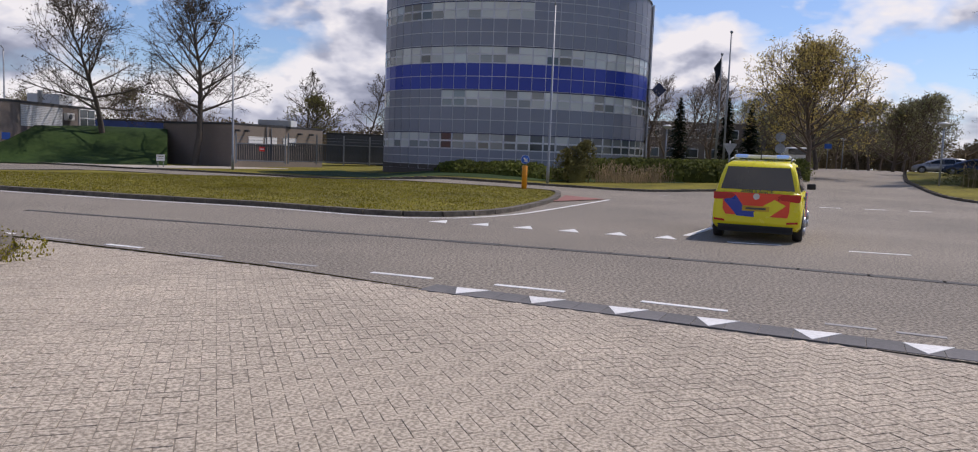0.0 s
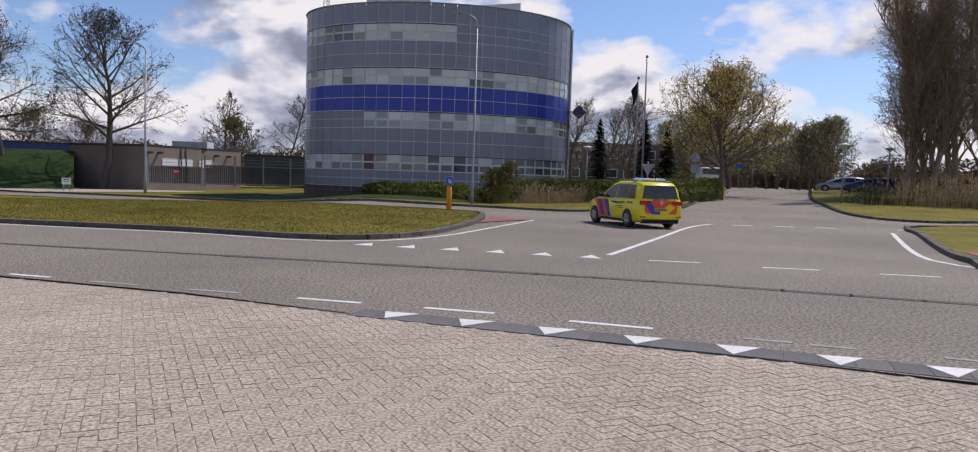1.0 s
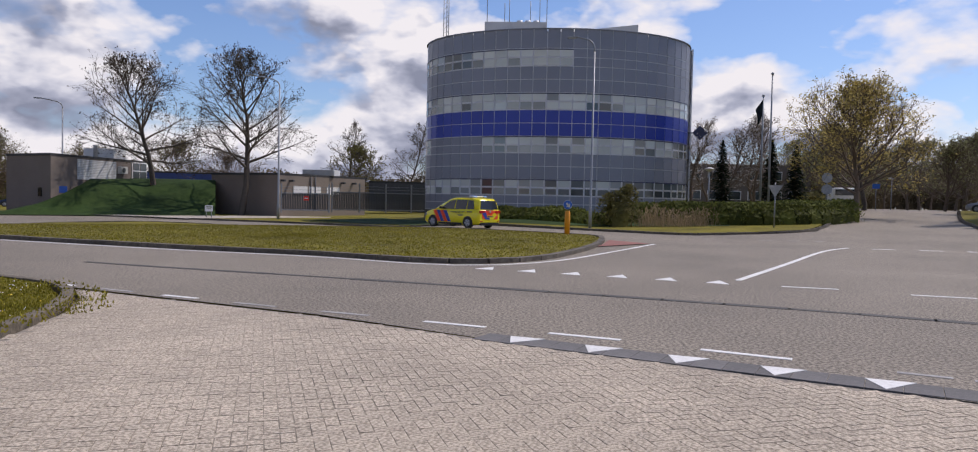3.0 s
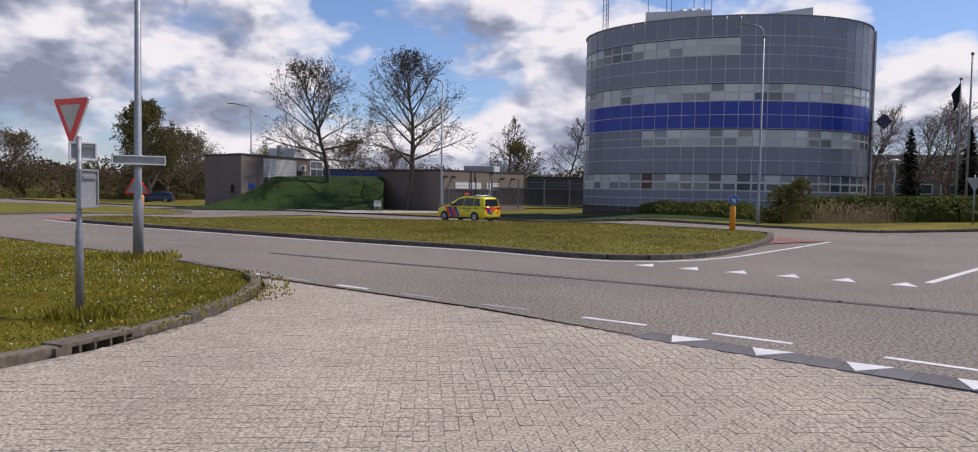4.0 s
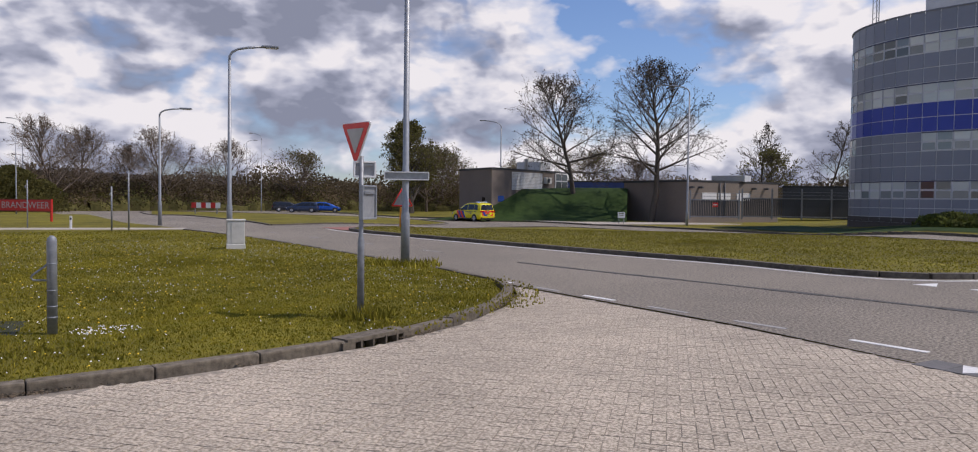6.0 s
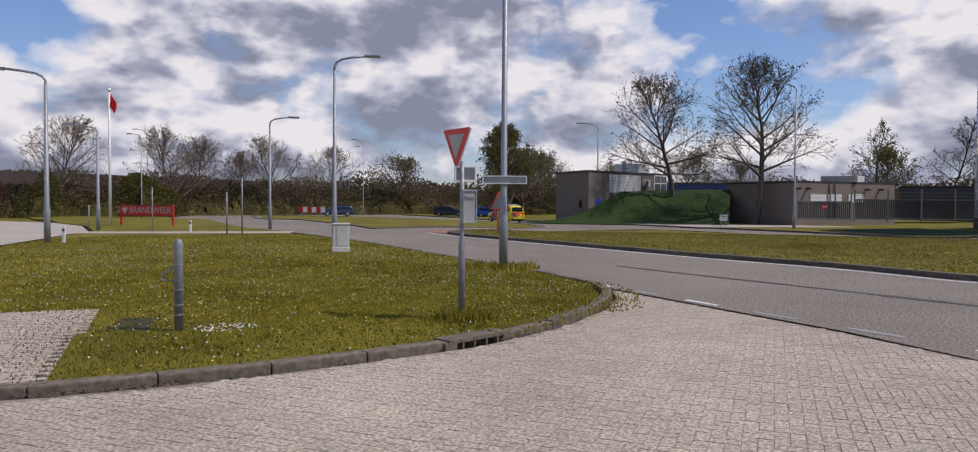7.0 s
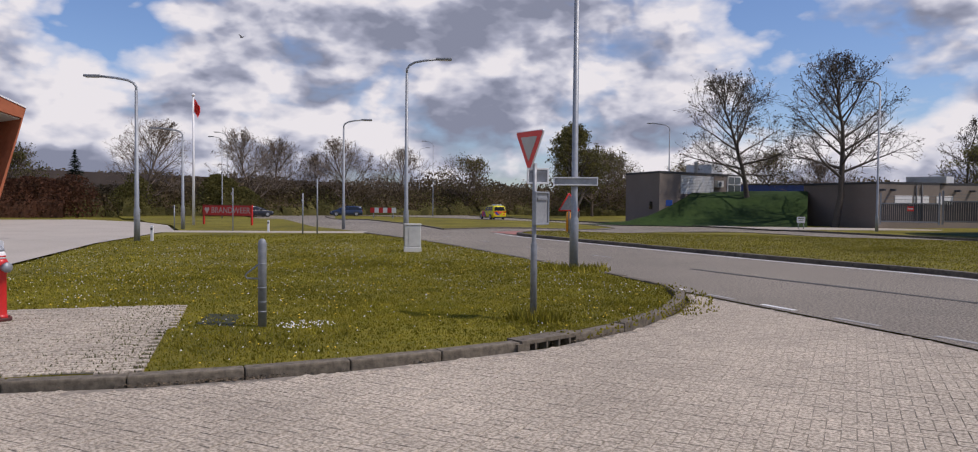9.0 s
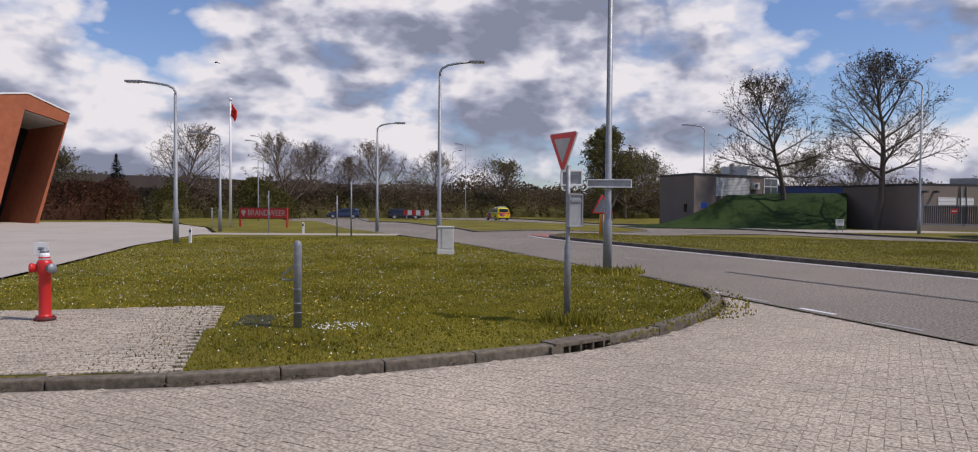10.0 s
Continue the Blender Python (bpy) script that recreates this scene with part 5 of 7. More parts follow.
# red paving on the island noses
for pts in ([(0.7, 22.2), (1.5, 24.4), (2.2, 27.2), (4.6, 30.2), (3.2, 32.2), (2.5, 28.2), (1.0, 23.8)], [(-24.9, 26.3), (-27.1, 28.3), (-28.2, 32.0), (-30.0, 32.5), (-29.6, 28.2)]):
    drape("red_paving", pts, 0.03, REDPAVE, "red brick paving on the nose of a traffic island", "pavement", step=2)
drape("red_paving_street", [(13.5, 14.9), (13.2, 15.8), (14.4, 18.5), (17.2, 17), (19, 12.6)], 0.112, REDPAVE, "red brick paving by the side street", "pavement", step=2)

# ---- trees ----
def grow(height, trunk, seed, crown=3.5, clear=0.25, limbs=18, angle=(65, 15), subs=7, twigs=4, fine=3, leaf_n=0, leaf_s=0.12, shape="round", thick=0.012, droop=0.0, fork=False):
    """Branch and leaf geometry of one tree: a leader with limbs, branches and twigs, as lists of vertices and faces."""
    rnd = random.Random(seed)
    V, F, LV, LF, ends = [], [], [], [], []

    def limb(p, d, ln, r0, r1, n, segs, curl):
        b = len(V)
        pts, q, dd = [p], p.copy(), d.copy()
        for k in range(segs):
            dd = (dd + Vector((rnd.gauss(0, 0.10), rnd.gauss(0, 0.10), rnd.gauss(0, 0.06) + curl))).normalized()
            q = q + dd * ln / segs
            pts.append(q)
        u = d.orthogonal().normalized()
        for k, c in enumerate(pts):
            v = d.cross(u)
            r = r0 + (r1 - r0) * k / segs
            for a in range(n):
                t = 2 * math.pi * a / n
                V.append(c + (u * math.cos(t) + v * math.sin(t)) * r)
        for k in range(segs):
            for a in range(n):
                F.append((b + k * n + a, b + k * n + (a + 1) % n, b + (k + 1) * n + (a + 1) % n, b + (k + 1) * n + a))
        return pts

    def along(pts, t):
        f = t * (len(pts) - 1)
        k = min(int(f), len(pts) - 2)
        return pts[k].lerp(pts[k + 1], f - k), (pts[k + 1] - pts[k]).normalized()

    def side(d, spread):
        ax = Vector((rnd.gauss(0, 1), rnd.gauss(0, 1), rnd.gauss(0, 1)))
        ax = (ax - d * ax.dot(d)).normalized()
        return (d * math.cos(spread) + ax * math.sin(spread)).normalized()

    main = limb(Vector((0, 0, -0.2)), Vector((rnd.gauss(0, 0.03), rnd.gauss(0, 0.03), 1)).normalized(), height * 0.95, trunk, trunk * 0.12, 9, 9, 0.02)
    turn = rnd.uniform(0, 6.283)
    for i in range(limbs):
        t = clear + (0.97 - clear) * ((i + rnd.uniform(0, 0.7)) / limbs)
        p, d = along(main, t)
        s = (t - clear) / (1 - clear)
        if shape == "round":
            ln = crown * (0.62 + 0.55 * math.sin(math.pi * min(1, s * 0.9 + 0.18))) * (1 - 0.35 * s)
        elif shape == "cone":
            ln = crown * (1.0 - 0.82 * s)
        else:
            ln = crown * (1.15 - 0.7 * s)
        turn += 2.4 + rnd.gauss(0, 0.3)
        a = radians(angle[0] + (angle[1] - angle[0]) * s + rnd.gauss(0, 7))
        nd = Vector((math.cos(turn) * math.sin(a), math.sin(turn) * math.sin(a), math.cos(a)))
        r = max(thick * 2, trunk * 0.42 * (1 - 0.7 * s))
        lp = limb(p, nd, ln, r, thick * 1.3, 5, 4, 0.05 - droop)
        for j in range(subs):
            tt = 0.22 + 0.78 * (j + rnd.random() * 0.6) / subs
            q, e = along(lp, min(tt, 0.99))
            l2 = ln * (0.62 - 0.34 * tt) * rnd.uniform(0.7, 1.25)
            sp = limb(q, (side(e, radians(rnd.uniform(28, 60))) + Vector((0, 0, 0.16 - droop))).normalized(), l2, max(thick * 1.2, r * 0.4 * (1 - tt * 0.6)), thick * 0.8, 4, 3, 0.04 - droop)
            for k in range(twigs):
                q2, e2 = along(sp, min(0.99, 0.25 + 0.75 * (k + rnd.random() * 0.5) / twigs))
                l3 = max(0.3, l2 * rnd.uniform(0.35, 0.6))
                tp = limb(q2, (side(e2, radians(rnd.uniform(25, 55))) + Vector((0, 0, 0.12 - droop))).normalized(), l3, thick * 0.9, thick * 0.5, 3, 2, 0.02 - droop)
                ends.append((tp[-1], e2))
                ends.append((tp[1], e2))
                for m in range(fine):
                    q3, e3 = along(tp, rnd.uniform(0.3, 0.99))
                    fp = limb(q3, side(e3, radians(rnd.uniform(20, 55))), l3 * rnd.uniform(0.35, 0.7), thick * 0.6, thick * 0.35, 3, 1, 0)
                    ends.append((fp[-1], e3))
    for k in range(leaf_n):
        p, d = rnd.choice(ends)
        c = p + Vector((rnd.gauss(0, 1), rnd.gauss(0, 1), rnd.gauss(0, 1))) * leaf_s * 0.9
        a = Vector((rnd.gauss(0, 1), rnd.gauss(0, 1), rnd.gauss(0, 1))).normalized()
        b = a.orthogonal().normalized()
        h = leaf_s * rnd.uniform(0.4, 1.1)
        i = len(LV)
        LV.extend([c - a * h, c - b * h * 0.55, c + a * h, c + b * h * 0.55])
        LF.append((i, i + 1, i + 2, i + 3))
    return V, F, LV, LF


def tree(x, y, height, trunk, seed, label, bark=BARK, leaf=BUD, name="tree", rz=0, group="", **kw):
    V, F, LV, LF = grow(height, trunk, seed, **kw)
    ob = anchor(name, x, y, rise(x, y), rz, label, "tree", group)
    o = raw("trunk", V, F, bark, ob)
    o.data.polygons.foreach_set("use_smooth", [True] * len(o.data.polygons))
    if LV:
        raw("crown", LV, LF, leaf, ob)
    return ob


tree(-36.1, 71.0, 14.3, 0.34, 5, "bare tree with round crown and hanging brown seeds", crown=5.6, clear=0.34, limbs=22, angle=(76, 22), subs=9, twigs=5, fine=3, leaf_n=2300, leaf_s=0.12, thick=0.018)
tree(-27.2, 69.0, 15.1, 0.36, 9, "bare forked tree with brown seeds", crown=5.4, clear=0.33, limbs=24, angle=(72, 18), subs=9, twigs=5, fine=3, leaf_n=2000, leaf_s=0.12, thick=0.018)
for x, y, h, sd, c in ((-31.5, 128, 15.0, 21, 4.2), (-22.8, 128, 16.5, 22, 4.0), (-16.6, 129, 16.0, 23, 3.4)):
    tree(x, y, h, 0.25, sd, "slender alder with a dark pointed crown of twigs", crown=c, clear=0.15, limbs=20, angle=(70, 30), subs=7, twigs=4, fine=2, leaf_n=500, leaf_s=0.16, shape="round", thick=0.026)
tree(-27, 118, 9.5, 0.25, 31, "spreading olive tree with first leaves", leaf=LEAFO, crown=5.0, clear=0.12, limbs=18, leaf_n=3000, leaf_s=0.18, thick=0.025)
# along the street
tree(24.3, 58.0, 8.6, 0.24, 41, "spreading tree with fresh yellow green leaves", bark=BARKP, leaf=LEAFY, crown=5.6, clear=0.22, limbs=26, angle=(72, 16), subs=9, twigs=5, fine=2, leaf_n=12000, leaf_s=0.12, thick=0.018)
tree(30.5, 71, 8.2, 0.24, 42, "tree with fresh yellow green leaves", leaf=LEAFY, crown=4.2, clear=0.22, limbs=18, leaf_n=4500, leaf_s=0.14, thick=0.02)
for k, (x, y, h) in enumerate(((13.8, 66, 8.4), (16.9, 68, 7.8), (20.2, 70, 8.8), (22.5, 78, 9.5), (27, 84, 10), (13.2, 76, 8.8), (19, 82, 9.5))):
    tree(x, y, h, 0.16, 50 + k, "pale tree with thin blossom", bark=BARKP, leaf=LEAFW, crown=3.0, clear=0.2, limbs=15, angle=(55, 15), subs=6, twigs=4, fine=1, leaf_n=1300, leaf_s=0.10, thick=0.016)
for k, (x, y, h) in enumerate(((34.5, 90, 8.5), (39, 100, 9.5), (45, 112, 10), (50, 124, 11), (57, 140, 12), (48, 150, 13), (66, 158, 13.5), (60, 168, 14), (74, 172, 14), (82, 180, 14), (90, 175, 14))):
    tree(x, y, h, 0.24, 70 + k, "bare street tree with grey green buds", bark=BARKP, leaf=LEAFS, crown=4.8, clear=0.18, limbs=20, subs=7, twigs=5, fine=2, leaf_n=2600, leaf_s=0.2, thick=0.02)


def conifer(x, y, h, r, seed):
    rnd = random.Random(seed)
    ob = anchor("conifer", x, y, rise(x, y), 0, "dark narrow conifer with dense needles", "tree", "dark conifers")
    bm = bmesh.new()
    tube(bm, [(0, 0, -0.1), (0, 0, h)], [0.14, 0.02], 6)
    part("trunk", bm, BARK, ob)
    V, F = [], []
    for k in range(1700):
        t = rnd.random() ** 0.7
        zz = h * (0.08 + 0.92 * (1 - t))
        rr = r * t ** 0.9 * rnd.uniform(0.3, 1.05)
        a = rnd.uniform(0, 6.283)
        c = Vector((math.cos(a) * rr, math.sin(a) * rr, zz - rr * 0.25))
        d = Vector((math.cos(a), math.sin(a), rnd.uniform(-0.5, 0.1))) * 0.22
        s = Vector((-math.sin(a), math.cos(a), rnd.uniform(-0.3, 0.3))) * 0.09
        i = len(V)
        V.extend([c - d, c - s, c + d, c + s])
        F.append((i, i + 1, i + 2, i + 3))
    raw("crown", V, F, LEAFD, ob)


for k, (x, y, h, r) in enumerate(((15.4, 62.5, 6.2, 1.25), (19.2, 62, 6.0, 1.2), (21.8, 64, 5.5, 1.3))):
    conifer(x, y, h, r, 90 + k)
# tall poplars on the right
for k, (x, y, h) in enumerate(((38.2, 55.6, 14), (39.4, 54.4, 17.5), (40.4, 56.2, 19.5), (41.8, 55.0, 21), (43.3, 57.5, 21), (45.0, 55.5, 22), (42.5, 61, 19), (47.0, 58.5, 22), (46.5, 64, 21), (49, 56, 22), (51.5, 60, 22))):
    tree(x, y, h, 0.26, 110 + k, "tall brown poplar with upright twiggy branches", bark=BARKQ, leaf=LEAFP, name="poplar", group="row of poplars", crown=4.6, clear=0.10, limbs=34, angle=(26, 8), subs=8, twigs=5, fine=2, leaf_n=3600, leaf_s=0.10, shape="poplar", thick=0.017)

for k, (x, y, h) in enumerate(((45.5, 82, 7.5), (50, 90, 8.5), (48, 99, 9), (55, 96, 9.5), (54, 108, 9.5), (61, 112, 10), (42.5, 80, 6.0))):
    tree(x, y, h, 0.2, 210 + k, "bare street tree with fine brown twigs", bark=BARKP, leaf=LEAFS, group="trees behind the parked cars", crown=4.0, clear=0.14, limbs=20, angle=(60, 14), subs=7, twigs=5, fine=2, leaf_n=2200, leaf_s=0.16, thick=0.018)


def leaf_cloud(name, pts, height, depth, n, size, material, label, category, seed=1, top=0.3, base=0.0, kind=""):
    """A ragged mass of leaves along a line, with a knobbly dark core."""
    rnd = random.Random(seed)
    line = smooth_line(pts, 0.5) if len(pts) > 1 else pts
    V, F = [], []
    for k in range(n):
        x, y = rnd.choice(line)
        hh = height * (1 + top * noise.noise((x * 0.35, y * 0.35, seed)) + top * 0.5 * noise.noise((x * 1.3, y * 1.3, seed + 3)))
        t = rnd.random() ** 0.6
        a, rr = rnd.uniform(0, 6.283), depth * math.sqrt(rnd.random()) * math.sqrt(max(0.05, 1 - t ** 3))
        c = Vector((x + math.cos(a) * rr, y + math.sin(a) * rr, 0))
        c.z = rise(c.x, c.y) + base + hh * t
        u = Vector((rnd.gauss(0, 1), rnd.gauss(0, 1), rnd.gauss(0, 1))).normalized()
        v = u.orthogonal().normalized()
        s = size * rnd.uniform(0.5, 1.2)
        i = len(V)
        V.extend([c - u * s, c - v * s * 0.55, c + u * s, c + v * s * 0.55])
        F.append((i, i + 1, i + 2, i + 3))
    if len(line) > 3:
        for (x0, y0), (x1, y1) in zip(line[::2], line[2::2]):
            dx, dy = x1 - x0, y1 - y0
            ln = math.hypot(dx, dy)
            nx_, ny_ = -dy / ln, dx / ln
            hh = height * (0.72 + top * 0.7 * noise.noise((x0 * 0.35, y0 * 0.35, seed)))
            zb = rise(x0, y0) + base
            b = len(V)
            for px, py in ((x0, y0), (x1, y1)):
                for q, t in ((-0.75, 0.0), (-0.7, 0.55), (-0.35, 0.95), (0.3, 1.0), (0.7, 0.6), (0.75, 0.0)):
                    V.append(Vector((px + nx_ * depth * q, py + ny_ * depth * q, zb + hh * t + rnd.uniform(-0.1, 0.1) * height)))
            F.extend([(b + q, b + q + 1, b + 7 + q, b + 6 + q) for q in range(5)])
    return tagged(raw(name, V, F, material), label, category, kind=kind)


leaf_cloud("clipped_hedge", [(6.5, 50), (12, 48.2), (17, 48.8), (21.5, 52.5)], 1.5, 1.0, 9000, 0.13, LEAFG, "clipped green hedge before the tower", "hedge", 3, 0.08)
leaf_cloud("clipped_hedge", [(7, 51), (12, 49.6), (17, 50.2), (21.5, 54)], 1.45, 1.0, 6000, 0.16, LEAFG, "clipped green hedge before the tower", "hedge", 4, 0.08)
leaf_cloud("shrub", [(4.6, 46.0), (5.8, 46.2)], 2.8, 1.0, 1500, 0.13, LEAFO, "loose green shrub beside a lamp column", "shrub", 5, 0.5)
leaf_cloud("ground_cover", [(-3, 54.6), (3, 49.5), (4.5, 47.5)], 0.9, 1.3, 5000, 0.15, LEAFG, "low green ground cover before the tower", "shrub", 6, 0.4)
for k, (a, b, ln, thick, count, wide) in enumerate((((6.6, 46.4), (10.6, 46.8), 1.5, 0.009, 520, 0.9), ((31.5, 46.5), (40.5, 41.5), 2.4, 0.009, 1500, 2.4))):
    V, F = [], []
    rnd = random.Random(60 + k)
    for i in range(count):
        q = rnd.random()
        px, py = a[0] + (b[0] - a[0]) * q + rnd.gauss(0, wide * 0.5), a[1] + (b[1] - a[1]) * q + rnd.gauss(0, wide * 0.5)
        zz = rise(px, py) + 0.08
        h = ln * rnd.uniform(0.35, 1.0) * (0.8 + 0.4 * noise.noise((px * 0.6, py * 0.6, 4)))
        dx, dy = rnd.gauss(0, 0.2) * h, rnd.gauss(0, 0.2) * h
        c = len(V)
        for t, w in ((0.0, thick), (0.6, thick * 0.8), (0.86, thick * 0.5)):
            V.extend([(px + dx * t * t - w, py + dy * t * t, zz + h * t), (px + dx * t * t + w, py + dy * t * t, zz + h * t)])
        V.extend([(px + dx * 0.9 - 0.03, py + dy * 0.9, zz + h * 0.92), (px + dx * 0.9 + 0.03, py + dy * 0.9, zz + h * 0.92), (px + dx * 1.1, py + dy * 1.1, zz + h)])
        F.extend([(c, c + 1, c + 3, c + 2), (c + 2, c + 3, c + 5, c + 4), (c + 4, c + 5, c + 7, c + 6), (c + 6, c + 7, c + 8)])
    tagged(raw("reeds", V, F, DRYB), "dry straw-coloured reeds with feathery heads", "reeds", kind="stuff")
leaf_cloud("rough_growth", [(31, 49), (35, 46), (41, 43)], 1.1, 2.2, 9000, 0.10, LEAFO, "rough olive growth among dry reeds", "scrub", 23, 0.5, kind="stuff")

# scrub belt and far trees on the left
mark0 = set(scene.objects)
belt = [(-86, 8), (-80, 20), (-78, 32), (-76, 46), (-72, 60), (-66, 72), (-58, 80), (-48, 86)]
leaf_cloud("scrub_belt", belt, 3.3, 4.0, 90000, 0.15, LEAFB, "brown twiggy scrub along the road", "scrub", 12, 0.35, kind="stuff")
leaf_cloud("scrub_belt_green", belt, 2.6, 5.0, 40000, 0.14, LEAFO, "olive undergrowth along the road", "scrub", 13, 0.5, kind="stuff")
leaf_cloud("far_woods", [(-130, 20), (-120, 60), (-100, 100), (-60, 130), (-20, 140), (20, 150)], 5.4, 9.0, 70000, 0.3, LEAFB, "distant brown bare woods", "woods", 14, 0.5, kind="stuff")
leaf_cloud("street_scrub", [(33, 92), (42, 108), (52, 130), (62, 150)], 2.0, 3.0, 9000, 0.3, LEAFO, "olive undergrowth beside the street", "scrub", 15, 0.5, kind="stuff")
leaf_cloud("street_woods", [(60, 175), (75, 190), (95, 200), (110, 190)], 10.0, 8.0, 30000, 0.42, LEAFB, "brown woods closing the street", "woods", 16, 0.5, kind="stuff")
leaf_cloud("right_scrub", [(58, 50), (49, 62), (46.5, 70), (54, 84), (66, 100), (80, 120)], 3.0, 3.5, 36000, 0.16, LEAFB, "brown scrub behind parked cars", "scrub", 17, 0.4, kind="stuff")
leaf_cloud("red_scrub", [(-78, 13), (-75, 20)], 3.6, 2.6, 14000, 0.15, LEAFR, "reddish brown shrub beside the road", "shrub", 18, 0.5)
leaf_cloud("blossom_shrub", [(-73, 23.5), (-72.5, 25)], 3.9, 1.5, 2600, 0.12, LEAFO, "olive flowering shrub beside the road", "shrub", 19, 0.5)
leaf_cloud("olive_shrub", [(-70, 31), (-70, 34)], 3.8, 2.0, 9000, 0.16, LEAFO, "olive green shrub beside the road", "shrub", 20, 0.5)
for k, (x, y, h, m, ln) in enumerate(((-76, 26.5, 9.2, BUD, 120), (-74, 37.0, 8.6, BUD, 90), (-78, 41, 8.2, BUD, 90), (-74, 48.5, 8.8, BUD, 90), (-77, 58, 8.0, BUD, 90), (-70, 63, 6.6, LEAFO, 1800), (-57, 72, 7.6, LEAFO, 3000), (-58.5, 77, 7.8, LEAFO, 2000), (-63, 85, 7.5, LEAFO, 1800), (-47, 79, 5.5, LEAFO, 1500), (-84, 16, 5.4, LEAFO, 4000), (-42, 84, 7.2, LEAFO, 1500), (-90, 52, 7.5, BUD, 500), (-36, 88, 6.0, BUD, 500))):
    tree(x, y, h, 0.2, 140 + k, "bare round-crowned roadside tree" if m is BUD else "roadside tree with olive first leaves", leaf=m, bark=BARKP, crown=4.2, clear=0.2, limbs=24, angle=(66, 16), subs=8, twigs=6, fine=3, leaf_n=ln, leaf_s=0.13, thick=0.013)
tree(-53.0, 63.8, 10.0, 0.5, 160, "large willow with a dense olive crown", leaf=LEAFO, crown=3.9, clear=0.14, limbs=28, angle=(52, 10), subs=8, twigs=5, fine=2, leaf_n=14000, leaf_s=0.13, thick=0.02)
conifer(-84, 22.5, 7.0, 2.0, 170)
# brick terrace behind the scrub
terr = anchor("terrace_house", -100, 40, 0, -72, "long low dark brick terrace behind scrub", "building")
bm = bmesh.new()
box(bm, 0, 0, 2.3, 60, 8, 4.6)
part("wall", bm, mat("dark brown brick", (0.07, 0.052, 0.045), (0.05, 0.038, 0.032), 14, 0.9), terr)
for k in range(14):
    bm = bmesh.new()
    box(bm, -27 + k * 4.1, -4.03, 3.8, 1.6, 0.1, 0.9)
    o = part("window", bm, WHITE, terr)
    for dx in (-0.38, 0.38):
        bm = bmesh.new()
        box(bm, -27 + k * 4.1 + dx, -4.1, 3.8, 0.6, 0.06, 0.7)
        part("pane", bm, PANE, o)
set_back([o for o in scene.objects if o not in mark0 and o.name not in ("street_scrub", "street_woods", "right_scrub", "far_woods")], 1.3)
farb = anchor("brick_office", 26, 112, 1.4, 0, "low brown brick office with dark windows", "building")
bm = bmesh.new()
box(bm, 0, 0, 2.8, 26, 8, 6.4)
part("wall", bm, BRWALL, farb)
for k in range(9):
    for zz in (1.6, 4.4):
        bm = bmesh.new()
        box(bm, -11.5 + k * 2.8, -4.03, zz, 1.9, 0.1, 1.3)
        o = part("window", bm, WHITE, farb)
        bm = bmesh.new()
        box(bm, -11.5 + k * 2.8, -4.1, zz, 1.65, 0.06, 1.1)
        part("pane", bm, PANE, o)
van = anchor("white_van", 27.2, 68, 0, -15, "small white van parked among trees", "van")
bm = bmesh.new()
box(bm, 0, 0, rise(27, 68) + 1.15, 1.9, 4.2, 1.7, 0.25)
part("body", bm, WHITE, van)
bm = bmesh.new()
box(bm, 0, -2.1, rise(27, 68) + 1.6, 1.5, 0.05, 0.5, 0.01)
part("rear_window", bm, GLASSD, van)
for dx in (-0.8, 0.8):
    for dy in (-1.3, 1.3):
        bm = bmesh.new()
        tube(bm, [(dx - 0.1, dy, rise(27, 68) + 0.33), (dx + 0.1, dy, rise(27, 68) + 0.33)], 0.33, 14)
        part("wheel", bm, BLACK, van)

# ---- vehicles ----
# along x: 0 at the rear axle, forward positive; y to the left; z up from the road


def loft(bm, stations, ring):
    """Skin over rings of points at several stations, closed at both ends."""
    rows = [[bm.verts.new(p) for p in ring(s)] for s in stations]
    n = len(rows[0])
    for a, b in zip(rows, rows[1:]):
        for k in range(n):
            f = bm.faces.new((a[k], a[(k + 1) % n], b[(k + 1) % n], b[k]))
            f.smooth = True
    bm.faces.new(rows[0][::-1]), bm.faces.new(rows[-1])
    bmesh.ops.recalc_face_normals(bm, faces=bm.faces)
    return bm


def low_ring(s):
    x, zb, zt, w = s
    m = zb + (zt - zb) * 0.45
    return [(x, -w * 0.90, zb), (x, -w * 0.99, zb + 0.08), (x, -w, m), (x, -w * 0.965, zt - 0.03), (x, -w * 0.93, zt), (x, w * 0.93, zt), (x, w * 0.965, zt - 0.03), (x, w, m), (x, w * 0.99, zb + 0.08), (x, w * 0.90, zb)]


def cabin_ring(s):
    x, zb, zt, w, wt = s
    return [(x, -w, zb), (x, -(w * 0.35 + wt * 0.65), zb + (zt - zb) * 0.65), (x, -wt, zt - 0.07), (x, -wt * 0.86, zt), (x, wt * 0.86, zt), (x, wt, zt - 0.07), (x, (w * 0.35 + wt * 0.65), zb + (zt - zb) * 0.65), (x, w, zb)]


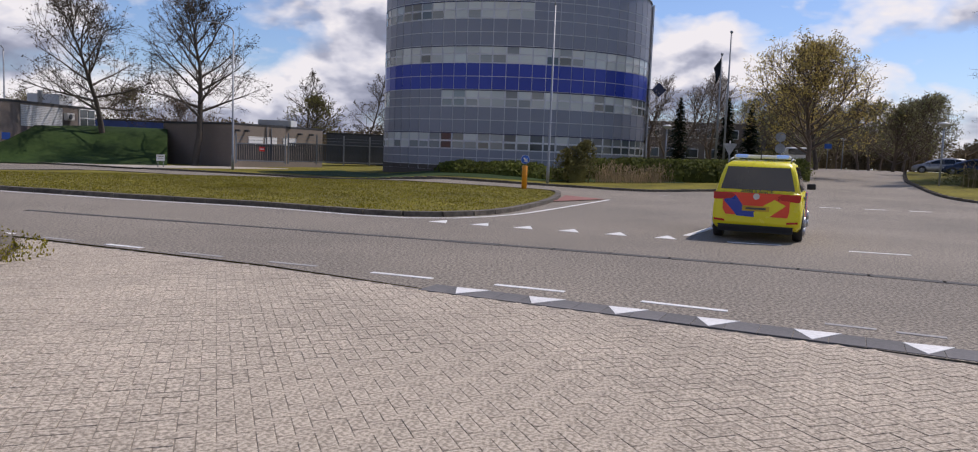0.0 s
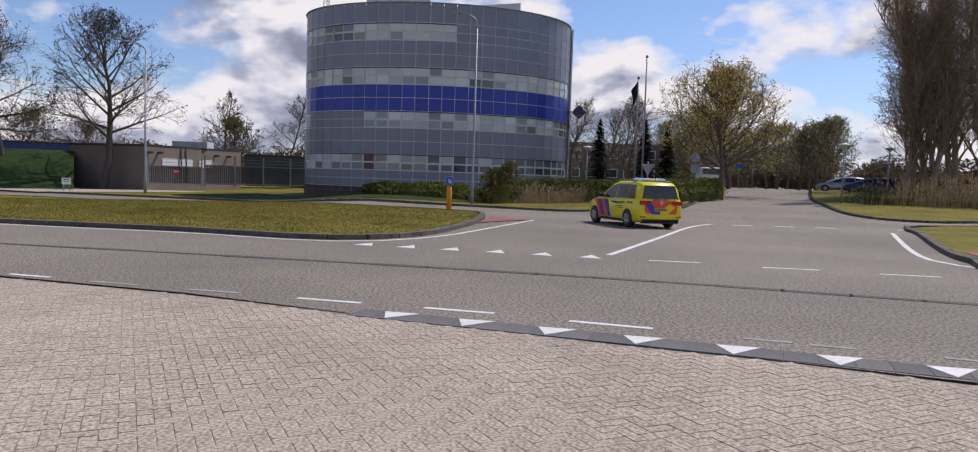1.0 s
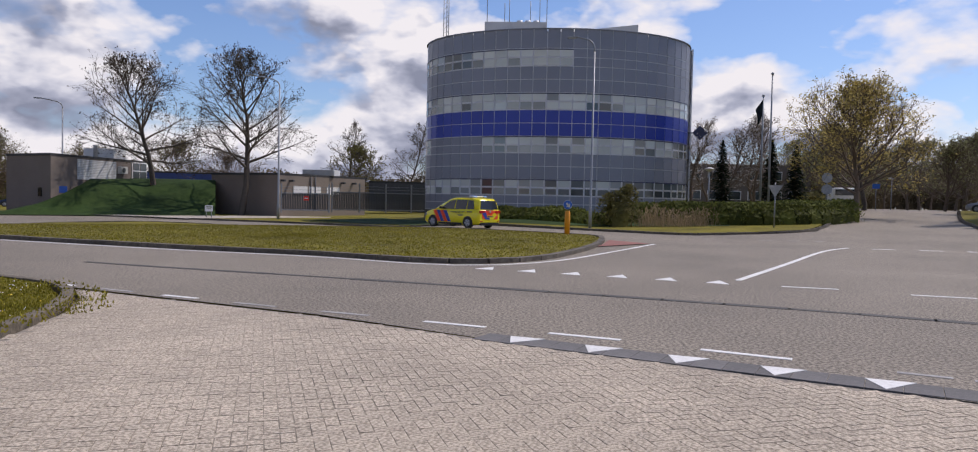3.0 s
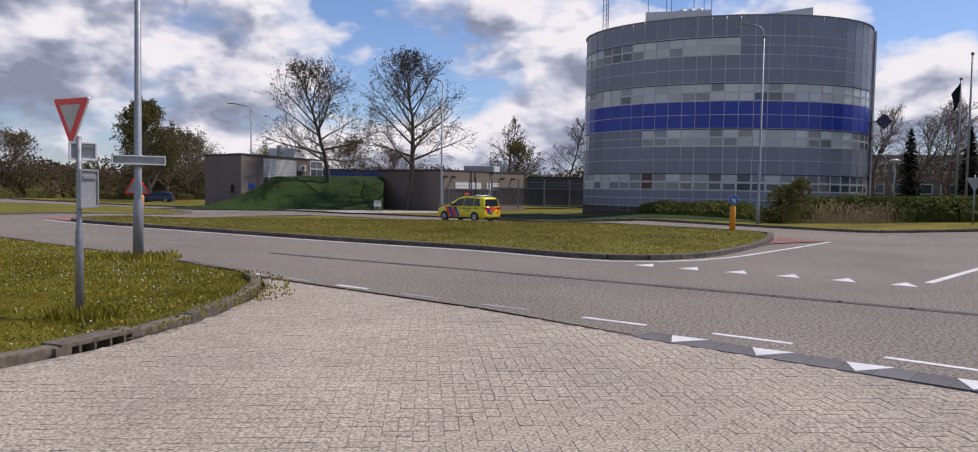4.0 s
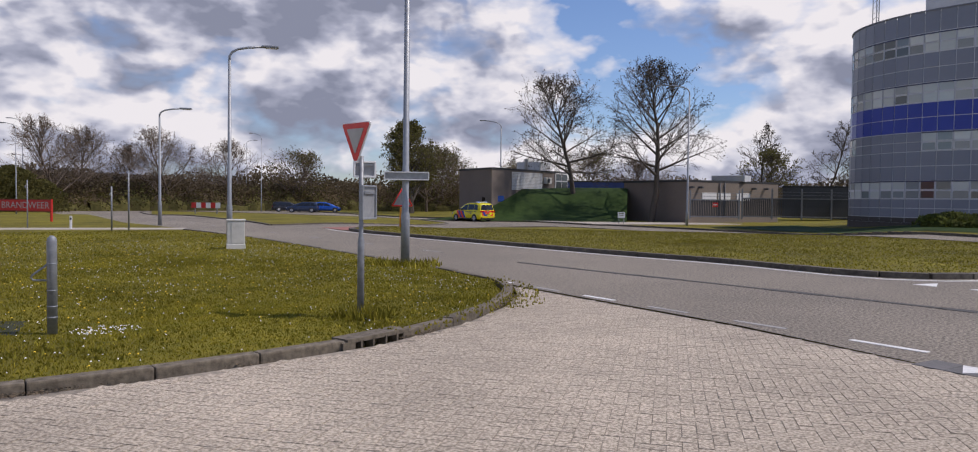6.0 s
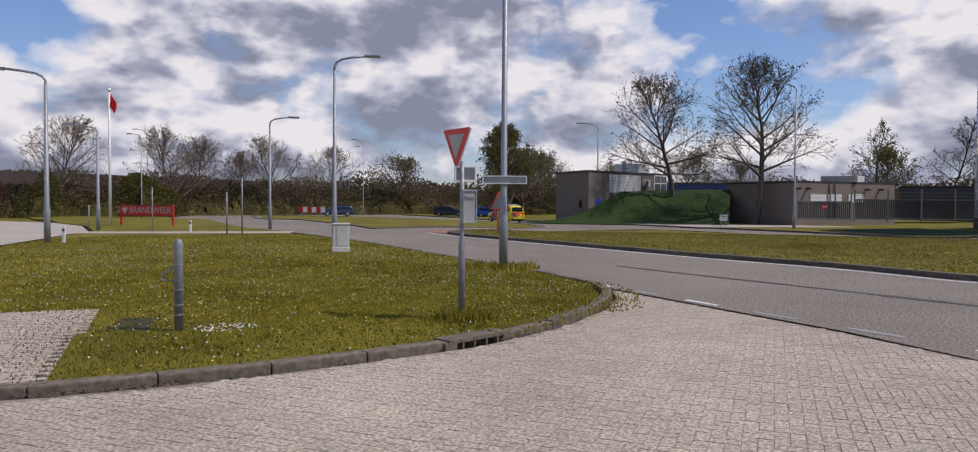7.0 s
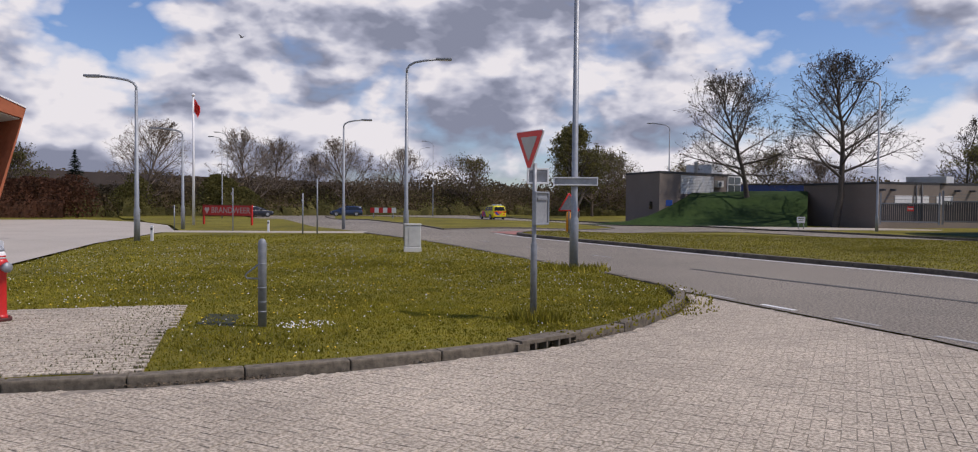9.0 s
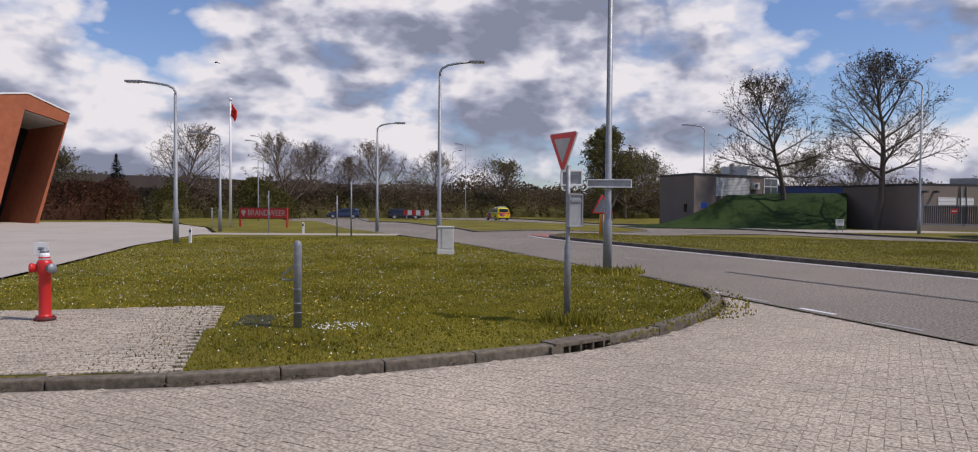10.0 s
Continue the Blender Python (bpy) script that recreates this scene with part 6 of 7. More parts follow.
def wheel_parts(parent, x, y, r, out):
    """A wheel whose own centre is its axle, under the given vehicle."""
    bm = bmesh.new()
    tube(bm, [(0, -0.10, 0), (0, -0.085, 0), (0, 0.085, 0), (0, 0.10, 0)], [r * 0.93, r, r, r * 0.93], 24)
    w = part("wheel", bm, BLACK, parent)
    w.matrix_basis = pose(x, y, r)
    bm = bmesh.new()
    s = 1 if out > 0 else -1
    tube(bm, [(0, s * 0.09, 0), (0, s * 0.104, 0)], [r * 0.66, r * 0.64], 20)
    part("rim", bm, GALVD, w)
    for k in range(5):
        a = k * 2 * math.pi / 5
        bm = bmesh.new()
        d = Vector((math.cos(a), 0, math.sin(a)))
        tube(bm, [Vector((0, s * 0.108, 0)) + d * 0.03, Vector((0, s * 0.108, 0)) + d * r * 0.62], [r * 0.16, r * 0.12], 6)
        part("spoke", bm, ALLOY, w)
    return w


def side_pts(prof, y_of_z, sign, out):
    return [(x, sign * (y_of_z(z) + out), z) for x, z in prof]


def side_panel(name, prof, y_of_z, sign, material, parent, out=0.012, label=""):
    """A thin raised sheet on a vehicle's side with the outline prof in x and z."""
    bm = bmesh.new()
    a = [bm.verts.new(p) for p in side_pts(prof, y_of_z, sign, out)]
    b = [bm.verts.new(p) for p in side_pts(prof, y_of_z, sign, out - 0.05)]
    n = len(prof)
    bm.faces.new(a), bm.faces.new(b[::-1])
    for k in range(n):
        bm.faces.new((a[k], b[k], b[(k + 1) % n], a[(k + 1) % n]))
    bmesh.ops.triangulate(bm, faces=[f for f in bm.faces if len(f.verts) > 4])
    bmesh.ops.recalc_face_normals(bm, faces=bm.faces)
    return part(name, bm, material, parent, label)


def rear_panel(name, prof, x_of_z, material, parent, out=0.01, label=""):
    """A thin raised sheet on a vehicle's rear with the outline prof in y and z."""
    bm = bmesh.new()
    a = [bm.verts.new((x_of_z(z) - out, y, z)) for y, z in prof]
    b = [bm.verts.new((x_of_z(z) - out + 0.05, y, z)) for y, z in prof]
    n = len(prof)
    bm.faces.new(a), bm.faces.new(b[::-1])
    for k in range(n):
        bm.faces.new((a[k], b[k], b[(k + 1) % n], a[(k + 1) % n]))
    bmesh.ops.recalc_face_normals(bm, faces=bm.faces)
    return part(name, bm, material, parent, label)


def vehicle(name, label, paint, tall=1.0, length=4.5, parked=None, rear_half=(0.66, 0.58)):
    """A passenger car in parts: skin, cabin, windows, lamps, bumpers, mirrors, wheels."""
    ob = anchor(name, 0, 0, 0, 0, label, "car")
    k = length / 4.5
    H = tall
    bm = bmesh.new()
    loft(bm, [(-0.87 * k, 0.40, 0.92 * H, 0.82), (-0.83 * k, 0.30, 0.985 * H, 0.875), (-0.66 * k, 0.25, 1.0 * H, 0.895), (-0.2 * k, 0.20, 1.01 * H, 0.91), (1.2 * k, 0.19, 0.99 * H, 0.915), (2.5 * k, 0.19, 0.97 * H, 0.91), (2.85 * k, 0.2, 0.94 * H, 0.90), (3.3 * k, 0.21, 0.84 * H, 0.85), (3.52 * k, 0.26, 0.74 * H, 0.77), (3.62 * k, 0.36, 0.60 * H, 0.62)], low_ring)
    part("body", bm, paint, ob)
    z0, z1 = 0.98 * H, 1.60 * H if tall >= 1 else 1.42
    bm = bmesh.new()
    loft(bm, [(-0.80 * k, z0 - 0.05, z0 + 0.03, 0.84, 0.80), (-0.72 * k, z0 - 0.05, z1 - 0.16, 0.85, 0.72), (-0.60 * k, z0 - 0.05, z1 - 0.03, 0.865, 0.69), (0.2 * k, z0 - 0.05, z1 + 0.02, 0.875, 0.685), (1.2 * k, z0 - 0.05, z1 + 0.01, 0.875, 0.685), (1.65 * k, z0 - 0.05, z1 - 0.09, 0.875, 0.69), (2.35 * k, z0 - 0.05, z0 + 0.22, 0.865, 0.76), (2.75 * k, z0 - 0.06, z0 + 0.0, 0.85, 0.80)], cabin_ring)
    part("cabin", bm, paint, ob)

    def y_side(z):
        t = max(0.0, (z - z0 + 0.05) / (z1 - z0 + 0.02))
        return 0.875 + (0.695 - 0.875) * t if z > z0 - 0.05 else 0.917

    top = z1 - 0.10
    for s in (1, -1):
        for prof in ([(-0.45 * k, z0 + 0.04), (0.12 * k, z0 + 0.04), (0.12 * k, top), (-0.28 * k, top - 0.02)], [(0.17 * k, z0 + 0.04), (1.02 * k, z0 + 0.03), (1.02 * k, top), (0.17 * k, top)], [(1.08 * k, z0 + 0.03), (2.1 * k, z0 + 0.02), (2.0 * k, z0 + 0.16), (1.5 * k, top - 0.06), (1.08 * k, top)]):
            side_panel("side_window", prof, y_side, s, GLASSD, ob, 0.008)
        bm = bmesh.new()
        box(bm, 2.0 * k, s * 1.0, z0 + 0.10, 0.12, 0.2, 0.14, 0.03)
        part("mirror", bm, BLACK, ob)
        side_panel("sill", [(0.45 * k, 0.20), (2.3 * k, 0.20), (2.3 * k, 0.31), (0.45 * k, 0.31)], lambda z: 0.905, s, BLACK, ob)
        side_panel("door_handle", [(0.25 * k, 0.86 * H), (0.45 * k, 0.86 * H), (0.45 * k, 0.89 * H), (0.25 * k, 0.89 * H)], lambda z: 0.895, s, FENCE, ob, 0.02)
        side_panel("door_handle", [(1.15 * k, 0.85 * H), (1.35 * k, 0.85 * H), (1.35 * k, 0.88 * H), (1.15 * k, 0.88 * H)], lambda z: 0.895, s, FENCE, ob, 0.02)
        for xx in (0, 2.75 * k):
            arch = [(xx + 0.375 * math.cos(a * math.pi / 12), 0.32 + 0.375 * math.sin(a * math.pi / 12)) for a in range(-1, 14)]
            side_panel("wheel_arch", arch, lambda z: 0.905, s, BLACK, ob, 0.008)
        bm = bmesh.new()
        box(bm, 3.36 * k, s * 0.66, 0.68 * H, 0.3, 0.3, 0.13, 0.03)
        part("headlight", bm, GALV, ob)
    bm = bmesh.new()
    box(bm, -0.80 * k, 0, 0.26, 0.14, 1.5, 0.14, 0.03)
    part("rear_bumper_insert", bm, BLACK, ob)
    xr = lambda z: -0.815 * k + 0.24 * k * max(0.0, (z - z0) / (z1 - z0))
    rear_panel("rear_window", [(-rear_half[0], z0 + 0.05), (rear_half[0], z0 + 0.05), (rear_half[1], z1 - 0.13), (-rear_half[1], z1 - 0.13)], lambda z: -0.81 * k + 0.11 * k * max(0.0, (z - z0) / (z1 - z0)), GLASSD, ob, 0.014)
    for s in (1, -1):
        rear_panel("tail_lamp", [(s * 0.42, 0.83 * H), (s * 0.84, 0.81 * H), (s * 0.84, 0.93 * H), (s * 0.45, 0.92 * H)], lambda z: -0.868 * k, REDLAMP, ob, 0.012)
    wheels = [wheel_parts(ob, xx, s * 0.825, 0.32, s) for xx in (0, 2.75 * k) for s in (1, -1)]
    if parked:
        ob.matrix_basis = parked
    return ob, wheels


amb, amb_wheels = vehicle("ambulance", "yellow ambulance car with red and blue stripes and blue flashing lights", YELLOW, 1.06, 4.5, rear_half=(0.74, 0.62))
amb["category"] = "ambulance"
flat = lambda z: 0.912
for s in (1, -1):
    for x0, m in ((1.28, DBLUE), (1.55, REDORANGE), (1.82, DBLUE), (2.09, REDORANGE)):
        side_panel("stripe", [(x0, 0.34), (x0 + 0.25, 0.34), (x0 + 0.62, 0.99), (x0 + 0.37, 0.99)], flat, s, m, amb, 0.007, "slanting livery stripe")
    text_mesh("AMBULANCE", 0.13, FENCE, amb, pose(0.75, s * 0.925, 0.90, 90, 0, 180 if s > 0 else 0))
    for bx, bz, bw_, bh in ((0.62, 0.78, 0.5, 0.03), (0.55, 0.71, 0.35, 0.03), (-0.15, 0.93, 0.4, 0.05)):
        bm = bmesh.new()
        box(bm, bx, s * 0.918, bz, bw_, 0.012, bh)
        part("lettering_bar", bm, FENCE, amb)
    bm = bmesh.new()
    tube(bm, [(-0.45, s * 0.62, 1.71), (0.2, s * 0.62, 1.76), (1.2, s * 0.62, 1.75)], 0.02, 6)
    part("roof_rail", bm, GALV, amb)
rear = lambda z: -0.872
rear_panel("rear_red_field", [(-0.63, 0.53), (0.60, 0.55), (0.67, 0.66), (0.67, 1.02), (-0.66, 1.02), (-0.66, 0.64)], rear, REDORANGE, amb, 0.008, "red film across the tailgate")
rear_panel("rear_blue_field", [(0.66, 0.85), (0.42, 0.97), (0.27, 0.76), (0.44, 0.61)], rear, DBLUE, amb, 0.012)
rear_panel("rear_blue_field", [(0.44, 0.61), (0.27, 0.76), (-0.02, 0.61), (-0.02, 0.515), (0.38, 0.53)], rear, DBLUE, amb, 0.0125)
rear_panel("rear_yellow_chevron", [(-0.17, 0.78), (-0.36, 0.90), (-0.59, 0.78), (-0.25, 0.51), (0.02, 0.51), (0.04, 0.61)], rear, YELLOW, amb, 0.0135)
rear_panel("number_plate", [(-0.27, 0.64), (0.27, 0.64), (0.27, 0.75), (-0.27, 0.75)], rear, mat("plate yellow", (0.75, 0.48, 0.02), None, 4, 0.5), amb, 0.022)
rear_panel("plate_bar", [(-0.2, 0.675), (0.2, 0.675), (0.2, 0.715), (-0.2, 0.715)], rear, FENCE, amb, 0.027)
rear_panel("rear_valance", [(-0.70, 0.20), (0.70, 0.20), (0.76, 0.34), (-0.76, 0.34)], lambda z: -0.86, BLACK, amb, 0.01)
for s in (1, -1):
    rear_panel("fog_reflector", [(s * 0.62, 0.40), (s * 0.84, 0.42), (s * 0.84, 0.46), (s * 0.62, 0.44)], lambda z: -0.88, REDLAMP, amb, 0.012)
text_mesh("AMBULANCE", 0.11, FENCE, amb, pose(-0.845, 0, 1.045, 90, 0, -90))
bm = bmesh.new()
bmesh.ops.create_cone(bm, cap_ends=True, segments=18, radius1=0.065, radius2=0.065, depth=0.02, matrix=pose(-0.895, 0, 0.95, 0, 90, 0))
part("badge", bm, ALLOY, amb)
for s in (1, -1):
    rear_panel("tail_lamp_outer", [(s * 0.42, 0.96), (s * 0.50, 0.89), (s * 0.86, 0.87), (s * 0.87, 1.02), (s * 0.50, 1.01)], rear, REDLAMP, amb, 0.02)
bm = bmesh.new()
box(bm, 0.05, 0, 1.79, 0.34, 1.16, 0.075, 0.03)
bar = part("light_bar", bm, WHITE, amb, "white roof light bar with blue ends")
for s in (1, -1):
    bm = bmesh.new()
    box(bm, 0.05, s * 0.42, 1.80, 0.36, 0.26, 0.08, 0.03)
    part("blue_lens", bm, BLUELAMP, bar)
bm = bmesh.new()
tube(bm, [(-0.35, 0, 1.72), (-0.45, 0, 2.0)], [0.012, 0.006], 6)
part("aerial", bm, BLACK, amb)

CARBLUE = mat("bright blue car paint", (0.015, 0.09, 0.42), (0.013, 0.08, 0.38), 2, 0.25, 0.1, patch=0.03)
CARDARK = mat("dark car paint", (0.025, 0.026, 0.032), (0.02, 0.021, 0.026), 2, 0.25, 0.1, patch=0.03)
CARNAVY = mat("navy car paint", (0.03, 0.045, 0.09), (0.025, 0.04, 0.08), 2, 0.25, 0.1, patch=0.03)
CARGREY = mat("silver car paint", (0.32, 0.33, 0.35), (0.29, 0.30, 0.32), 2, 0.3, 0.4, patch=0.03)
CARRED = mat("maroon car paint", (0.10, 0.02, 0.02), (0.08, 0.018, 0.018), 2, 0.3, 0.1, patch=0.03)
blue_car, blue_wheels = vehicle("blue_car", "bright blue hatchback driving on the far road", CARBLUE, 0.92, 4.1)
dark_car, dark_wheels = vehicle("dark_car", "dark saloon driving on the far road", CARDARK, 0.88, 4.6)
dark_car2, dark2_wheels = vehicle("dark_car", "dark estate car driving on the far road", CARDARK, 0.9, 4.5)
grey_car, grey_wheels = vehicle("grey_car", "dark grey car turning on the far road", CARNAVY, 0.9, 4.4)
for x, y, rz, m, lb in ((41.6, 63.2, 150, CARNAVY, "navy blue car parked beside the street"), (41.0, 66.6, 150, CARGREY, "silver car parked beside the street"), (45.0, 60.0, 60, CARRED, "maroon car parked behind reeds"), (50, 62.0, 60, CARGREY, "grey car parked behind reeds")):
    vehicle("parked_car", lb, m, 0.92, 4.3, pose(x, y, rise(x, y), 0, 0, rz))

# ---- bird ----
bird = anchor("bird", 0, 0, 0, 0, "small dark bird flying under clouds", "bird")
bm = bmesh.new()
tube(bm, [(-0.22, 0, 0), (-0.1, 0, 0.01), (0.08, 0, 0.02), (0.2, 0, 0.01)], [0.01, 0.05, 0.06, 0.015], 8)
part("body", bm, BLACK, bird)
wings = []
for s in (1, -1):
    bm = bmesh.new()
    slab(bm, [(0.1, 0), (0.06, s * 0.22), (-0.03, s * 0.45), (-0.1, s * 0.2), (-0.08, 0)], -0.006, 0.006)
    wings.append((s, part("wing", bm, BLACK, bird)))

# ---- pavers ----
PAX = radians(20.0)             # turn of the herringbone
ca, sa = math.cos(PAX), math.sin(PAX)
PW = 0.105


def paver_grid(poly, x0, x1, y0, y1):
    """Centres and turns of herringbone pavers that lie inside poly."""
    res = []
    n = int(max(abs(x0), abs(x1), abs(y0), abs(y1)) * 1.5 / PW)
    for i in range(-n, n):
        for j in range(-n, n):
            m = (i - j) % 4
            if m == 0:
                u, v, t = (i + 1) * PW, (j + 0.5) * PW, 0
            elif m == 3:
                u, v, t = (i + 0.5) * PW, (j + 1) * PW, 90
            else:
                continue
            x, y = u * ca - v * sa, u * sa + v * ca
            ex, ey = (ca * 0.1, sa * 0.1) if t == 0 else (-sa * 0.1, ca * 0.1)
            if x0 < x < x1 and y0 < y < y1 and inside(x + ex, y + ey, poly) and inside(x - ex, y - ey, poly):
                res.append((x, y, t))
    return res


rnd = random.Random(77)
apron = anchor("apron", label="grey concrete pavers laid in herringbone", category="pavement", kind="structure")
cells = paver_grid(APRON, -10.5, 9.0, -5.0, 12.2)
near = set()
order = sorted(range(len(cells)), key=lambda k: math.hypot(cells[k][0] + 0.3, cells[k][1] - 4.6))
near = set(order[:300])
bm = bmesh.new()
box(bm, 0, 0, -0.03, 0.207, 0.102, 0.06, 0)
bmesh.ops.bevel(bm, geom=[e for e in bm.edges if all(v.co.z > -0.01 for v in e.verts)], offset=0.003, segments=1, affect="EDGES")
one = part("paver", bm, BRICKP, apron)
pav_me = one.data
first = True
V, F = [], []
for k, (x, y, t) in enumerate(cells):
    z = 0.002 * noise.noise((x * 0.9, y * 0.9, 0)) + rnd.uniform(-0.0015, 0.0015)
    tilt = (rnd.gauss(0, 0.5), rnd.gauss(0, 0.5))
    a = math.degrees(PAX) + t + rnd.gauss(0, 0.4)
    if k in near:
        ob = one if first else new("paver", pav_me)
        first = False
        ob.parent = apron
        ob.matrix_basis = pose(x, y, z, tilt[0], tilt[1], a)
        continue
    c, s = math.cos(radians(a)), math.sin(radians(a))
    b = len(V)
    for hx, hy, zz in ((0.1035, 0.0510, -0.02), (0.1005, 0.0482, 0.0)):
        for sx, sy in ((-1, -1), (1, -1), (1, 1), (-1, 1)):
            px, py = sx * hx, sy * hy
            V.append((x + px * c - py * s, y + px * s + py * c, z + zz + (px * tilt[1] - py * tilt[0]) * -0.01))
    F.extend([(b + 4, b + 5, b + 6, b + 7)] + [(b + q, b + (q + 1) % 4, b + 4 + (q + 1) % 4, b + 4 + q) for q in range(4)])
raw("paver_field", V, F, BRICK, apron)["kind"] = "stuff"
# hydrant patch, laid in straight rows of thicker blocks
PATCH = [(-11.32, 4.17), (-7.25, 2.2), (-8.12, 0.88), (-9.45, -1.5), (-14.0, -1.2), (-12.9, 1.03), (-12.68, 1.58)]
drape("patch_bed", PATCH, 0.081, mat("mossy joint", (0.17, 0.145, 0.10), (0.09, 0.085, 0.05), 12, 0.95), "sandy bed under a paved patch", "pavement", step=3)
patch = anchor("paved_patch", label="grey concrete blocks in rows round the hydrant", category="pavement", kind="structure")
V, F = [], []
ang = math.atan2(-2.05, 4.28) + math.pi / 2
c, s = math.cos(ang), math.sin(ang)
for i in range(-60, 60):
    for j in range(-60, 60):
        u, v = (i + 0.5 * (j % 2)) * 0.212, j * 0.106
        x, y = -10 + u * c - v * s, 2 + u * s + v * c
        if not inside(x, y, PATCH):
            continue
        b = len(V)
        zt = 0.093 + rnd.uniform(-0.003, 0.003)
        for hx, hy, zz in ((0.100, 0.047, zt - 0.02), (0.0955, 0.0435, zt)):
            for sx, sy in ((-1, -1), (1, -1), (1, 1), (-1, 1)):
                px, py = sx * hx, sy * hy
                V.append((x + px * c - py * s, y + px * s + py * c, zz))
        F.extend([(b + 4, b + 5, b + 6, b + 7)] + [(b + q, b + (q + 1) % 4, b + 4 + (q + 1) % 4, b + 4 + q) for q in range(4)])
raw("block_field", V, F, BRICK, patch)["kind"] = "stuff"
hydrant.location = (-11.32, 1.88, 0.093)
hydrant.scale = (0.9, 0.9, 0.95)

# ---- grass blades and flowers ----
# shadow by the steel bollard, painted as a dark sheet with thinner grass
SHADOW_PATCH = [(-9.57, 3.65), (-10.3, 4.15), (-9.95, 4.45), (-9.05, 3.90)]
drape("damp_hollow", SHADOW_PATCH, 0.079, mat("dark shadow tone", (0.035, 0.038, 0.012), (0.018, 0.02, 0.008), 9, 0.95, bump=0.6), "dark sheet standing in for a cast shadow on the lawn", "soil", step=0.5)
def blades(name, poly, n, near_pt, reach, h, w, material, label, z=0.1, seed=5, skip=None):
    rnd = random.Random(seed)
    V, F = [], []
    k = 0
    xs, ys = [p[0] for p in poly], [p[1] for p in poly]
    tries = 0
    while k < n and tries < n * 12:
        tries += 1
        a, r = rnd.uniform(0, 6.283), reach * rnd.random() ** 0.75
        x, y = near_pt[0] + math.cos(a) * r, near_pt[1] + math.sin(a) * r
        if not inside(x, y, poly) or (skip and inside(x, y, skip)) or (inside(x, y, SHADOW_PATCH) and rnd.random() < 0.55):
            continue
        tall = h * rnd.uniform(0.5, 1.2) * (0.7 + 0.8 * max(0, noise.noise((x * 0.7, y * 0.7, 2))))
        ww = w * (1 + r / reach * 1.5)
        dx, dy = rnd.gauss(0, 0.4) * tall, rnd.gauss(0, 0.4) * tall
        b = rnd.uniform(0, 6.283)
        cx, cy = math.cos(b) * ww, math.sin(b) * ww
        i = len(V)
        zz = z + rise(x, y)
        V.extend([(x - cx, y - cy, zz - 0.01), (x + cx, y + cy, zz - 0.01), (x + dx, y + dy, zz + tall)])
        F.append((i, i + 1, i + 2))
        k += 1
    return tagged(raw(name, V, F, material), label, "grass", kind="stuff")


blades("lawn_blades", NEAR_GRASS, 150000, (-8.5, 6.5), 9.0, 0.032, 0.005, BLADE, "fine green grass blades of the lawn", z=0.075, seed=5, skip=PATCH)
blades("lawn_blades_far", NEAR_GRASS, 60000, (-17, 11), 16.0, 0.045, 0.014, BLADE, "green grass blades of the lawn", z=0.075, seed=6, skip=PATCH)
blades("island_blades", ISLAND, 50000, (-9, 28), 20.0, 0.05, 0.018, BLADE, "green grass blades of the traffic island", seed=7)
blades("island_straw", ISLAND, 40000, (-9, 27), 20.0, 0.03, 0.022, STRAW, "dry mown clippings on the traffic island", seed=8)
blades("kerb_weeds", [(-7.5, 6.3), (-5.6, 6.4), (-5.7, 9.8), (-6.9, 11.6), (-8.2, 12.6), (-8.6, 11.5), (-7.0, 9.0)], 900, (-6.7, 9.5), 3.5, 0.05, 0.012, BLADE, "tufts of weeds along the kerb", seed=9)
blades("post_tuft", [(-7.4, 6.8), (-6.6, 6.8), (-6.6, 7.6), (-7.4, 7.6)], 420, (-6.95, 7.2), 0.40, 0.20, 0.006, BLADE, "long grass round a sign post", seed=10)
blades("column_tuft", [(-12.6, 12.8), (-10.4, 12.8), (-10.4, 14.2), (-12.6, 14.2)], 420, (-11.3, 13.3), 0.8, 0.2, 0.01, BLADE, "long grass round a lamp column", seed=11)
MOSS = mat("joint moss", (0.13, 0.13, 0.03), (0.075, 0.078, 0.018), 6, 0.95, rand=0.3, island=True)
V, F = [], []
rnd = random.Random(91)
for k in range(2300):
    q, r = rnd.random(), abs(rnd.gauss(0, 0.45)) if k < 1100 else rnd.uniform(0, 5)
    x, y = -11.32 + 4.07 * q - 0.435 * r, 4.17 - 1.97 * q - 0.9 * r
    u, v = (x + 10) * c + (y - 2) * s, -(x + 10) * s + (y - 2) * c
    if not inside(x, y, PATCH) or (k >= 1100 and noise.noise((x * 1.6, y * 1.6, 5)) < 0.28):
        continue
    v = round(v / 0.106 - 0.5) * 0.106 + 0.053
    x, y = -10 + u * c - v * s + rnd.gauss(0, 0.006), 2 + u * s + v * c + rnd.gauss(0, 0.006)
    a, h = rnd.uniform(0, 6.283), rnd.uniform(0.008, 0.028)
    i = len(V)
    V.extend([(x - math.cos(a) * 0.009, y - math.sin(a) * 0.009, 0.082), (x + math.cos(a) * 0.009, y + math.sin(a) * 0.009, 0.082), (x + rnd.gauss(0, 0.012), y + rnd.gauss(0, 0.012), 0.09 + h)])
    F.append((i, i + 1, i + 2))
tagged(raw("joint_weeds", V, F, MOSS), "moss and weeds in the joints of paving", "weeds", kind="stuff")


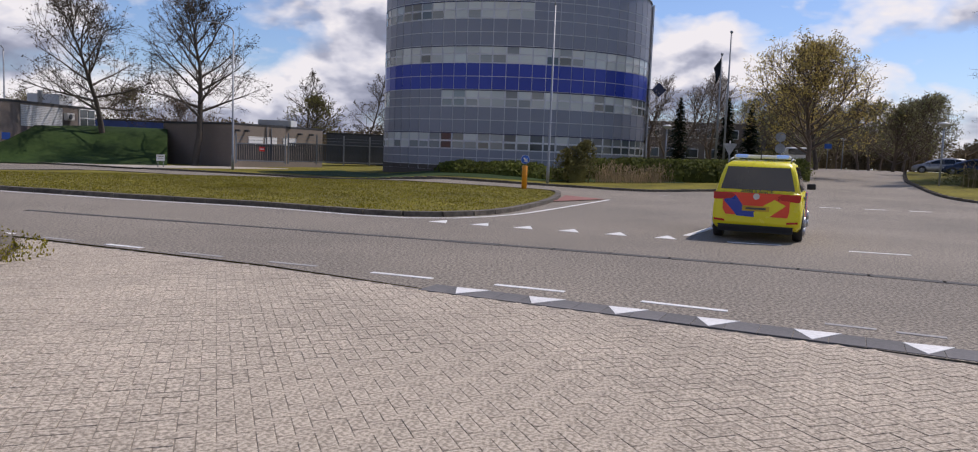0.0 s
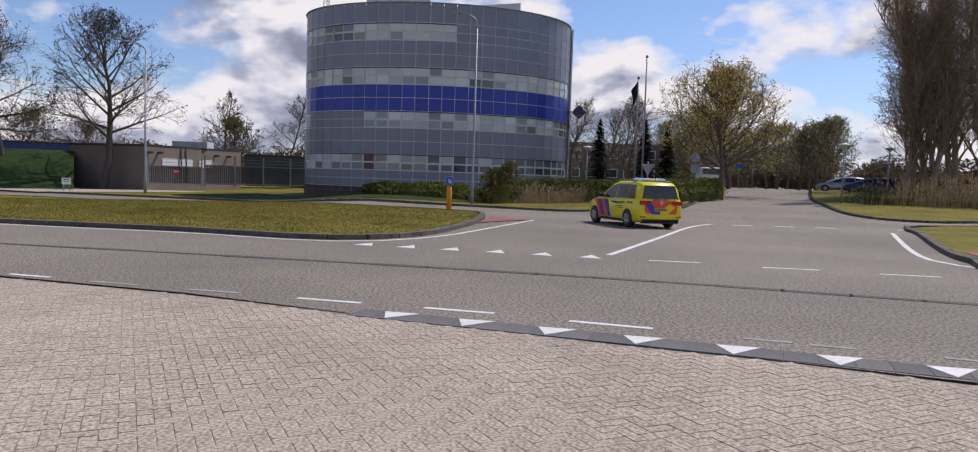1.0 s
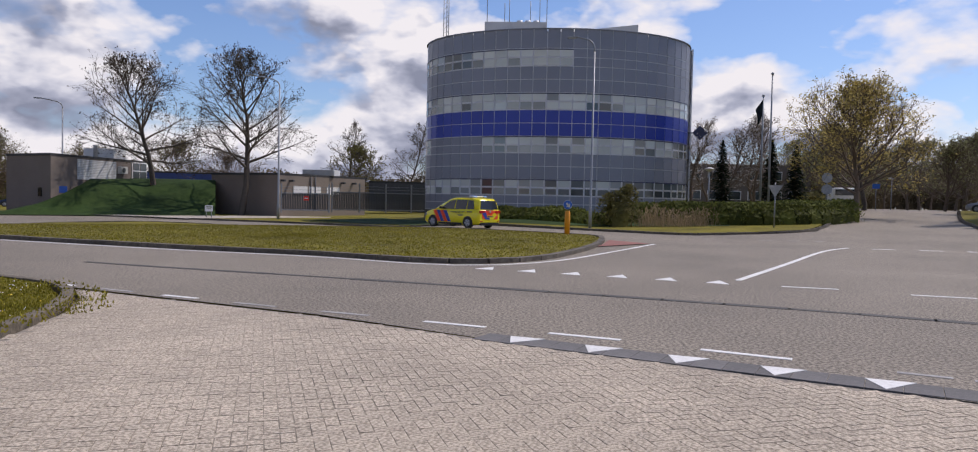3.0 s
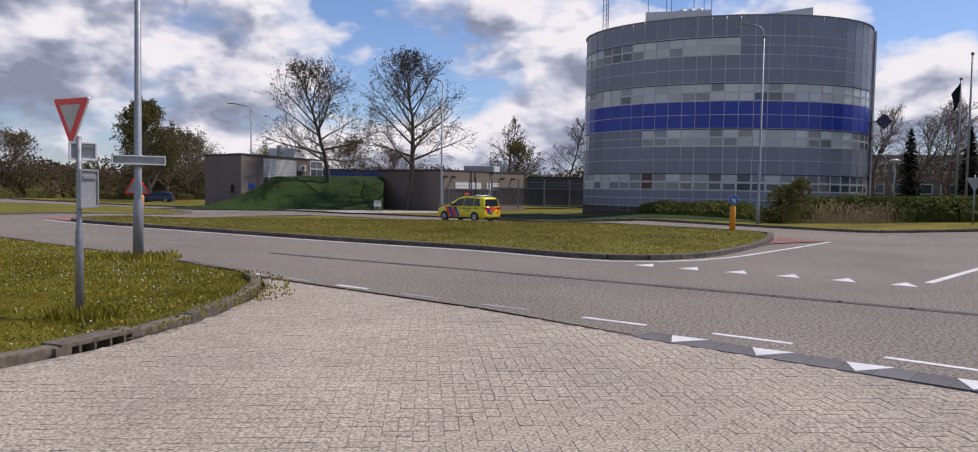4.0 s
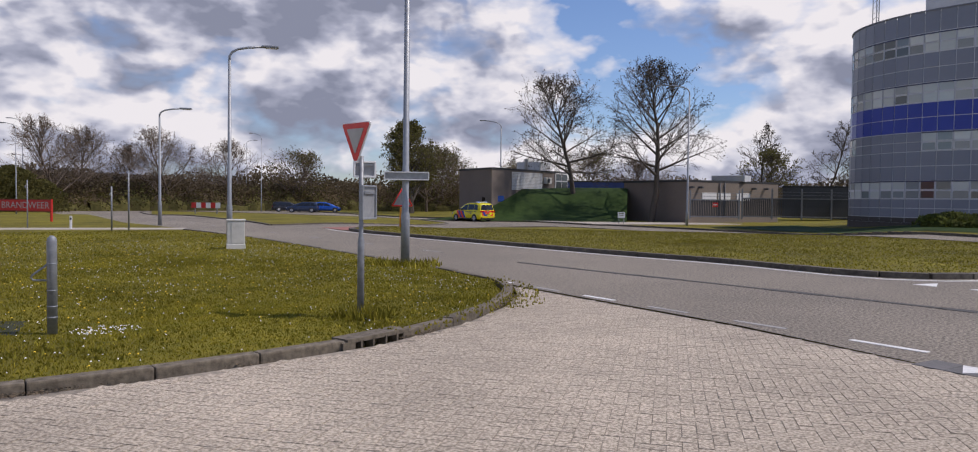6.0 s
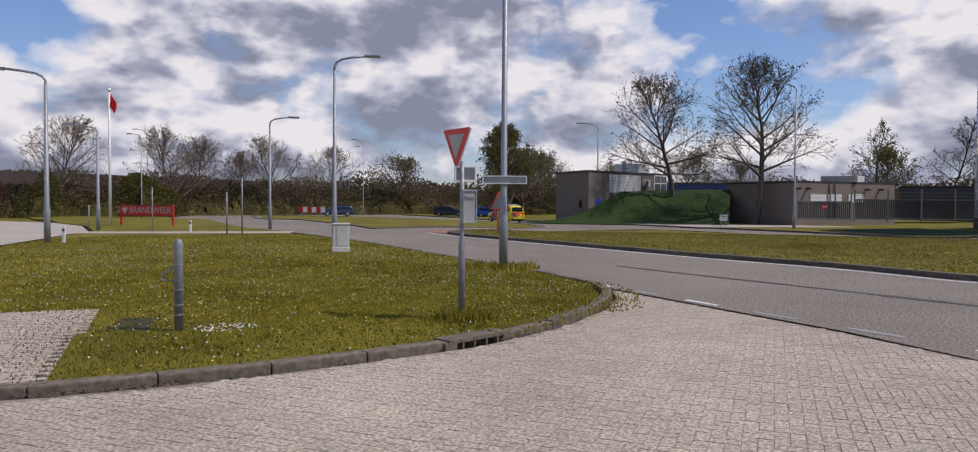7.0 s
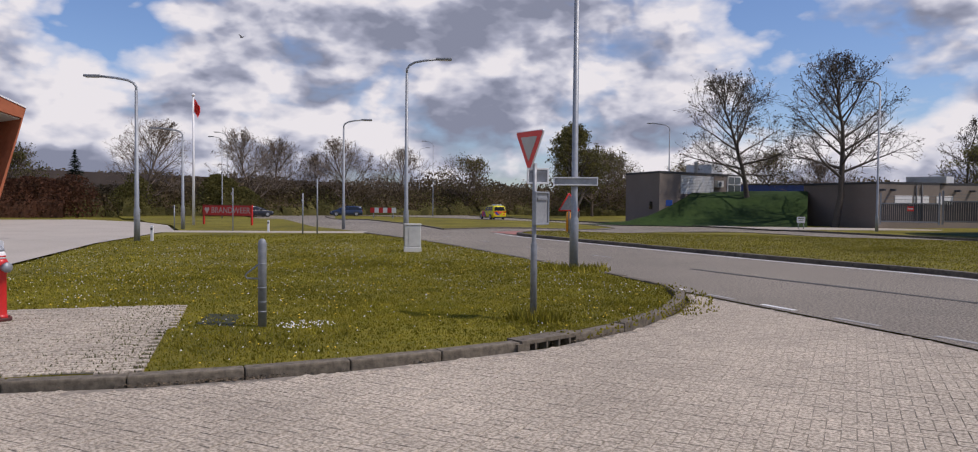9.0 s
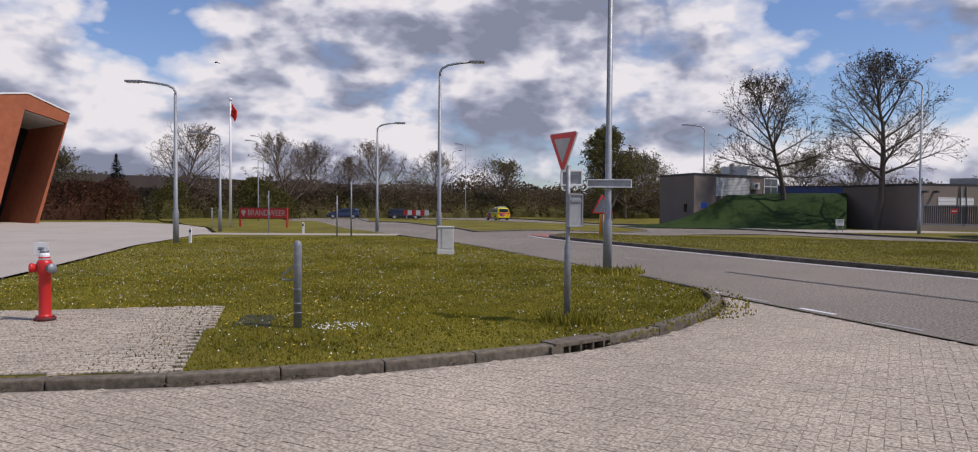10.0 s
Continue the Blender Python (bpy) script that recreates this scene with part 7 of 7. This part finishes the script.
LITTER = mat("dry leaf litter", (0.16, 0.115, 0.07), (0.08, 0.058, 0.035), 8, 0.95, rand=0.4, island=True)
V, F = [], []
rnd = random.Random(44)
foot = smooth_line(KERB_LINE, 0.05)
for (x0, y0), (x1, y1) in zip(foot, foot[1:]):
    d = math.hypot(x1 - x0, y1 - y0) or 1
    nx_, ny_ = (y1 - y0) / d, -(x1 - x0) / d
    for k in range(int(26 * max(0, noise.noise((x0 * 1.1, y0 * 1.1, 8)) - 0.12) + rnd.random() * 1.3)):
        o = abs(rnd.gauss(0.02, 0.05)) + 0.012
        x, y = x0 + nx_ * o + rnd.gauss(0, 0.02), y0 + ny_ * o + rnd.gauss(0, 0.02)
        a, r = rnd.uniform(0, 6.283), rnd.uniform(0.006, 0.018)
        i = len(V)
        V.extend([(x + r * math.cos(a + q * 2.1), y + r * math.sin(a + q * 2.1), 0.004 + rnd.uniform(0, 0.02)) for q in range(3)])
        F.append((i, i + 1, i + 2))
tagged(raw("kerb_litter", V, F, LITTER), "dry leaf litter and grit along the kerb foot", "litter", kind="stuff")


def flowers(name, poly, n, centre, reach, size, material, label, seed, z=0.105, skip=None):
    rnd = random.Random(seed)
    V, F = [], []
    k = tries = 0
    while k < n and tries < n * 20:
        tries += 1
        a, r = rnd.uniform(0, 6.283), reach * math.sqrt(rnd.random())
        x, y = centre[0] + math.cos(a) * r, centre[1] + math.sin(a) * r
        if not inside(x, y, poly) or (skip and inside(x, y, skip)) or noise.noise((x * 0.5, y * 0.5, seed)) < rnd.uniform(-0.5, 0.3):
            continue
        i = len(V)
        s = size * rnd.uniform(0.7, 1.2)
        V.append((x, y, z + 0.012))
        for q in range(6):
            V.append((x + s * math.cos(q * 1.047), y + s * math.sin(q * 1.047), z + rnd.uniform(-0.004, 0.004)))
        F.extend([(i, i + 1 + q, i + 1 + (q + 1) % 6) for q in range(6)])
        k += 1
    return tagged(raw(name, V, F, material), label, "flowers", kind="stuff")


flowers("daisies", NEAR_GRASS, 1700, (-13, 8), 13, 0.0095, PETAL, "small white daisies in the lawn", 31, skip=PATCH)
flowers("daisy_patch", NEAR_GRASS, 85, (-8.5, 4.6), 0.36, 0.0095, PETAL, "dense patch of white daisies", 32)
flowers("dandelions", NEAR_GRASS, 700, (-14, 8), 13, 0.014, YPETAL, "yellow dandelions in the lawn", 33, skip=PATCH)

# ---- what moves ----
AMB_ROWS = [(0.0, 5.95, 16.6, -24), (0.25, 7.0, 19.2, -21), (0.5, 7.94, 21.9, -15), (0.75, 8.6, 24.7, -4), (1.0, 8.7, 27.4, 12), (1.25, 8.35, 29.4, 26), (1.5, 7.6, 31.2, 38), (2.0, 5.55, 34.5, 45), (2.5, 1.4, 38.4, 48), (3.0, -3.1, 42.6, 52), (3.5, -8.0, 46.6, 57), (4.0, -14.1, 49.9, 66), (4.5, -20.7, 52.2, 71), (5.0, -27.2, 54.3, 72), (5.5, -33.3, 56.1, 73), (6.0, -39.4, 57.9, 73), (6.5, -44.9, 59.4, 74), (7.0, -49.4, 60.6, 75), (7.5, -53.5, 61.5, 76), (8.0, -57.9, 62.3, 75), (8.5, -62.2, 63.5, 72), (9.0, -66.5, 65.1, 70), (9.5, -70.7, 66.6, 70), (10.0, -74.8, 68.0, 71)]


def between(rows, t):
    """A row at the time t, on a smooth line through the rows."""
    ts = [r[0] for r in rows]
    i = max(0, min(len(rows) - 2, next((k for k in range(len(ts) - 1) if ts[k + 1] >= t), len(ts) - 2)))
    a, b, c, d = rows[max(i - 1, 0)], rows[i], rows[i + 1], rows[min(i + 2, len(rows) - 1)]
    u = (t - b[0]) / (c[0] - b[0])
    out = []
    for k in range(1, len(b)):
        m0 = (c[k] - a[k]) / max(1e-6, c[0] - a[0]) * (c[0] - b[0])
        m1 = (d[k] - b[k]) / max(1e-6, d[0] - b[0]) * (c[0] - b[0])
        out.append((2 * u ** 3 - 3 * u * u + 1) * b[k] + (u ** 3 - 2 * u * u + u) * m0 + (-2 * u ** 3 + 3 * u * u) * c[k] + (u ** 3 - u * u) * m1)
    return out


def drive(ob, wheels, rows, r=0.32):
    """Key a vehicle along its rows, and roll its wheels by the way it goes."""
    ts = [k / 10 for k in range(101)]
    at = [between(rows, t) for t in ts]
    walk(ob, [(t, pose(x, y, 0.004 + rise(x, y), 0, 0, 90 + rz)) for t, (x, y, rz) in zip(ts, at)])
    fine = [k / 30 for k in range(301)]
    at = [between(rows, t) for t in fine]
    run, rolls = 0.0, []
    for k, t in enumerate(fine):
        if k:
            run += math.hypot(at[k][0] - at[k - 1][0], at[k][1] - at[k - 1][1])
        rolls.append((t, run / r))
    for w in wheels:
        x, y, z = w.location
        walk(w, [(t, pose(x, y, z, 0, math.degrees(a), 0)) for t, a in rolls])


def motions():
    drive(amb, amb_wheels, AMB_ROWS)
    drive(blue_car, blue_wheels, [(0, -150, -30, -30), (4.2, -88, 48, -35), (5.0, -82.5, 61, -28), (5.5, -82, 69.5, -38), (6.0, -79, 75, -48), (7.6, -65.1, 82.3, -66), (8.5, -56, 86, -66), (10, -40, 93, -66)])
    drive(dark_car, dark_wheels, [(0, -158, -30, -30), (4.6, -88, 52, -25), (5.5, -86, 67, -20), (6.0, -84.2, 72.5, -35), (7.6, -72, 80.5, -64), (8.5, -63, 84.5, -66), (10, -47, 91, -66)])
    drive(dark_car2, dark2_wheels, [(0, -84, -56, 4), (6.5, -88, 14, 2), (7.3, -89, 22.5, 0), (8.0, -89.7, 31.5, -2), (9.2, -88.6, 45.2, -12), (9.6, -86, 50.8, -24), (10, -82.8, 56.1, -32)])
    drive(grey_car, grey_wheels, [(0, -40, 96, 114), (5.0, -72, 79, 120), (7.3, -83.9, 63.3, 150), (8.0, -85.6, 60.7, 150), (8.8, -86.8, 58.8, 150), (9.6, -88.4, 56.4, 148), (10, -89.6, 54.0, 148)])
    walk(bird, [(0.0, pose(-20, 60, 30, 0, 0, 180)), (8.0, pose(-64, 38, 19, 0, 0, 190)), (9.5, pose(-65.2, 28, 15, 0, 0, 200)), (10.0, pose(-65.3, 25.5, 13.8, 0, 0, 200))])
    for s, w in wings:
        walk(w, [(k * 0.2, pose(0, 0, 0.02, s * (28 if k % 2 else -12), 0, 0)) for k in range(51)])


motions()
